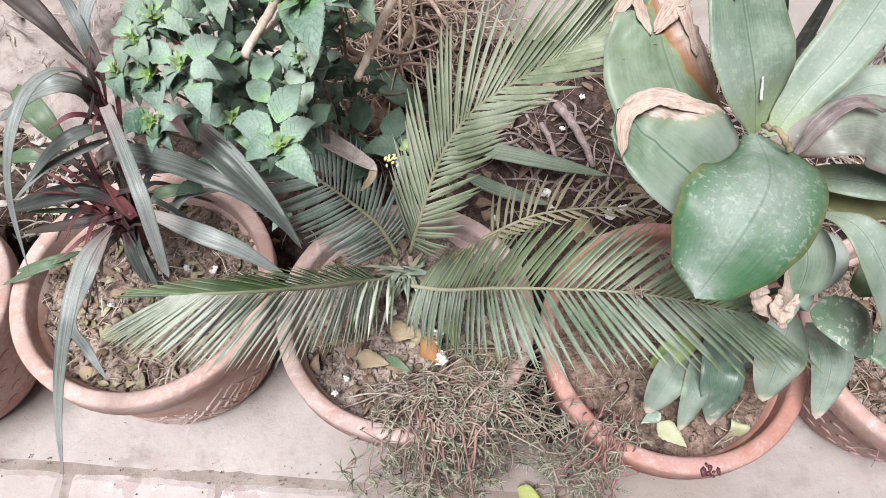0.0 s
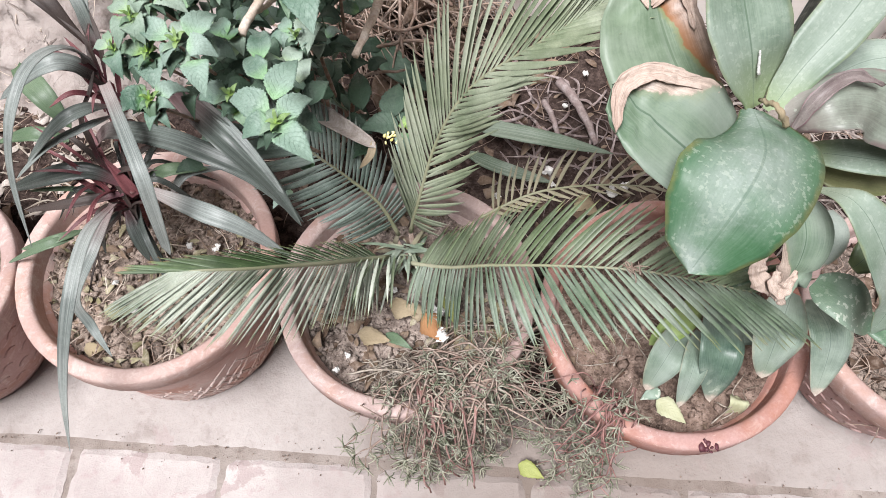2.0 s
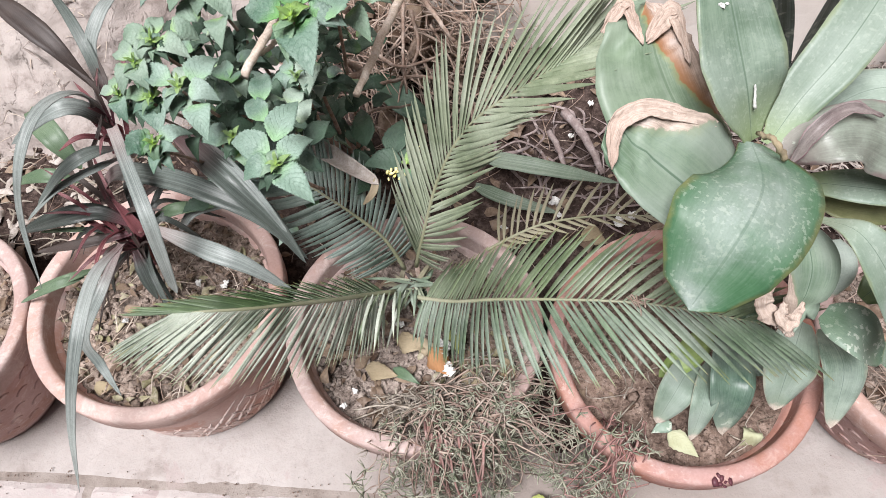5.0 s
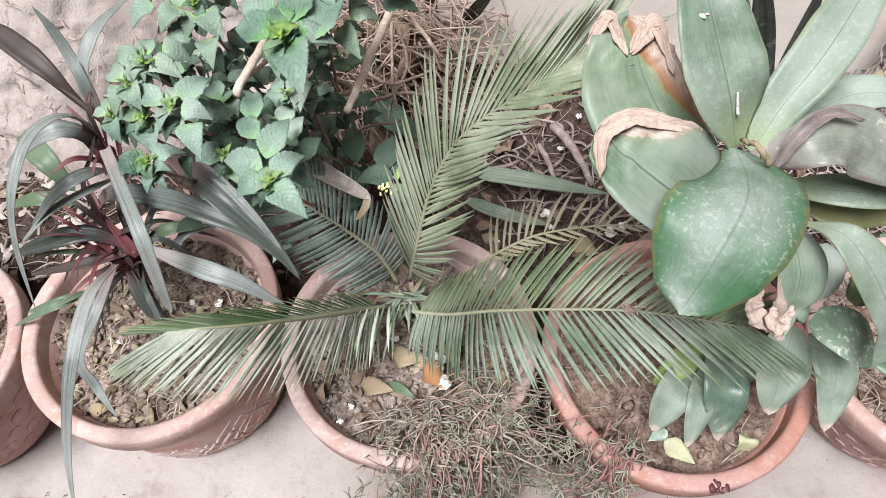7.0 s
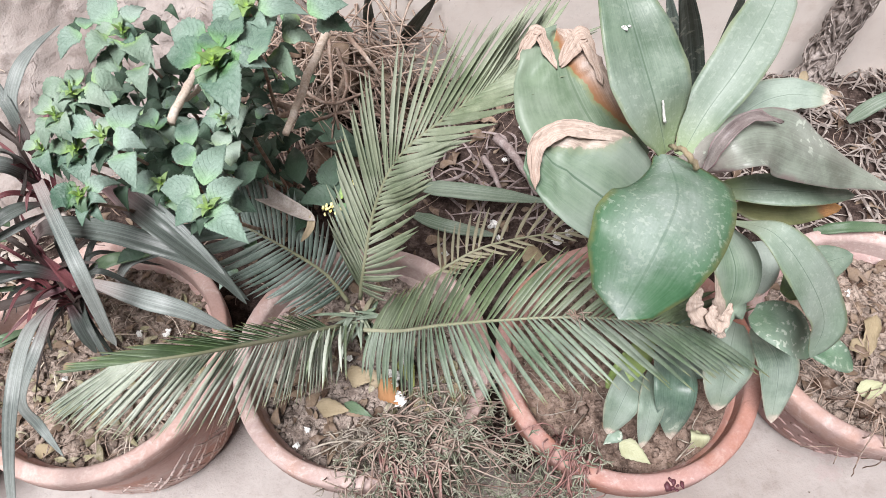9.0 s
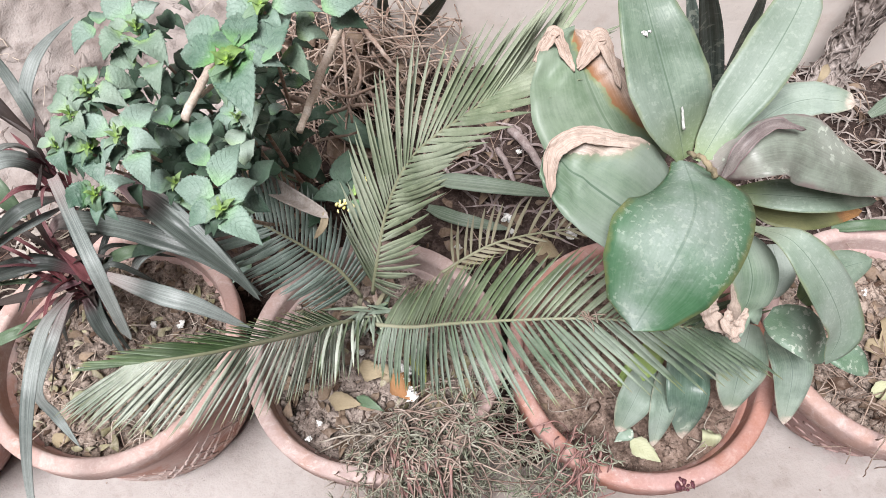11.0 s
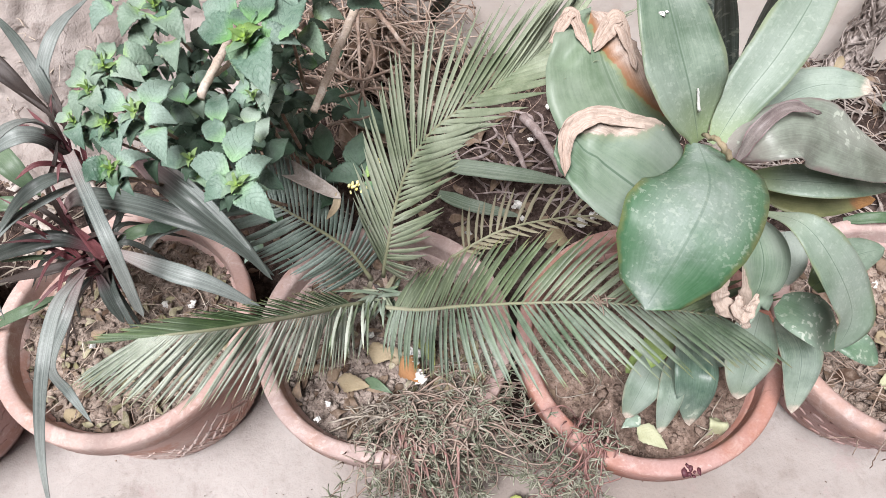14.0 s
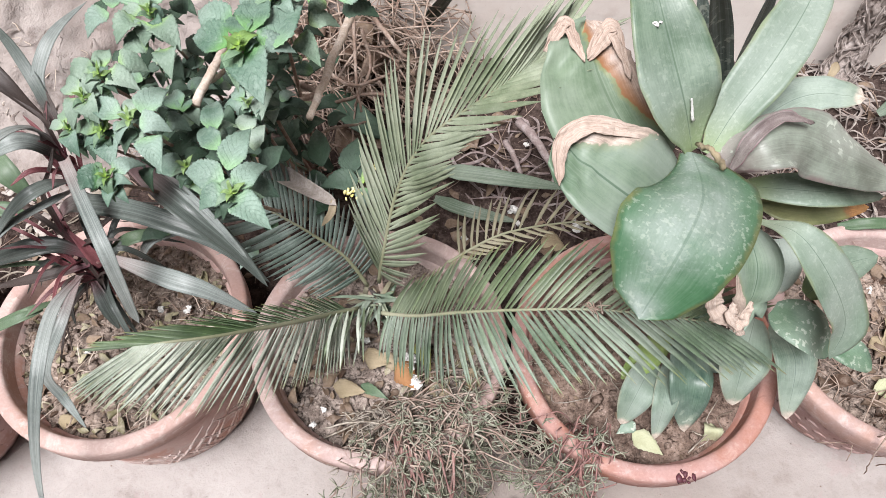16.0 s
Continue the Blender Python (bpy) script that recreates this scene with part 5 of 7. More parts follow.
for end in ((-0.163, 0.433, 0.652), (-0.303, 0.473, 0.640), (-0.309, 0.523, 0.656), (-0.269, 0.515, 0.680), (-0.302, 0.566, 0.696), (-0.320, 0.545, 0.686), (-0.147, 0.570, 0.720), (-0.225, 0.489, 0.628), (-0.357, 0.542, 0.640), (-0.163, 0.573, 0.628), (-0.115, 0.645, 0.723), (-0.261, 0.654, 0.698)):
    lantana_stem(end)
# lowest shoot
L(M_LANT, (-0.174, 0.451, 0.655), (-0.221, 0.474, 0.643), 0.0335, label="large toothed leaf")
L(M_LANT, (-0.171, 0.438, 0.655), (-0.204, 0.430, 0.643), 0.0274)
L(M_LANT, (-0.165, 0.433, 0.655), (-0.126, 0.402, 0.643), 0.0331, label="large toothed leaf")
L(M_LANT, (-0.160, 0.438, 0.660), (-0.133, 0.478, 0.648), 0.0273)
L(M_LANT, (-0.168, 0.459, 0.665), (-0.151, 0.521, 0.653), 0.0318)
L(M_LANT_SHADED, (-0.142, 0.488, 0.620), (-0.126, 0.532, 0.608), 0.0248)
L(M_LANT_FADED, (-0.154, 0.511, 0.630), (-0.146, 0.554, 0.618), 0.0210)
L(M_LANT, (-0.184, 0.495, 0.655), (-0.215, 0.538, 0.643), 0.0255)
L(M_LANT, (-0.191, 0.520, 0.655), (-0.201, 0.582, 0.643), 0.0274)
L(M_LANT, (-0.157, 0.463, 0.630), (-0.127, 0.460, 0.618), 0.0272)
L(M_LANT_FADED, (-0.201, 0.546, 0.620), (-0.189, 0.537, 0.608), 0.0177)
L(M_LANT_SHOOT, (-0.170, 0.437, 0.650), (-0.168, 0.421, 0.638), 0.0145)
L(M_LANT_SHADED, (-0.190, 0.501, 0.630), (-0.212, 0.520, 0.618), 0.0186)
# second shoot
L(M_LANT, (-0.310, 0.476, 0.645), (-0.337, 0.468, 0.633), 0.0285)
L(M_LANT, (-0.298, 0.479, 0.645), (-0.273, 0.502, 0.633), 0.0218)
L(M_LANT_SHOOT, (-0.305, 0.473, 0.645), (-0.301, 0.457, 0.633), 0.0157)
L(M_LANT_SHOOT, (-0.311, 0.483, 0.645), (-0.335, 0.505, 0.633), 0.0135)
L(M_LANT, (-0.313, 0.528, 0.650), (-0.301, 0.491, 0.638), 0.0339)
L(M_LANT_SHADED, (-0.324, 0.493, 0.630), (-0.335, 0.481, 0.618), 0.0169)
# third shoot
L(M_LANT_SHOOT, (-0.317, 0.528, 0.660), (-0.347, 0.534, 0.648), 0.0183)
L(M_LANT_BRIGHT, (-0.311, 0.529, 0.660), (-0.306, 0.542, 0.648), 0.0122)
L(M_LANT_BRIGHT, (-0.314, 0.534, 0.660), (-0.330, 0.561, 0.648), 0.0138)
L(M_LANT_SHADED, (-0.330, 0.543, 0.635), (-0.337, 0.518, 0.623), 0.0237)
L(M_LANT_SHADED, (-0.338, 0.539, 0.630), (-0.354, 0.538, 0.618), 0.0190)
# fourth shoot
L(M_LANT, (-0.280, 0.523, 0.685), (-0.323, 0.547, 0.673), 0.0265)
L(M_LANT, (-0.273, 0.514, 0.685), (-0.282, 0.494, 0.673), 0.0198)
L(M_LANT_FADED, (-0.271, 0.526, 0.685), (-0.271, 0.563, 0.673), 0.0207)
L(M_LANT, (-0.255, 0.520, 0.690), (-0.241, 0.571, 0.678), 0.0329)
L(M_LANT, (-0.257, 0.508, 0.690), (-0.226, 0.504, 0.678), 0.0254)
L(M_LANT, (-0.251, 0.499, 0.680), (-0.239, 0.465, 0.668), 0.0299)
L(M_LANT_BRIGHT, (-0.276, 0.524, 0.685), (-0.290, 0.550, 0.673), 0.0118)
L(M_LANT_SHADED, (-0.288, 0.546, 0.650), (-0.280, 0.528, 0.638), 0.0218)
# fifth shoot, faded
L(M_LANT_FADED, (-0.297, 0.570, 0.700), (-0.264, 0.557, 0.688), 0.0284)
L(M_LANT_FADED, (-0.287, 0.584, 0.700), (-0.260, 0.588, 0.688), 0.0302)
L(M_LANT_FADED, (-0.311, 0.573, 0.700), (-0.343, 0.582, 0.688), 0.0240)
L(M_LANT_FADED, (-0.303, 0.581, 0.700), (-0.309, 0.619, 0.688), 0.0211)
L(M_LANT_FADED, (-0.308, 0.566, 0.700), (-0.316, 0.550, 0.688), 0.0194)
L(M_LANT_FADED, (-0.307, 0.575, 0.700), (-0.327, 0.607, 0.688), 0.0165)
L(M_LANT_SHADED, (-0.307, 0.587, 0.670), (-0.293, 0.580, 0.658), 0.0203)
L(M_LANT, (-0.314, 0.577, 0.670), (-0.321, 0.563, 0.658), 0.0202)
# outermost shoot, faded
L(M_LANT_FADED, (-0.328, 0.556, 0.690), (-0.358, 0.584, 0.678), 0.0240)
L(M_LANT_FADED, (-0.326, 0.547, 0.690), (-0.338, 0.522, 0.678), 0.0238)
L(M_LANT_FADED, (-0.321, 0.551, 0.690), (-0.307, 0.572, 0.678), 0.0254)
L(M_LANT_FADED, (-0.320, 0.544, 0.690), (-0.305, 0.520, 0.678), 0.0283)
L(M_LANT_FADED, (-0.325, 0.557, 0.690), (-0.333, 0.588, 0.678), 0.0180)
# small shoot over the cordyline
L(M_LANT_FADED, (-0.366, 0.549, 0.645), (-0.395, 0.564, 0.633), 0.0141)
L(M_LANT, (-0.360, 0.541, 0.645), (-0.347, 0.515, 0.633), 0.0219)
L(M_LANT_SHOOT, (-0.357, 0.546, 0.645), (-0.346, 0.549, 0.633), 0.0125)
L(M_LANT_SHOOT, (-0.364, 0.554, 0.645), (-0.379, 0.581, 0.633), 0.0110)
# leaves between the shoots
L(M_LANT, (-0.245, 0.578, 0.630), (-0.267, 0.621, 0.618), 0.0260)
L(M_LANT, (-0.240, 0.574, 0.630), (-0.238, 0.608, 0.618), 0.0211)
L(M_LANT, (-0.250, 0.544, 0.645), (-0.227, 0.546, 0.633), 0.0235)
L(M_LANT, (-0.230, 0.494, 0.630), (-0.269, 0.501, 0.618), 0.0277)
L(M_LANT_SHADED, (-0.238, 0.521, 0.610), (-0.214, 0.532, 0.598), 0.0208)
L(M_LANT_SHADED, (-0.236, 0.506, 0.610), (-0.228, 0.493, 0.598), 0.0175)
L(M_LANT_SHADED, (-0.248, 0.534, 0.600), (-0.245, 0.568, 0.588), 0.0261)
L(M_LANT_FADED, (-0.236, 0.589, 0.620), (-0.228, 0.569, 0.608), 0.0215)
L(M_LANT_FADED, (-0.167, 0.537, 0.630), (-0.160, 0.574, 0.618), 0.0238)
L(M_LANT, (-0.167, 0.580, 0.630), (-0.178, 0.567, 0.618), 0.0228)
L(M_LANT, (-0.172, 0.585, 0.630), (-0.189, 0.611, 0.618), 0.0179)
L(M_LANT, (-0.164, 0.583, 0.630), (-0.157, 0.576, 0.618), 0.0163)
L(M_LANT_FADED, (-0.150, 0.601, 0.635), (-0.154, 0.561, 0.623), 0.0311)
L(M_LANT_FADED, (-0.145, 0.594, 0.600), (-0.145, 0.582, 0.588), 0.0203)
L(M_LANT_SHADED, (-0.271, 0.604, 0.600), (-0.286, 0.590, 0.588), 0.0221)
L(M_LANT_SHADED, (-0.235, 0.551, 0.600), (-0.248, 0.537, 0.588), 0.0231)
L(M_LANT_SHADED, (-0.270, 0.568, 0.590), (-0.261, 0.556, 0.578), 0.0252)
L(M_LANT_SHADED, (-0.225, 0.590, 0.600), (-0.242, 0.616, 0.588), 0.0202)
L(M_LANT_SHADED, (-0.276, 0.505, 0.620), (-0.274, 0.485, 0.608), 0.0173)
L(M_LANT_SHADED, (-0.205, 0.596, 0.600), (-0.193, 0.589, 0.588), 0.0203)
L(M_LANT_SHADED, (-0.199, 0.655, 0.600), (-0.179, 0.644, 0.588), 0.0263)
L(M_LANT_SHADED, (-0.270, 0.663, 0.620), (-0.254, 0.643, 0.608), 0.0259)
L(M_LANT_SHADED, (-0.282, 0.664, 0.640), (-0.298, 0.653, 0.628), 0.0237)
# tall shoot with the largest leaves
L(M_LANT, (-0.164, 0.587, 0.715), (-0.213, 0.621, 0.703), 0.0401, label="large toothed leaf")
L(M_LANT, (-0.164, 0.608, 0.715), (-0.209, 0.660, 0.703), 0.0392, label="large toothed leaf")
L(M_LANT, (-0.147, 0.577, 0.715), (-0.125, 0.510, 0.703), 0.0472, label="large toothed leaf")
L(M_LANT_SHOOT, (-0.158, 0.574, 0.720), (-0.153, 0.532, 0.708), 0.0234)
L(M_LANT, (-0.137, 0.582, 0.715), (-0.094, 0.582, 0.703), 0.0326)
L(M_LANT, (-0.139, 0.593, 0.725), (-0.128, 0.660, 0.713), 0.0398, label="large toothed leaf")
L(M_LANT, (-0.122, 0.572, 0.715), (-0.088, 0.661, 0.703), 0.0427, label="large toothed leaf")
L(M_LANT, (-0.150, 0.586, 0.725), (-0.155, 0.645, 0.713), 0.0308)
L(M_LANT_BRIGHT, (-0.146, 0.574, 0.730), (-0.133, 0.604, 0.718), 0.0159)
L(M_LANT_BRIGHT, (-0.151, 0.575, 0.730), (-0.166, 0.599, 0.718), 0.0145)
L(M_LANT_BRIGHT, (-0.148, 0.571, 0.730), (-0.146, 0.571, 0.718), 0.0116)
L(M_LANT_BRIGHT, (-0.150, 0.568, 0.730), (-0.163, 0.573, 0.718), 0.0130)
# top shoot
L(M_LANT, (-0.126, 0.660, 0.725), (-0.157, 0.639, 0.713), 0.0357, label="large toothed leaf")
L(M_LANT, (-0.106, 0.650, 0.725), (-0.053, 0.654, 0.713), 0.0293)
L(M_LANT, (-0.116, 0.665, 0.725), (-0.116, 0.746, 0.713), 0.0389, label="large toothed leaf")
L(M_LANT, (-0.126, 0.668, 0.725), (-0.158, 0.740, 0.713), 0.0390, label="large toothed leaf")
L(M_LANT, (-0.055, 0.667, 0.700), (-0.009, 0.686, 0.688), 0.0385, label="large toothed leaf")
L(M_LANT_SHADED, (-0.051, 0.678, 0.670), (-0.008, 0.676, 0.658), 0.0350)
L(M_LANT_SHOOT, (-0.100, 0.628, 0.680), (-0.074, 0.593, 0.668), 0.0287)
L(M_LANT_SHOOT, (-0.087, 0.648, 0.680), (-0.054, 0.662, 0.668), 0.0259)
L(M_LANT_BRIGHT, (-0.116, 0.649, 0.730), (-0.119, 0.638, 0.718), 0.0153)
L(M_LANT_BRIGHT, (-0.119, 0.653, 0.730), (-0.133, 0.676, 0.718), 0.0138)
L(M_LANT_BRIGHT, (-0.114, 0.653, 0.730), (-0.106, 0.675, 0.718), 0.0138)
L(M_LANT_SHOOT, (-0.067, 0.674, 0.690), (-0.090, 0.660, 0.678), 0.0244)
# pale shoot at the back
L(M_LANT, (-0.274, 0.673, 0.700), (-0.319, 0.743, 0.688), 0.0367, label="large toothed leaf")
L(M_LANT, (-0.263, 0.672, 0.700), (-0.250, 0.717, 0.688), 0.0287)
L(M_LANT_FADED, (-0.272, 0.658, 0.700), (-0.313, 0.687, 0.688), 0.0190)
L(M_LANT, (-0.262, 0.658, 0.700), (-0.249, 0.660, 0.688), 0.0174)
L(M_LANT_FADED, (-0.276, 0.651, 0.700), (-0.300, 0.626, 0.688), 0.0362, label="large toothed leaf")
L(M_LANT_FADED, (-0.262, 0.644, 0.700), (-0.272, 0.627, 0.688), 0.0298)
L(M_LANT_FADED, (-0.253, 0.644, 0.700), (-0.229, 0.616, 0.688), 0.0345)
L(M_LANT_FADED, (-0.247, 0.625, 0.680), (-0.242, 0.589, 0.668), 0.0301)
L(M_LANT_FADED, (-0.270, 0.637, 0.680), (-0.298, 0.621, 0.668), 0.0303)
L(M_LANT_SHOOT, (-0.263, 0.656, 0.710), (-0.271, 0.686, 0.698), 0.0125)
L(M_LANT, (-0.337, 0.713, 0.660), (-0.368, 0.692, 0.648), 0.0307)
L(M_LANT, (-0.335, 0.721, 0.660), (-0.335, 0.755, 0.648), 0.0222)
L(M_LANT_SHADED, (-0.348, 0.728, 0.650), (-0.368, 0.765, 0.638), 0.0191)
L(M_LANT_SHADED, (-0.226, 0.672, 0.620), (-0.260, 0.714, 0.608), 0.0278)
L(M_LANT_SHADED, (-0.242, 0.702, 0.660), (-0.266, 0.740, 0.648), 0.0221)
L(M_LANT_SHADED, (-0.250, 0.667, 0.620), (-0.243, 0.660, 0.608), 0.0173)
# low shoot with the flower head, shade put into its dark leaf colour
L(M_LANT_SHADED, (-0.110, 0.610, 0.460), (-0.122, 0.686, 0.448), 0.0351)
L(M_LANT_SHADED, (-0.069, 0.581, 0.475), (-0.061, 0.655, 0.463), 0.0360)
L(M_LANT_SHADED, (-0.058, 0.570, 0.475), (-0.111, 0.572, 0.463), 0.0339)
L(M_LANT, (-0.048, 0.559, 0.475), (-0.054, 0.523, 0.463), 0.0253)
L(M_LANT_SHADED, (-0.055, 0.575, 0.475), (-0.043, 0.611, 0.463), 0.0227)
L(M_LANT_SHADED, (-0.136, 0.604, 0.440), (-0.098, 0.592, 0.428), 0.0297)
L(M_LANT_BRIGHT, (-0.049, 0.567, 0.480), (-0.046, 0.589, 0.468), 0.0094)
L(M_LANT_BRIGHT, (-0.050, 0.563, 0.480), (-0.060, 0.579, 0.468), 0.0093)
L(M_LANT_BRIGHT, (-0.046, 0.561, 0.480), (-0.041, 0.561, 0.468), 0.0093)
L(M_LANT_SHADED, (-0.167, 0.689, 0.420), (-0.143, 0.757, 0.408), 0.0314)
L(M_LANT_SHADED, (-0.171, 0.690, 0.420), (-0.151, 0.663, 0.408), 0.0272)
L(M_LANT_SHADED, (-0.168, 0.696, 0.420), (-0.186, 0.752, 0.408), 0.0294)
L(M_LANT_SHADED, (-0.172, 0.676, 0.430), (-0.197, 0.668, 0.418), 0.0268)
L(M_LANT_SHADED, (-0.101, 0.564, 0.440), (-0.133, 0.550, 0.428), 0.0233)
lantana_stem((-0.057, 0.574, 0.470), 0.0022, 0.02)
lantana_stem((-0.106, 0.609, 0.455), 0.0022, 0.02)
# more leaves of the outer layer
rnd = random.Random(5)
C00, C10 = Vector((-0.392, 0.728, 0.640)), Vector((-0.099, 0.722, 0.640))
C01, C11 = Vector((-0.355, 0.493, 0.600)), Vector((-0.135, 0.446, 0.600))
for i in range(80):
    a, b = 0.22 + 0.78 * rnd.random(), 0.62 * rnd.random()
    q = C00.lerp(C10, a).lerp(C01.lerp(C11, a), b)
    q.z += rnd.uniform(-0.09, -0.02)
    turn = rnd.gauss(-1.57, 1.3)
    ln = rnd.uniform(0.024, 0.038)
    L(rnd.choice((M_LANT, M_LANT_FADED, M_LANT_SHADED, M_LANT_SHADED)), q, q + Vector((ln * math.cos(turn), ln * math.sin(turn), rnd.uniform(-0.008, 0.004))), ln * 0.6)
    if i % 4 == 0:
        tube("stem", lant, M_CORD_GREEN, (q + Vector((rnd.gauss(0, 0.01), rnd.gauss(0.02, 0.01), -0.06)), q + Vector((0, 0.004, -0.02)), q), 0.0014, 0.0009, n=6, k=5)
# young leaves in the middle of each shoot
for c, size in (((-0.163, 0.433, 0.664), 1.0), ((-0.303, 0.473, 0.652), 0.8), ((-0.309, 0.523, 0.668), 0.9), ((-0.269, 0.515, 0.692), 0.9), ((-0.302, 0.566, 0.708), 0.8), ((-0.320, 0.545, 0.698), 0.7), ((-0.147, 0.570, 0.732), 1.3), ((-0.225, 0.489, 0.640), 0.8), ((-0.357, 0.542, 0.652), 0.6), ((-0.163, 0.573, 0.640), 0.6), ((-0.115, 0.645, 0.735), 1.3), ((-0.261, 0.654, 0.710), 0.7)):
    c = Vector(c)
    for k in range(7):
        turn = k * 1.57 + (k // 4) * 0.78 + rnd.uniform(-0.25, 0.25)
        ln = (0.0065 + 0.0026 * k) * size
        L(M_LANT_BRIGHT if k < 5 else M_LANT_SHOOT, c - Vector((0, 0, 0.0012 * k)), c + Vector((ln * math.cos(turn), ln * math.sin(turn), 0.010 - 0.002 * k)), ln * 0.46, sag=0.001)
    for k in range(7):
        turn = k * 0.9 + rnd.uniform(-0.3, 0.3)
        ln = rnd.uniform(0.016, 0.030) * (0.6 + 0.4 * size)
        q = c - Vector((0, 0, rnd.uniform(0.012, 0.032)))
        L(rnd.choice((M_LANT, M_LANT_SHOOT, M_LANT, M_LANT_SHADED)), q, q + Vector((ln * math.cos(turn), ln * math.sin(turn), rnd.uniform(-0.006, 0.004))), ln * 0.64)
# inner leaves, mostly in the green with shade put into it
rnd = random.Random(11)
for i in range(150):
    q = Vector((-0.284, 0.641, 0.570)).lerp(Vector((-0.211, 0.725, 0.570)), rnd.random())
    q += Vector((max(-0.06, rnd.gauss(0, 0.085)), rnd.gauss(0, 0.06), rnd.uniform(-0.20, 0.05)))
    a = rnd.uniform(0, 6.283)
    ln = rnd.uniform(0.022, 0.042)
    L(rnd.choice((M_LANT_SHADED, M_LANT_SHADED, M_LANT, M_LANT_SHADED)), q, q + Vector((ln * math.cos(a), ln * math.sin(a), rnd.uniform(-0.012, 0.01))), ln * 0.62)

bm = bmesh.new()
for i in range(26):
    a, q = rnd.uniform(0, 6.283), 0.012 * math.sqrt(rnd.random())
    add_clod(bm, Vector((-0.063, 0.543, 0.482)) + Vector((q * math.cos(a), q * math.sin(a), rnd.uniform(0, 0.004))), rnd.uniform(0.0018, 0.003), i, 1)
under(part("flower_head", bm, M_PETAL, None, "small yellow flower head"), lant)
bm = bmesh.new()
for i in range(14):
    a, q = rnd.uniform(0, 6.283), 0.008 * math.sqrt(rnd.random())
    add_clod(bm, Vector((-0.033, 0.597, 0.470)) + Vector((q * math.cos(a), q * math.sin(a), rnd.uniform(0, 0.004))), rnd.uniform(0.001, 0.0018), i, 1)
under(part("flower_head", bm, M_PETAL, None, "small yellow flower head"), lant)
# cut woody stems of the shrub
tube("cut_stem", lant, M_STICK, ((-0.045, 0.946, 0.500), (-0.067, 0.777, 0.550), (-0.082, 0.675, 0.580), (-0.103, 0.588, 0.590)), 0.0072, 0.0050, "bleached cut woody stem", n=18, wobble=0.0016)
tube("cut_stem", lant, M_STICK, ((-0.208, 0.725, 0.600), (-0.207, 0.657, 0.630), (-0.216, 0.615, 0.635), (-0.227, 0.583, 0.630)), 0.0062, 0.0056, "bleached cut woody stem", n=12, wobble=0.0012)
tube("cut_stem", lant, M_STICK, ((-0.204, 0.673, 0.600), (-0.211, 0.649, 0.610), (-0.217, 0.628, 0.620)), 0.0036, 0.0030, n=8, wobble=0.001)
tube("cut_stem", lant, M_TWIG, (LROOT, (-0.205, 0.776, 0.450), (-0.113, 0.711, 0.500), (-0.148, 0.664, 0.530)), 0.006, 0.004, "", n=10, wobble=0.001)

# ---- a dead leaf stub reaching over the bed ----
stub = thing("dead_leaf", (-0.192, 0.646, 0.400), "dried grey-brown leaf stump with a frayed end", "dead leaf")
blade("dry_blade", stub, M_STUB, ((-0.199, 0.634, 0.440), (-0.137, 0.565, 0.485), (-0.083, 0.518, 0.500)), 0.0250, shape="strap", n=28, m=8, fold=0.42, thick=0.002, crumple=0.04, halves=((0.008, 0.010, 0.011, 0.012, 0.0125, 0.011, 0.009, 0.007), (0.008, 0.010, 0.011, 0.012, 0.0125, 0.011, 0.009, 0.006)))
blade("torn_flap", stub, M_TAN, ((-0.086, 0.527, 0.500), (-0.091, 0.511, 0.490), (-0.106, 0.503, 0.475)), 0.0100, shape="strap", n=14, m=4, fold=0.3, thick=0.001, crumple=0.1)

# ---- snake plants and strap leaves behind ----
snake = thing("snake_plant", (0.330, 0.860, 0.165), "dark mottled snake plant by the wall", "snake plant")
S = lambda ctrl, w, **kw: blade("leaf", snake, M_SNAKE, ctrl, w, **{**dict(shape="strap", n=18, m=4, fold=0.22), **kw})
S(((0.599, 0.884, 0.200), (0.518, 0.841, 0.420), (0.402, 0.731, 0.680)), 0.0399, up=(0, -1, 0.3))
S(((0.604, 0.876, 0.200), (0.555, 0.818, 0.400), (0.504, 0.739, 0.640)), 0.0368, up=(0.2, -1, 0.3))
S(((0.583, 0.878, 0.200), (0.515, 0.871, 0.380), (0.449, 0.852, 0.550)), 0.0276, up=(0, -1, 0.3))
S(((0.609, 0.875, 0.200), (0.610, 0.867, 0.360), (0.608, 0.828, 0.480)), 0.0243, up=(0, -1, 0.3))
snake2 = thing("snake_plant", (0.049, 1.063, 0.170), "grey-green snake plant leaf behind the twigs", "snake plant")
blade("leaf", snake2, M_SNAKE, ((0.021, 1.130, 0.180), (0.066, 1.060, 0.320), (0.115, 0.957, 0.480)), 0.0271, shape="strap", n=14, m=4, fold=0.2, up=(0, -1, 0.3))
blade("leaf", snake2, M_SNAKE, ((0.009, 1.132, 0.180), (-0.009, 1.100, 0.300), (-0.002, 1.037, 0.440)), 0.0250, shape="strap", n=14, m=4, fold=0.2, up=(0, -1, 0.3))
aloe = thing("fallen_strap_leaves", (0.148, 0.748, 0.180), "dusty grey-green strap leaves lying on the bed", "leaves")
A = lambda ctrl, w, mat=M_STRAP, **kw: blade("leaf", aloe, mat, ctrl, w, **{**dict(shape="strap", n=16, m=4, fold=0.15, wave=0.03), **kw})
A(((0.056, 0.772, 0.210), (0.144, 0.732, 0.235), (0.293, 0.707, 0.215)), 0.0300)
A(((0.043, 0.718, 0.200), (0.100, 0.677, 0.215), (0.188, 0.657, 0.200)), 0.0238)
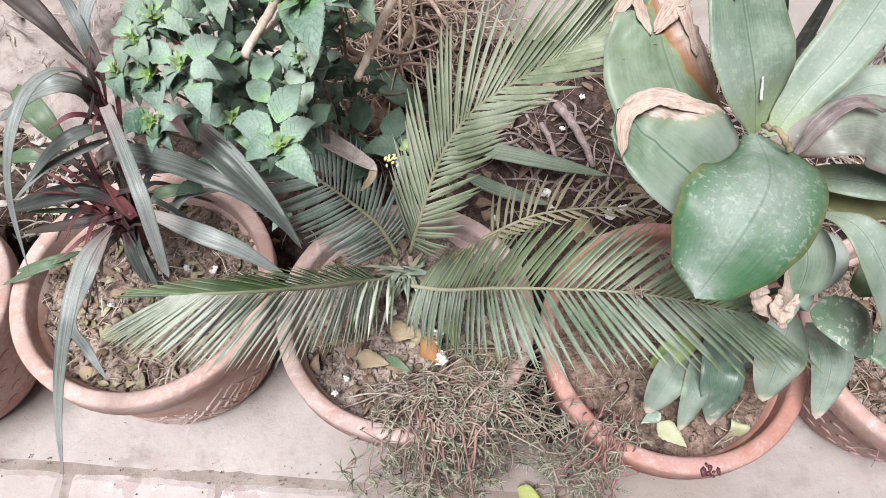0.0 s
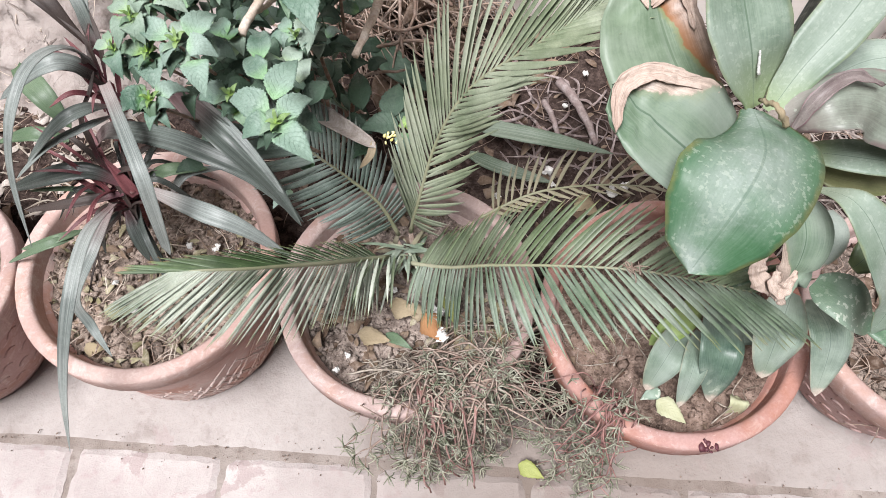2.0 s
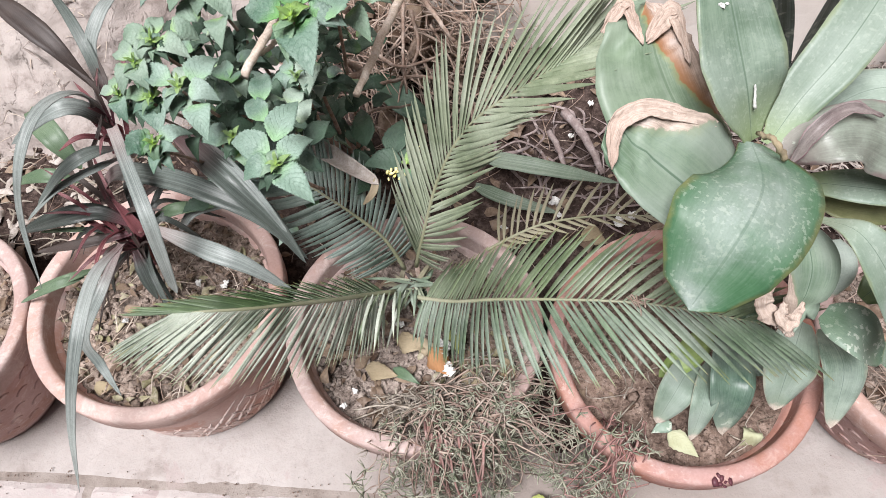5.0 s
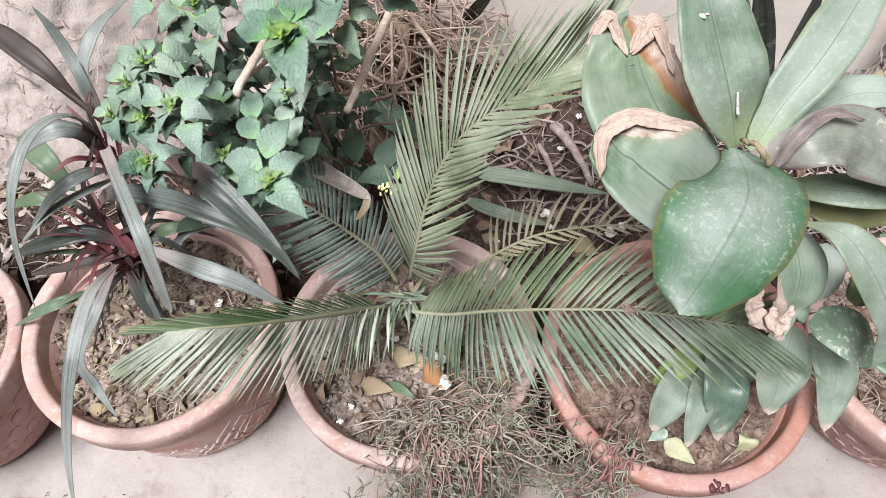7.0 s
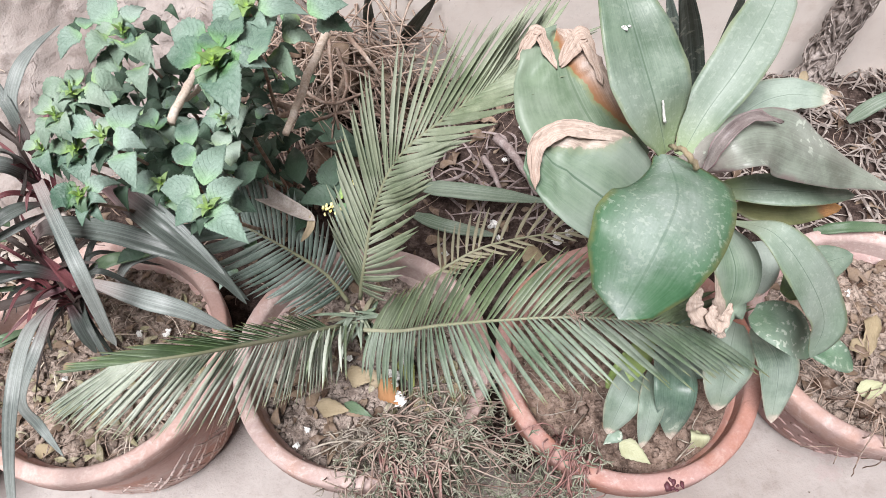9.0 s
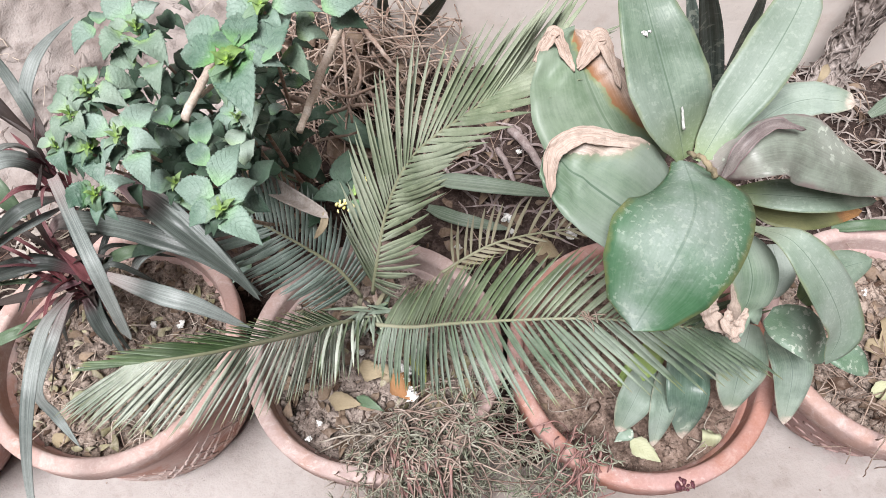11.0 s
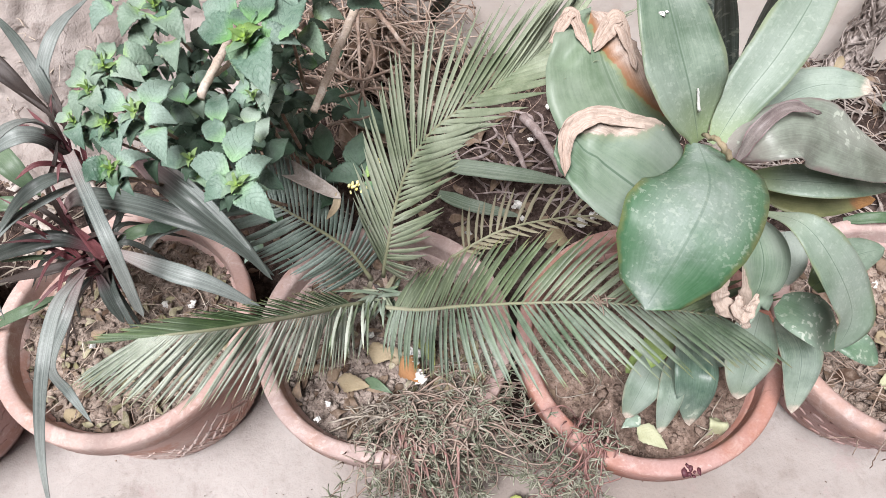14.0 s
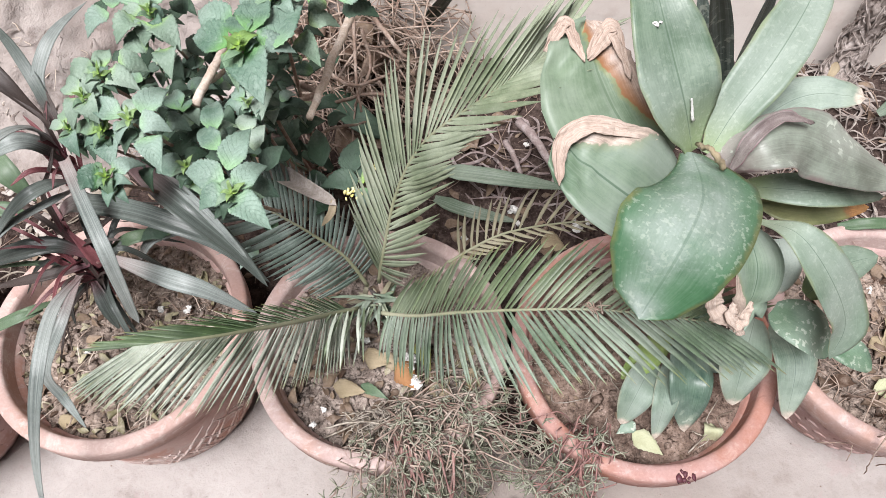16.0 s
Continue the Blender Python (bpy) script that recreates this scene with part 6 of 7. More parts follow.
A(((-0.149, 0.967, 0.240), (-0.089, 0.850, 0.280), (-0.027, 0.818, 0.250)), 0.0470, M_LANT_SHADED, fold=0.2)
A(((-0.135, 0.765, 0.240), (-0.170, 0.782, 0.270), (-0.237, 0.829, 0.250)), 0.0260, M_LANT_SHADED, fold=0.2)
A(((0.871, 0.826, 0.220), (0.918, 0.833, 0.260), (0.999, 0.846, 0.280)), 0.0273)
A(((0.704, 0.583, 0.240), (0.758, 0.572, 0.260), (0.854, 0.571, 0.240)), 0.0188, M_CORD_GREEN)

# ---- the twisted trunk against the wall ----
M_LIME_BITS = dry_material("leaf_scraps", (0.22, 0.20, 0.11), (0.47, 0.43, 0.28), (0.50, 0.45, 0.36))
M_TRUNK = dry_material("pale_bark", (0.17, 0.135, 0.12), (0.54, 0.47, 0.43), (0.60, 0.53, 0.50))
vine = thing("twisted_trunk", (0.800, 0.895, 0.165), "rough twisted grey trunk leaning towards the wall", "trunk")
spine = curve_points(((0.798, 0.894, 0.234), (0.823, 0.921, 0.263), (0.837, 0.940, 0.315), (0.845, 0.944, 0.375), (0.854, 0.947, 0.431), (0.853, 0.948, 0.481)), 30)
bm = bmesh.new()
rings = []
for i in range(31 * 3 - 2):
    f = i / 3
    k0 = min(29, int(f))
    p = spine[k0].lerp(spine[k0 + 1], f - k0)
    ring = []
    for j in range(36):
        a = 2 * math.pi * j / 36
        ridge = abs(noise.noise((math.cos(a + i * 0.03) * 3.2, math.sin(a + i * 0.03) * 3.2, i * 0.055))) + 0.5 * abs(noise.noise((math.cos(a) * 6, math.sin(a) * 6, i * 0.06)))
        rr = 0.025 * (0.80 + 0.55 * ridge + 0.22 * noise.noise((i * 0.12, 4, 1)))
        ring.append(bm.verts.new(p + Vector((rr * math.cos(a), rr * math.sin(a), 0.006 * noise.noise((a * 3, i * 0.4, 0))))))
    rings.append(ring)
for p, q in zip(rings, rings[1:]):
    for j in range(36):
        bm.faces.new((p[j], p[(j + 1) % 36], q[(j + 1) % 36], q[j]))
under(part("trunk_wood", bm, M_TRUNK, None, "deeply furrowed grey bark"), vine)
for j in range(300):
    g_ = random.Random(j + 500)
    i = g_.randrange(1, 28)
    a = g_.uniform(2.6, 6.8)
    rr = 0.025 * g_.uniform(0.85, 1.15)
    along = (spine[i + 1] - spine[i - 1]).normalized()
    wind = Vector((-math.sin(a), math.cos(a), 0))
    q = spine[i] + Vector((rr * math.cos(a), rr * math.sin(a), 0))
    d = (along + wind * g_.gauss(0, 0.5)).normalized() * g_.uniform(0.02, 0.055)
    out = Vector((math.cos(a), math.sin(a), 0)) * g_.uniform(0.001, 0.007)
    if j % 3:
        tube("bark_fibre", vine, M_TRUNK, (q - d * 0.5, q + out, q + d * 0.5 + out * g_.uniform(0, 1.6)), g_.uniform(0.0011, 0.0022), 0.0007, n=6, k=5, wobble=0.0012, seed=j)
    else:
        blade("bark_flake", vine, M_TRUNK, (q - d * 0.5, q + out, q + d * 0.5 + out), g_.uniform(0.003, 0.008), shape="lance", n=6, m=2, fold=0.3, crumple=0.15, up=(math.cos(a), math.sin(a), 0.1), seed=j)
blade("dry_leaf", vine, M_TAN, ((0.749, 0.850, 0.340), (0.724, 0.817, 0.350), (0.716, 0.811, 0.330)), 0.016, shape="ovate", n=8)

# ---- roots and dry twigs on the bed ----
def loose_twig(name, mat, ctrl, r0, r1, label, cat="twig", **kw):
    ob = tube(name, None, mat, ctrl, r0, r1, **{**dict(n=14, k=6, wobble=0.0012), **kw})
    return tagged(ob, label, cat)


loose_twig("root", M_ROOT, ((0.210, 0.864, 0.220), (0.239, 0.804, 0.225), (0.269, 0.738, 0.200)), 0.0095, 0.006, "smooth grey root lying on the bed", "root", wobble=0.0012, k=8)
loose_twig("root", M_ROOT, ((0.182, 0.835, 0.200), (0.197, 0.784, 0.205), (0.204, 0.750, 0.190)), 0.006, 0.004, "smooth grey root lying on the bed", "root", wobble=0.0012, k=8)
loose_twig("twig", M_TWIG, ((-0.066, 0.893, 0.460), (-0.067, 0.821, 0.440), (-0.061, 0.739, 0.420)), 0.0032, 0.002, "thin hanging dry twig")
loose_twig("twig", M_TWIG, ((-0.053, 0.873, 0.460), (-0.045, 0.817, 0.430), (-0.074, 0.770, 0.400)), 0.003, 0.002, "thin hanging dry twig")
loose_twig("twig", M_TWIG, ((-0.034, 0.897, 0.460), (-0.009, 0.855, 0.450), (0.013, 0.844, 0.420)), 0.0042, 0.003, "short straight dry twig")
loose_twig("twig", M_TWIG, ((-0.110, 0.778, 0.400), (-0.036, 0.772, 0.420), (0.047, 0.795, 0.360)), 0.0032, 0.002, "thin dry twig across the heap")
loose_twig("twig", M_TWIG, ((-0.117, 0.833, 0.420), (-0.069, 0.774, 0.440), (0.000, 0.842, 0.400)), 0.0032, 0.002, "thin dry twig across the heap")
loose_twig("twig", M_TWIG, ((-0.152, 0.734, 0.360), (-0.112, 0.743, 0.380), (-0.060, 0.768, 0.360)), 0.003, 0.002, "thin dry twig across the heap")
rnd = random.Random(21)
heap = thing("twig_heap", (-0.057, 1.072, 0.170), "tangled heap of thin dry brown twigs", "twigs", kind="stuff")
bm = bmesh.new()
HEAP_A, HEAP_B = Vector((-0.203, 1.000, 0.300)), Vector((0.081, 0.992, 0.240))
for i in range(460):
    c = HEAP_A.lerp(HEAP_B, rnd.random()) + Vector((rnd.gauss(0, 0.03), rnd.gauss(0, 0.075), 0))
    c.z = bed_height(c.x, c.y) + rnd.uniform(0.0, 0.27) * (1 - rnd.random() * 0.5)
    a = rnd.gauss(-0.9, 0.9)
    ln = rnd.uniform(0.06, 0.20)
    d = Vector((math.cos(a), math.sin(a), rnd.uniform(-0.7, 0.5))) * ln * 0.5
    bow = Vector((rnd.gauss(0, 0.015), rnd.gauss(0, 0.015), rnd.uniform(0, 0.03)))
    add_tube(bm, (c - d, c - d * 0.3 + bow, c + d * 0.4 + bow, c + d), rnd.uniform(0.0012, 0.003), 0.0009, 8, 4, 0.001, i)
under(part("twigs", bm, M_TWIG), heap)
# crumpled brown leaves caught in the heap
bm = bmesh.new()
for i in range(80):
    c = HEAP_A.lerp(HEAP_B, rnd.random() * 0.9 - 0.15) + Vector((rnd.gauss(0, 0.03), rnd.gauss(0, 0.07), 0))
    c.z = bed_height(c.x, c.y) + rnd.uniform(0.02, 0.17)
    a = rnd.uniform(0, 6.28)
    ln = rnd.uniform(0.03, 0.07)
    d = Vector((math.cos(a), math.sin(a), rnd.uniform(-0.6, 0.3))) * ln
    add_blade(bm, (c, c + d * 0.5 + Vector((0, 0, 0.012)), c + d), ln * rnd.uniform(0.5, 0.9), "ovate", 8, 4, rnd.uniform(-0.5, 0.5), wave=0.2, ragged=0.5, turn=rnd.uniform(-60, 60), seed=i)
under(part("crumpled_leaves", bm, M_LITTER), heap)


# ---- litter over the bed ----
def litter(name, label, count, place, size, mat, shape="leaf", seed=0):
    r = random.Random(seed)
    bm = bmesh.new()
    for i in range(count):
        x, y, z = place(r)
        a = r.uniform(0, 6.283)
        ln = size * r.uniform(0.5, 1.6)
        d = Vector((math.cos(a), math.sin(a), r.uniform(-0.08, 0.25))) * ln
        p = Vector((x, y, z + 0.002))
        if shape == "leaf":
            add_blade(bm, (p, p + d * 0.5 + Vector((0, 0, ln * r.uniform(0.05, 0.3))), p + d), ln * r.uniform(0.35, 0.7), "ovate", 6, 4, r.uniform(-0.45, 0.45), wave=0.15, turn=r.uniform(-35, 35), seed=i)
        elif shape == "strip":
            bend = Vector((r.gauss(0, 0.17), r.gauss(0, 0.17), r.uniform(0, 0.3))) * ln
            add_blade(bm, (p, p + d * 0.5 + bend, p + d + bend * 0.3), r.uniform(0.002, 0.006), "lance", 7, 2, 0.3, turn=r.uniform(-50, 50), seed=i)
        else:
            bend = Vector((r.gauss(0, 0.3), r.gauss(0, 0.3), r.uniform(0, 0.4))) * ln
            add_tube(bm, (p, p + d * 0.5 + bend, p + d + bend * 0.2), r.uniform(0.0006, 0.0016), 0.0005, 6, 4, 0.0006, i)
    return tagged(part(name, bm, mat), label, "litter", kind="stuff")


def on_bed(x0, x1, y0, y1):
    def place(r):
        x, y = r.uniform(x0, x1), r.uniform(y0, y1)
        return x, y, bed_height(x, y)
    return place


def in_pot(k, part_of=1.0, angle=(0, 6.283)):
    (cx, cy), rim = POTS[k][0], POTS[k][1]

    def place(r):
        a, q = r.uniform(*angle), (rim - 0.03) * math.sqrt(r.random()) * part_of
        x, y = cx + q * math.cos(a), cy + q * math.sin(a)
        return x, y, soil_level(k, x, y)
    return place


litter("leaf_litter", "brown dead leaves strewn over the bed", 420, on_bed(-1.0, 1.1, 0.60, 1.03), 0.026, M_LITTER, seed=1)
litter("twig_litter", "fine dry twigs strewn over the bed", 380, on_bed(-1.0, 1.1, 0.60, 1.03), 0.06, M_TWIG, "twig", 2)
litter("bark_strips", "dry grey bark strips piled on the bed", 1000, on_bed(0.52, 1.15, 0.58, 1.04), 0.05, M_BARK, "strip", 3)
def on_skirt(r):
    x, z = r.uniform(-1.0, -0.25), r.uniform(0.16, 0.40)
    return x, slope_y(x, z) - 0.003, z


litter("straw_bits", "straw and dry stalks caught on the rough wall foot", 90, on_skirt, 0.035, M_STICK, "twig", 14)
litter("dark_bits", "dark dry stalks along the wall foot", 80, on_skirt, 0.04, M_BARK, "strip", 15)
litter("pale_stalks", "pale dry stalks and scraps behind the pots", 150, on_bed(-1.0, -0.5, 0.62, 0.86), 0.045, M_MOSS, "strip", 51)
litter("leaf_litter", "pale dead leaves behind the pots", 70, on_bed(-1.0, -0.5, 0.62, 0.86), 0.03, M_STUB, seed=52)
litter("purple_stalks", "dry purplish stalks on the bed", 90, on_bed(0.10, 0.30, 0.66, 0.90), 0.06, M_ROOT, "strip", 4)
litter("pot_litter", "dry leaf crumbs on the pot soil", 150, in_pot(0), 0.016, M_LITTER, seed=5)
litter("pot_litter", "dry leaf crumbs on the pot soil", 170, in_pot(1, 0.95), 0.022, M_LITTER, seed=6)
litter("pot_litter", "dry leaf crumbs on the pot soil", 50, in_pot(2), 0.012, M_LITTER, seed=7)
litter("pot_litter", "dry leaf crumbs on the pot soil", 130, in_pot(4), 0.026, M_LITTER, seed=8)
litter("pot_litter", "dry leaf crumbs on the pot soil", 110, in_pot(3), 0.024, M_LITTER, seed=9)


def by_the_cycad(r):
    p = Vector((-0.085, 0.447, 0.240)).lerp(Vector((0.115, 0.423, 0.240)), r.random()).lerp(Vector((0.007, 0.341, 0.240)), 0.9 * r.random() ** 0.7)
    return p.x, p.y, soil_level(1, p.x, p.y) + 0.004


litter("crumpled_leaves", "crumpled brown dead leaves heaped by the cycad", 26, by_the_cycad, 0.026, M_LITTER, seed=41)
litter("crumpled_leaves", "crumpled yellowish leaves heaped by the cycad", 12, by_the_cycad, 0.022, M_LIME_BITS, seed=42)
litter("green_bits", "yellow-green leaf scraps on the pot soil", 85, in_pot(0), 0.019, M_LIME_BITS, seed=31)
litter("straw_bits", "pale straw strewn on the pot soil", 70, in_pot(0), 0.030, M_STICK, "twig", 33)
litter("green_bits", "yellow-green leaf scraps on the pot soil", 30, in_pot(1), 0.018, M_LIME_BITS, seed=32)
litter("pot_twigs", "fine dry stalks on the pot soil", 80, in_pot(0), 0.03, M_TWIG, "twig", 10)
litter("pot_twigs", "fine dry stalks on the pot soil", 60, in_pot(2), 0.035, M_MOSS, "twig", 11)
litter("pot_twigs", "fine dry stalks on the pot soil", 150, in_pot(4), 0.05, M_TWIG, "twig", 12)
bm = bmesh.new()
for i in range(420):
    x, y = rnd.uniform(-1.0, 1.1), rnd.uniform(0.6, 1.04)
    s = 0.003 + 0.010 * rnd.random() ** 3
    add_clod(bm, (x, y, bed_height(x, y)), s, i)
tagged(part("bed_clods", bm, M_BED), "dark soil clods on the bed, shade added to their colour", "clods", kind="stuff")
bm = bmesh.new()
for i in range(60):
    x = rnd.uniform(-1.1, -0.3)
    y = rnd.uniform(0.86, 1.02)
    add_clod(bm, (x, y, bed_height(x, y) + 0.01), rnd.uniform(0.002, 0.006), i)
tagged(part("plaster_rubble", bm, M_WALL), "broken pale plaster rubble along the wall foot", "rubble", kind="stuff")

# added dark soil heap, stands for shade and debris between two pots
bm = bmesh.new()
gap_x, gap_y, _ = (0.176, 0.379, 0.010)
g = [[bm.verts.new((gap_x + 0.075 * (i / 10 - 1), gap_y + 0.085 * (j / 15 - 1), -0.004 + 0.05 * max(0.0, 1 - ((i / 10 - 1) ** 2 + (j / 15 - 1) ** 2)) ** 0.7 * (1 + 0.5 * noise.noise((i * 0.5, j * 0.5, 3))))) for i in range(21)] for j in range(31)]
for a, b in zip(g, g[1:]):
    for i in range(20):
        bm.faces.new((a[i], a[i + 1], b[i + 1], b[i]))
tagged(part("gap_shade_soil", bm, M_BED), "dark soil heap added to deepen the shade between two pots", "soil", kind="stuff")

# ---- dry creeper spilling over the middle pot ----
def creeper(label, stems, starts, ends, needles, seed, mat_s=M_MOSS, mat_n=M_MOSS_GREEN, floor=0.008, arch=0.262):
    """Thin bent stems that end in star-like tufts of needle leaves."""
    r = random.Random(seed)
    c = thing("dry_creeper", starts(r), label, "creeper", kind="stuff")
    bs, bn = bmesh.new(), bmesh.new()

    def tuft(q, axis, count, size):
        for j in range(count):
            d = (axis * 0.45 + Vector((r.gauss(0, 1), r.gauss(0, 1), r.gauss(0.15, 0.7))).normalized()).normalized()
            ln = size * r.uniform(0.6, 1.1)
            bend = Vector((r.gauss(0, 1), r.gauss(0, 1), r.gauss(0, 1) - 0.3)) * ln * 0.12
            add_tube(bn, (q, q + d * ln * 0.5 + bend, q + d * ln + bend * r.uniform(-1, 1)), 0.0012, 0.0006, 4, 4, 0, j)

    for i in range(stems):
        p, e = Vector(starts(r)), Vector(ends(r))
        e.z = max(e.z, floor)
        top = p.lerp(e, r.uniform(0.3, 0.55)) + Vector((r.gauss(0, 0.014), r.gauss(0, 0.012), 0))
        top.z = max(p.z, arch) + r.uniform(0.004, 0.03)
        low = top.lerp(e, 0.55) + Vector((r.gauss(0, 0.02), r.uniform(-0.025, 0.0), r.uniform(-0.01, 0.02)))
        pts = (p, top, low, e)
        add_tube(bs, pts, r.uniform(0.0011, 0.0019), 0.0008, 14, 4, 0.0013, i)
        line = curve_points(pts, 24)
        if needles:
            tuft(line[24], (line[24] - line[22]).normalized(), needles, r.uniform(0.017, 0.029))
            for k in (r.randrange(6, 13), r.randrange(11, 18), r.randrange(16, 23)):
                if r.random() < 0.75:
                    side = (Vector((r.gauss(0, 1), r.gauss(0, 1), r.gauss(0.3, 0.6)))).normalized()
                    q = line[k] + side * r.uniform(0.008, 0.02)
                    add_tube(bs, (line[k], line[k].lerp(q, 0.5) + Vector((0, 0, 0.002)), q), 0.001, 0.0007, 5, 4, 0.0004, k)
                    tuft(q, side, needles - 2, r.uniform(0.012, 0.022))
    under(part("stems", bs, mat_s), c)
    under(part("needles", bn, mat_n), c)
    return c


M_PINKISH = dry_material("creeper_stems", (0.26, 0.17, 0.14), (0.52, 0.42, 0.35), (0.54, 0.46, 0.40))
PX, PY = POTS[1][0]


def creeper_start(r):
    while True:
        a = radians(r.gauss(298, 26))
        q = 0.172 - 0.11 * r.random() ** 2.2
        x, y = PX + q * math.cos(a), PY + q * math.sin(a)
        if y < PY - 0.085:
            break
    return x, y, soil_level(1, x, y)


def creeper_end(r):
    if r.random() < 0.36:
        return PX + r.uniform(0.14, 0.27), PY - r.uniform(0.02, 0.20), r.uniform(0.10, 0.24)
    a = radians(r.gauss(285, 20))
    q = r.uniform(0.17, 0.25)
    return PX + q * math.cos(a) + 0.01, PY + q * math.sin(a), r.uniform(0.0, 0.19)


creeper("dry grey-green creeper with needle leaves spilling over the rim", 130, creeper_start, creeper_end, 8, 3, M_PINKISH)


def mat_end(r):
    a = radians(r.gauss(290, 24))
    q = r.uniform(0.10, 0.19)
    x, y = PX + q * math.cos(a), PY + q * math.sin(a)
    return x, y, soil_level(1, x, y) + r.uniform(0.004, 0.02)


pink = thing("creeper_stem_bundle", (PX + 0.06, PY - 0.19, 0.2), "pinkish bare creeper stems hanging over the rim", "creeper", kind="stuff")
bm = bmesh.new()
r_ = random.Random(8)
for i in range(11):
    x = PX + r_.uniform(0.02, 0.11)
    a = Vector((x - 0.01, PY - 0.13, 0.235))
    b = Vector((x, PY - 0.19, 0.268))
    c = Vector((x + r_.uniform(-0.02, 0.03), PY - 0.215 - r_.uniform(0, 0.03), r_.uniform(0.10, 0.18)))
    d = c + Vector((r_.uniform(-0.02, 0.03), r_.uniform(-0.03, 0.01), -r_.uniform(0.05, 0.09)))
    add_tube(bm, (a, b, c, d), 0.0021, 0.0014, 12, 5, 0.001, i)
under(part("stems", bm, M_PINK), pink)


creeper("dry creeper stems matted over the pot soil", 46, creeper_start, mat_end, 6, 4, mat_n=M_MOSS, arch=0.225)
RX, RY = POTS[2][0]


def rim_start(r):
    a = radians(r.uniform(218, 245))
    x, y = RX + 0.15 * math.cos(a), RY + 0.15 * math.sin(a)
    return x, y, soil_level(2, x, y)


def rim_end(r):
    a = radians(r.gauss(232, 10))
    q = r.uniform(0.19, 0.26)
    return RX + q * math.cos(a), RY + q * math.sin(a), r.uniform(0.0, 0.22)


creeper("thin reddish creeper strands hanging over a pot rim", 34, rim_start, rim_end, 7, 5, M_PINK, M_MOSS_GREEN)


def right_start(r):
    a = radians(r.uniform(215, 285))
    x, y = POTS[4][0][0] + 0.13 * math.cos(a), POTS[4][0][1] + 0.13 * math.sin(a)
    return x, y, soil_level(4, x, y)


def right_end(r):
    a = radians(r.gauss(248, 14))
    q = r.uniform(0.17, 0.205)
    return POTS[4][0][0] + q * math.cos(a), POTS[4][0][1] + q * math.sin(a), r.uniform(0.13, 0.24)


creeper("pale dry strands hanging over the stamped pot", 12, right_start, right_end, 0, 6, M_TWIG, M_TWIG)


# ---- fallen leaves and chips ----
def fallen(mat, base, tip, width, label, sag=0.004, lift=0.009, **kw):
    b, t = Vector(base), Vector(tip)
    b.z, t.z = soil_at(b.x, b.y) + lift, soil_at(t.x, t.y) + lift
    mid = (b + t) / 2
    sag += max(0.0, soil_at(mid.x, mid.y) + 0.004 - mid.z)
    ob = blade("fallen_leaf", None, mat, (b, (b + t) / 2 + Vector((0, 0, sag)), t), width, **{**dict(shape="ovate", n=14, m=4, fold=0.1, teeth=0.05, wave=0.05), **kw})
    return tagged(ob, label, "leaf")


fallen(M_YELLOW, (0.303, 0.269, 0.232), (0.341, 0.236, 0.226), 0.0291, "pale yellow toothed leaf fallen on the soil")
fallen(M_YELLOW, (0.418, 0.276, 0.226), (0.410, 0.238, 0.228), 0.0275, "pale yellow-green leaf fallen on the soil")
fallen(M_LIME, (0.123, 0.220, 0.010), (0.165, 0.197, 0.012), 0.0282, "yellow-green leaf fallen on the ground")
fallen(M_LIME, (0.004, 0.424, 0.245), (0.019, 0.373, 0.250), 0.0272, "lime leaf standing in the litter", lift=0.030, turn=25)
fallen(M_ORANGE, (-0.032, 0.387, 0.240), (0.001, 0.348, 0.246), 0.0369, "crumpled orange-brown fallen leaf", lift=0.036, wave=0.2, fold=-0.2)
fallen(M_TAN, (-0.128, 0.369, 0.236), (-0.077, 0.355, 0.240), 0.0287, "dry tan leaf fallen on the soil", lift=0.016, wave=0.15)
fallen(M_CORD_GREEN, (-0.087, 0.369, 0.240), (-0.044, 0.340, 0.238), 0.0168, "green leaf fallen on the soil", lift=0.016)
fallen(M_TAN, (-0.081, 0.410, 0.238), (-0.038, 0.396, 0.242), 0.0327, "dry tan leaf fallen on the soil", lift=0.016, wave=0.2)
fallen(M_TAN, (-0.051, 0.396, 0.244), (-0.024, 0.407, 0.246), 0.0293, "dry tan leaf fallen on the soil", lift=0.016, wave=0.2)
fallen(M_TAN, (0.015, 0.350, 0.238), (0.057, 0.338, 0.240), 0.0285, "dry tan leaf fallen on the soil", lift=0.016, wave=0.2)
fallen(M_TAN, (0.067, 0.372, 0.240), (0.103, 0.343, 0.240), 0.0303, "dry tan leaf fallen on the soil", lift=0.016, wave=0.2)
fallen(M_TAN, (0.224, 0.630, 0.205), (0.270, 0.615, 0.205), 0.0391, "golden-brown leaf fallen on the bed", wave=0.1)
fallen(M_YELLOW, (-0.508, 0.396, 0.235), (-0.468, 0.407, 0.236), 0.0241, "faded yellow leaf fallen on the soil")
fallen(M_TAN, (-0.535, 0.342, 0.226), (-0.502, 0.346, 0.226), 0.0220, "dry leaf fallen on the soil")
fallen(M_YELLOW, (0.679, 0.314, 0.222), (0.730, 0.316, 0.224), 0.0288, "pale yellow leaf fallen in the pot")
fallen(M_TAN, (0.749, 0.428, 0.222), (0.705, 0.356, 0.222), 0.0299, "dry pale leaf fallen in the pot", wave=0.2)
fallen(M_TAN, (0.703, 0.394, 0.222), (0.713, 0.355, 0.222), 0.0261, "dry pale leaf fallen in the pot", wave=0.2)
fallen(M_TI_SPOT, (0.309, 0.283, 0.240), (0.281, 0.270, 0.228), 0.0213, "small green leaf lying on the soil")


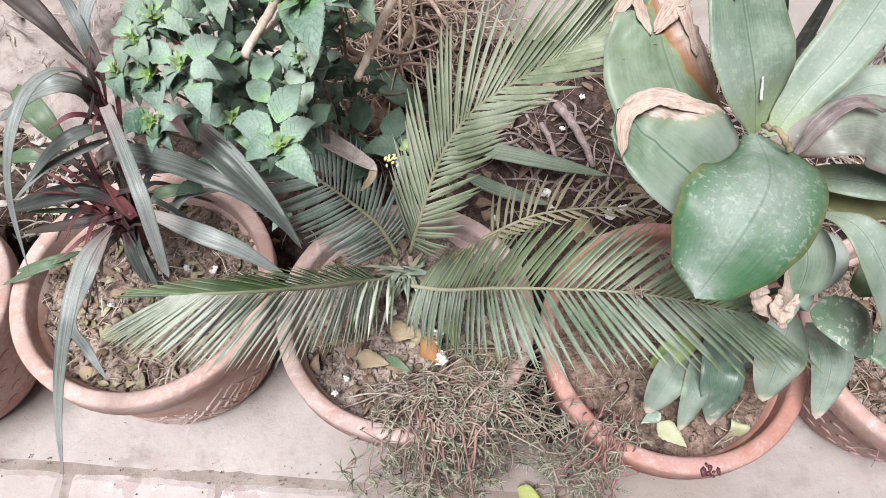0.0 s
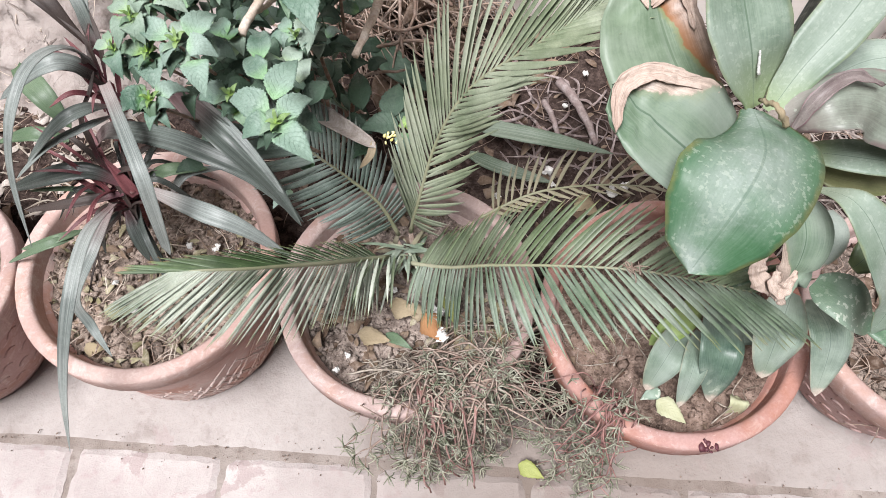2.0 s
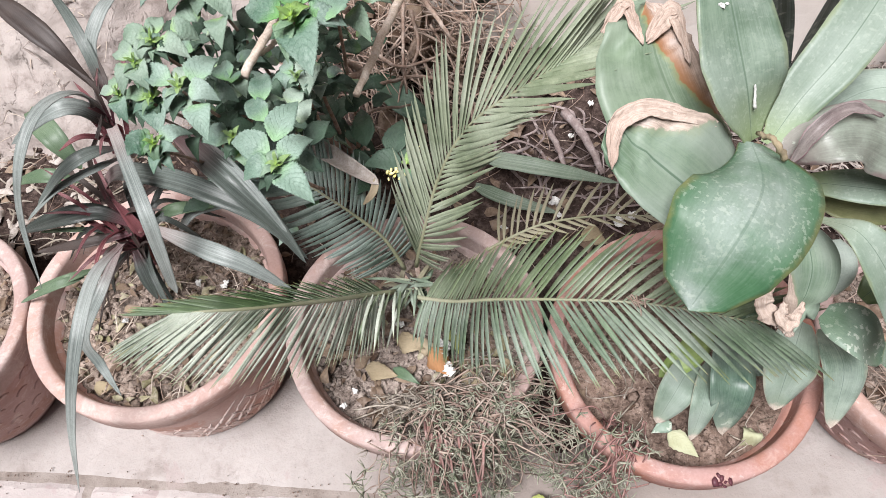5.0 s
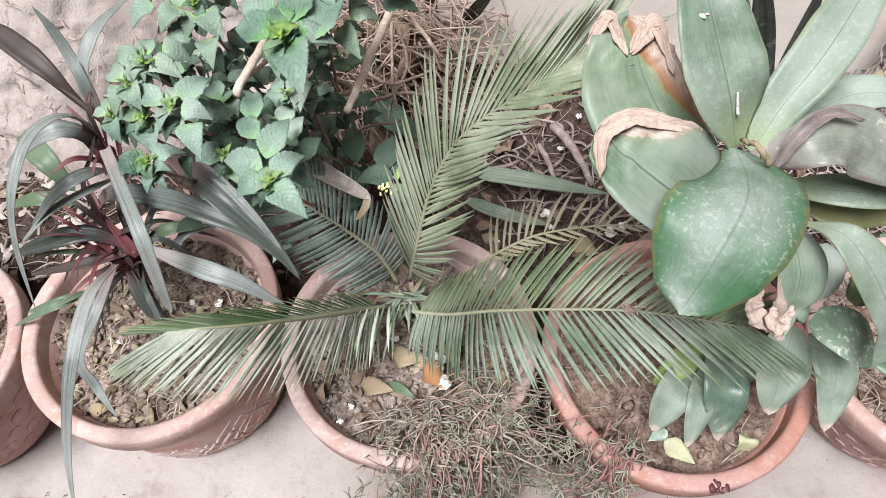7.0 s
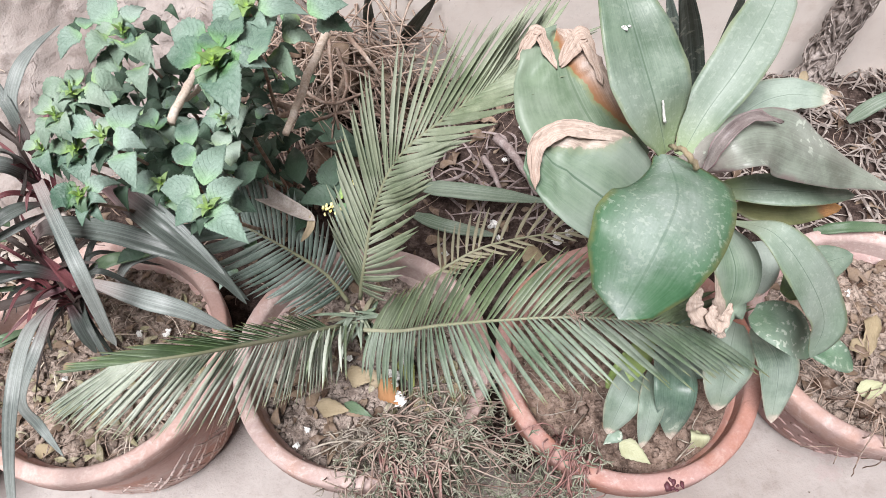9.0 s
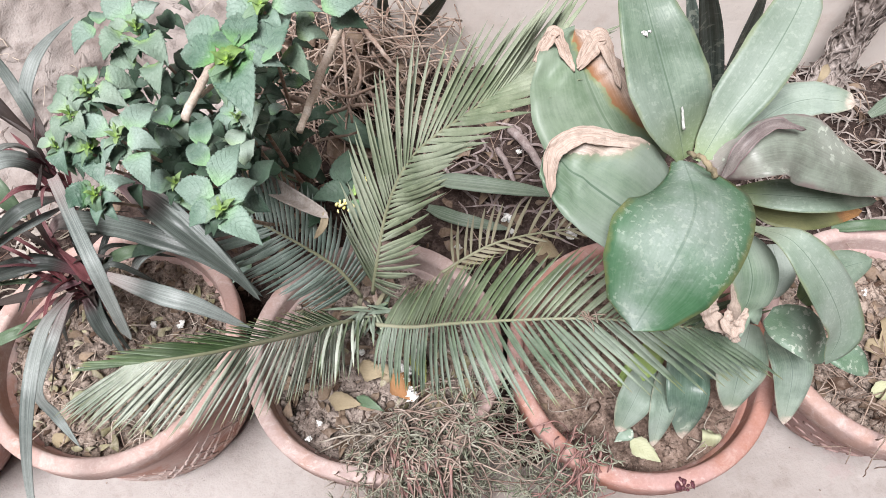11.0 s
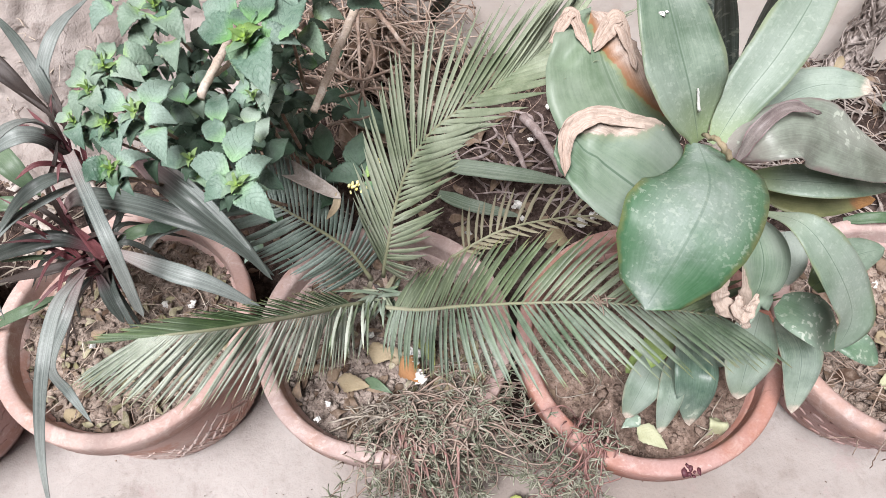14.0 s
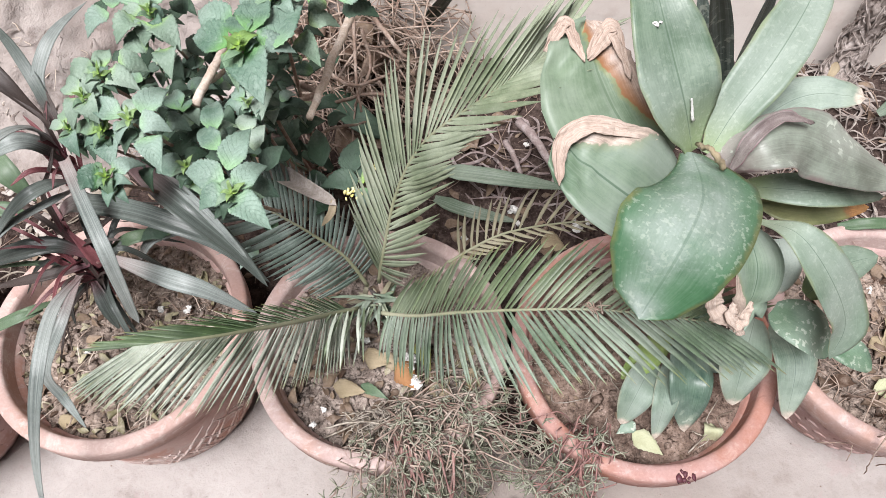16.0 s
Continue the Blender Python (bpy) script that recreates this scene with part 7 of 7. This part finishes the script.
def chip(at, size, seed):
    bm = bmesh.new()
    r = random.Random(seed)
    p = Vector(at)
    p.z = max(soil_at(p.x, p.y) + size * 0.25, min(p.z, soil_at(p.x, p.y) + 0.034))
    a = r.uniform(0, 6.28)
    d = Vector((math.cos(a), math.sin(a), r.uniform(-0.2, 0.3))) * size
    add_blade(bm, (p - d * 0.6, p + Vector((0, 0, size * 0.25)), p + d * 0.6), size * r.uniform(0.8, 1.1), "spade", 12, 6, -0.3, thick=0.0006, seed=seed, ragged=0.6, crumple=0.45)
    tagged(part("eggshell_chip", bm, M_CHIP), "white eggshell chip lying on the soil", "eggshell", "eggshell chips")


for i, (p, s) in enumerate((((-0.405, 0.515, 0.236), 0.009), ((-0.361, 0.513, 0.236), 0.009), ((-0.471, 0.405, 0.238), 0.012), ((-0.615, 0.553, 0.236), 0.014), ((-0.568, 0.524, 0.236), 0.009),
                            ((-0.511, 0.452, 0.236), 0.006), ((-0.009, 0.390, 0.272), 0.016), ((-0.004, 0.358, 0.272), 0.014), ((0.007, 0.419, 0.260), 0.01), ((-0.076, 0.429, 0.280), 0.008),
                            ((0.179, 0.681, 0.200), 0.012), ((0.141, 0.668, 0.200), 0.009), ((0.088, 0.625, 0.220), 0.008), ((0.285, 0.639, 0.230), 0.014), ((0.311, 0.651, 0.230), 0.011),
                            ((0.187, 0.653, 0.200), 0.007), ((-0.141, 0.333, 0.240), 0.006), ((-0.156, 0.311, 0.240), 0.006), ((0.727, 0.473, 0.220), 0.008), ((0.266, 0.909, 0.190), 0.009), ((0.222, 0.832, 0.190), 0.007))):
    chip(p, s * 1.45, i)

# ---- bricks of the paving, last ----
def brick_mesh(seed):
    bm = bmesh.new()
    lx, ly, h = 0.1235, 0.0575, 0.030
    nx, ny = 22, 11
    g = [[None] * (ny + 1) for _ in range(nx + 1)]
    for i in range(nx + 1):
        for j in range(ny + 1):
            x, y = (2 * i / nx - 1) * lx, (2 * j / ny - 1) * ly
            rim_ = i in (0, nx) or j in (0, ny)
            wear = 0.005 * noise.noise((x * 30, y * 30, seed * 7)) + 0.003 * noise.noise((x * 110, y * 110, seed * 5))
            corner = max(0.0, abs(x) / lx + abs(y) / ly - 1.6) * 0.006
            g[i][j] = bm.verts.new((x + wear - math.copysign(corner, x), y + 0.8 * wear - math.copysign(corner, y), (-0.0040 if rim_ else 0) - corner * 0.4 + 0.0022 * noise.noise((x * 26, y * 26, seed)) + 0.0008 * noise.noise((x * 120, y * 120, seed))))
    for i in range(nx):
        for j in range(ny):
            bm.faces.new((g[i][j], g[i + 1][j], g[i + 1][j + 1], g[i][j + 1]))
    loop = [g[i][0] for i in range(nx + 1)] + [g[nx][j] for j in range(1, ny + 1)] + [g[i][ny] for i in range(nx - 1, -1, -1)] + [g[0][j] for j in range(ny - 1, 0, -1)]
    low = [bm.verts.new((v.co.x * 1.02, v.co.y * 1.04, -h)) for v in loop]
    for i in range(len(loop)):
        k = (i + 1) % len(loop)
        bm.faces.new((loop[k], loop[i], low[i], low[k]))
    me = bpy.data.meshes.new("brick")
    bm.to_mesh(me)
    bm.free()
    me.materials.append(M_BRICK)
    me.shade_flat()
    return me


paving = thing("brick_paving", (0, 0, 0), "row of worn whitewashed bricks in front of the pots", "paving", kind="structure")
shapes = [brick_mesh(i) for i in range(5)]
for row in range(5):
    for i in range(-6, 7):
        x, y = beside_edge(0.241 + 0.258 * i + (0.129 if row % 2 else 0), -0.053 - 0.124 * row)
        b = new("brick", shapes[(i * 3 + row) % 5])
        b.parent = paving
        b.matrix_basis = pose(x, y, 0.0015, 0, 0, math.degrees(BRICK_TURN) + (180 if (i + row) % 2 else 0))

# dirt crumbs along the edge of the bricks and on the cement
bm = bmesh.new()
dirt_rnd = random.Random(63)
for i in range(520):
    al = dirt_rnd.uniform(-0.9, 1.0)
    off = dirt_rnd.gauss(0.012, 0.012) if i < 430 else dirt_rnd.uniform(-0.10, 0.14)
    x, y = beside_edge(al, off)
    s = 0.0005 + 0.0015 * dirt_rnd.random() ** 3
    add_clod(bm, (x, y, 0.0035 if off > -0.004 else 0.003), s, i, 0.6)
tagged(part("dirt_crumbs", bm, M_SOIL_RED), "brown dirt crumbs along the brick edge", "dirt", kind="stuff")

scrap = bmesh.new()
for i in range(7):
    add_clod(scrap, (0.3533 + random.Random(i).gauss(0, 0.006), 0.1989 + random.Random(i + 40).gauss(0, 0.004), 0.2625), 0.003 + 0.0006 * i, i, 0.5)
tagged(part("plant_scrap", scrap, M_CORD_BROWN), "dark purplish plant scrap stuck to a pot rim", "scrap")
scrap = bmesh.new()
for i in range(9):
    g_ = random.Random(i + 60)
    p = Vector((0.2285 + g_.gauss(0, 0.006), 0.3600 + g_.gauss(0, 0.004), 0.4745))
    d = Vector((g_.gauss(0, 1), g_.gauss(0, 1), g_.gauss(0, 0.3))).normalized() * 0.009
    add_tube(scrap, (p - d, p + Vector((0, 0, 0.002)), p + d), 0.0012, 0.0007, 5, 4, 0.0006, i)
tagged(part("dry_scrap", scrap, M_TWIG), "small dry brown tangle caught on a feather leaf", "scrap")
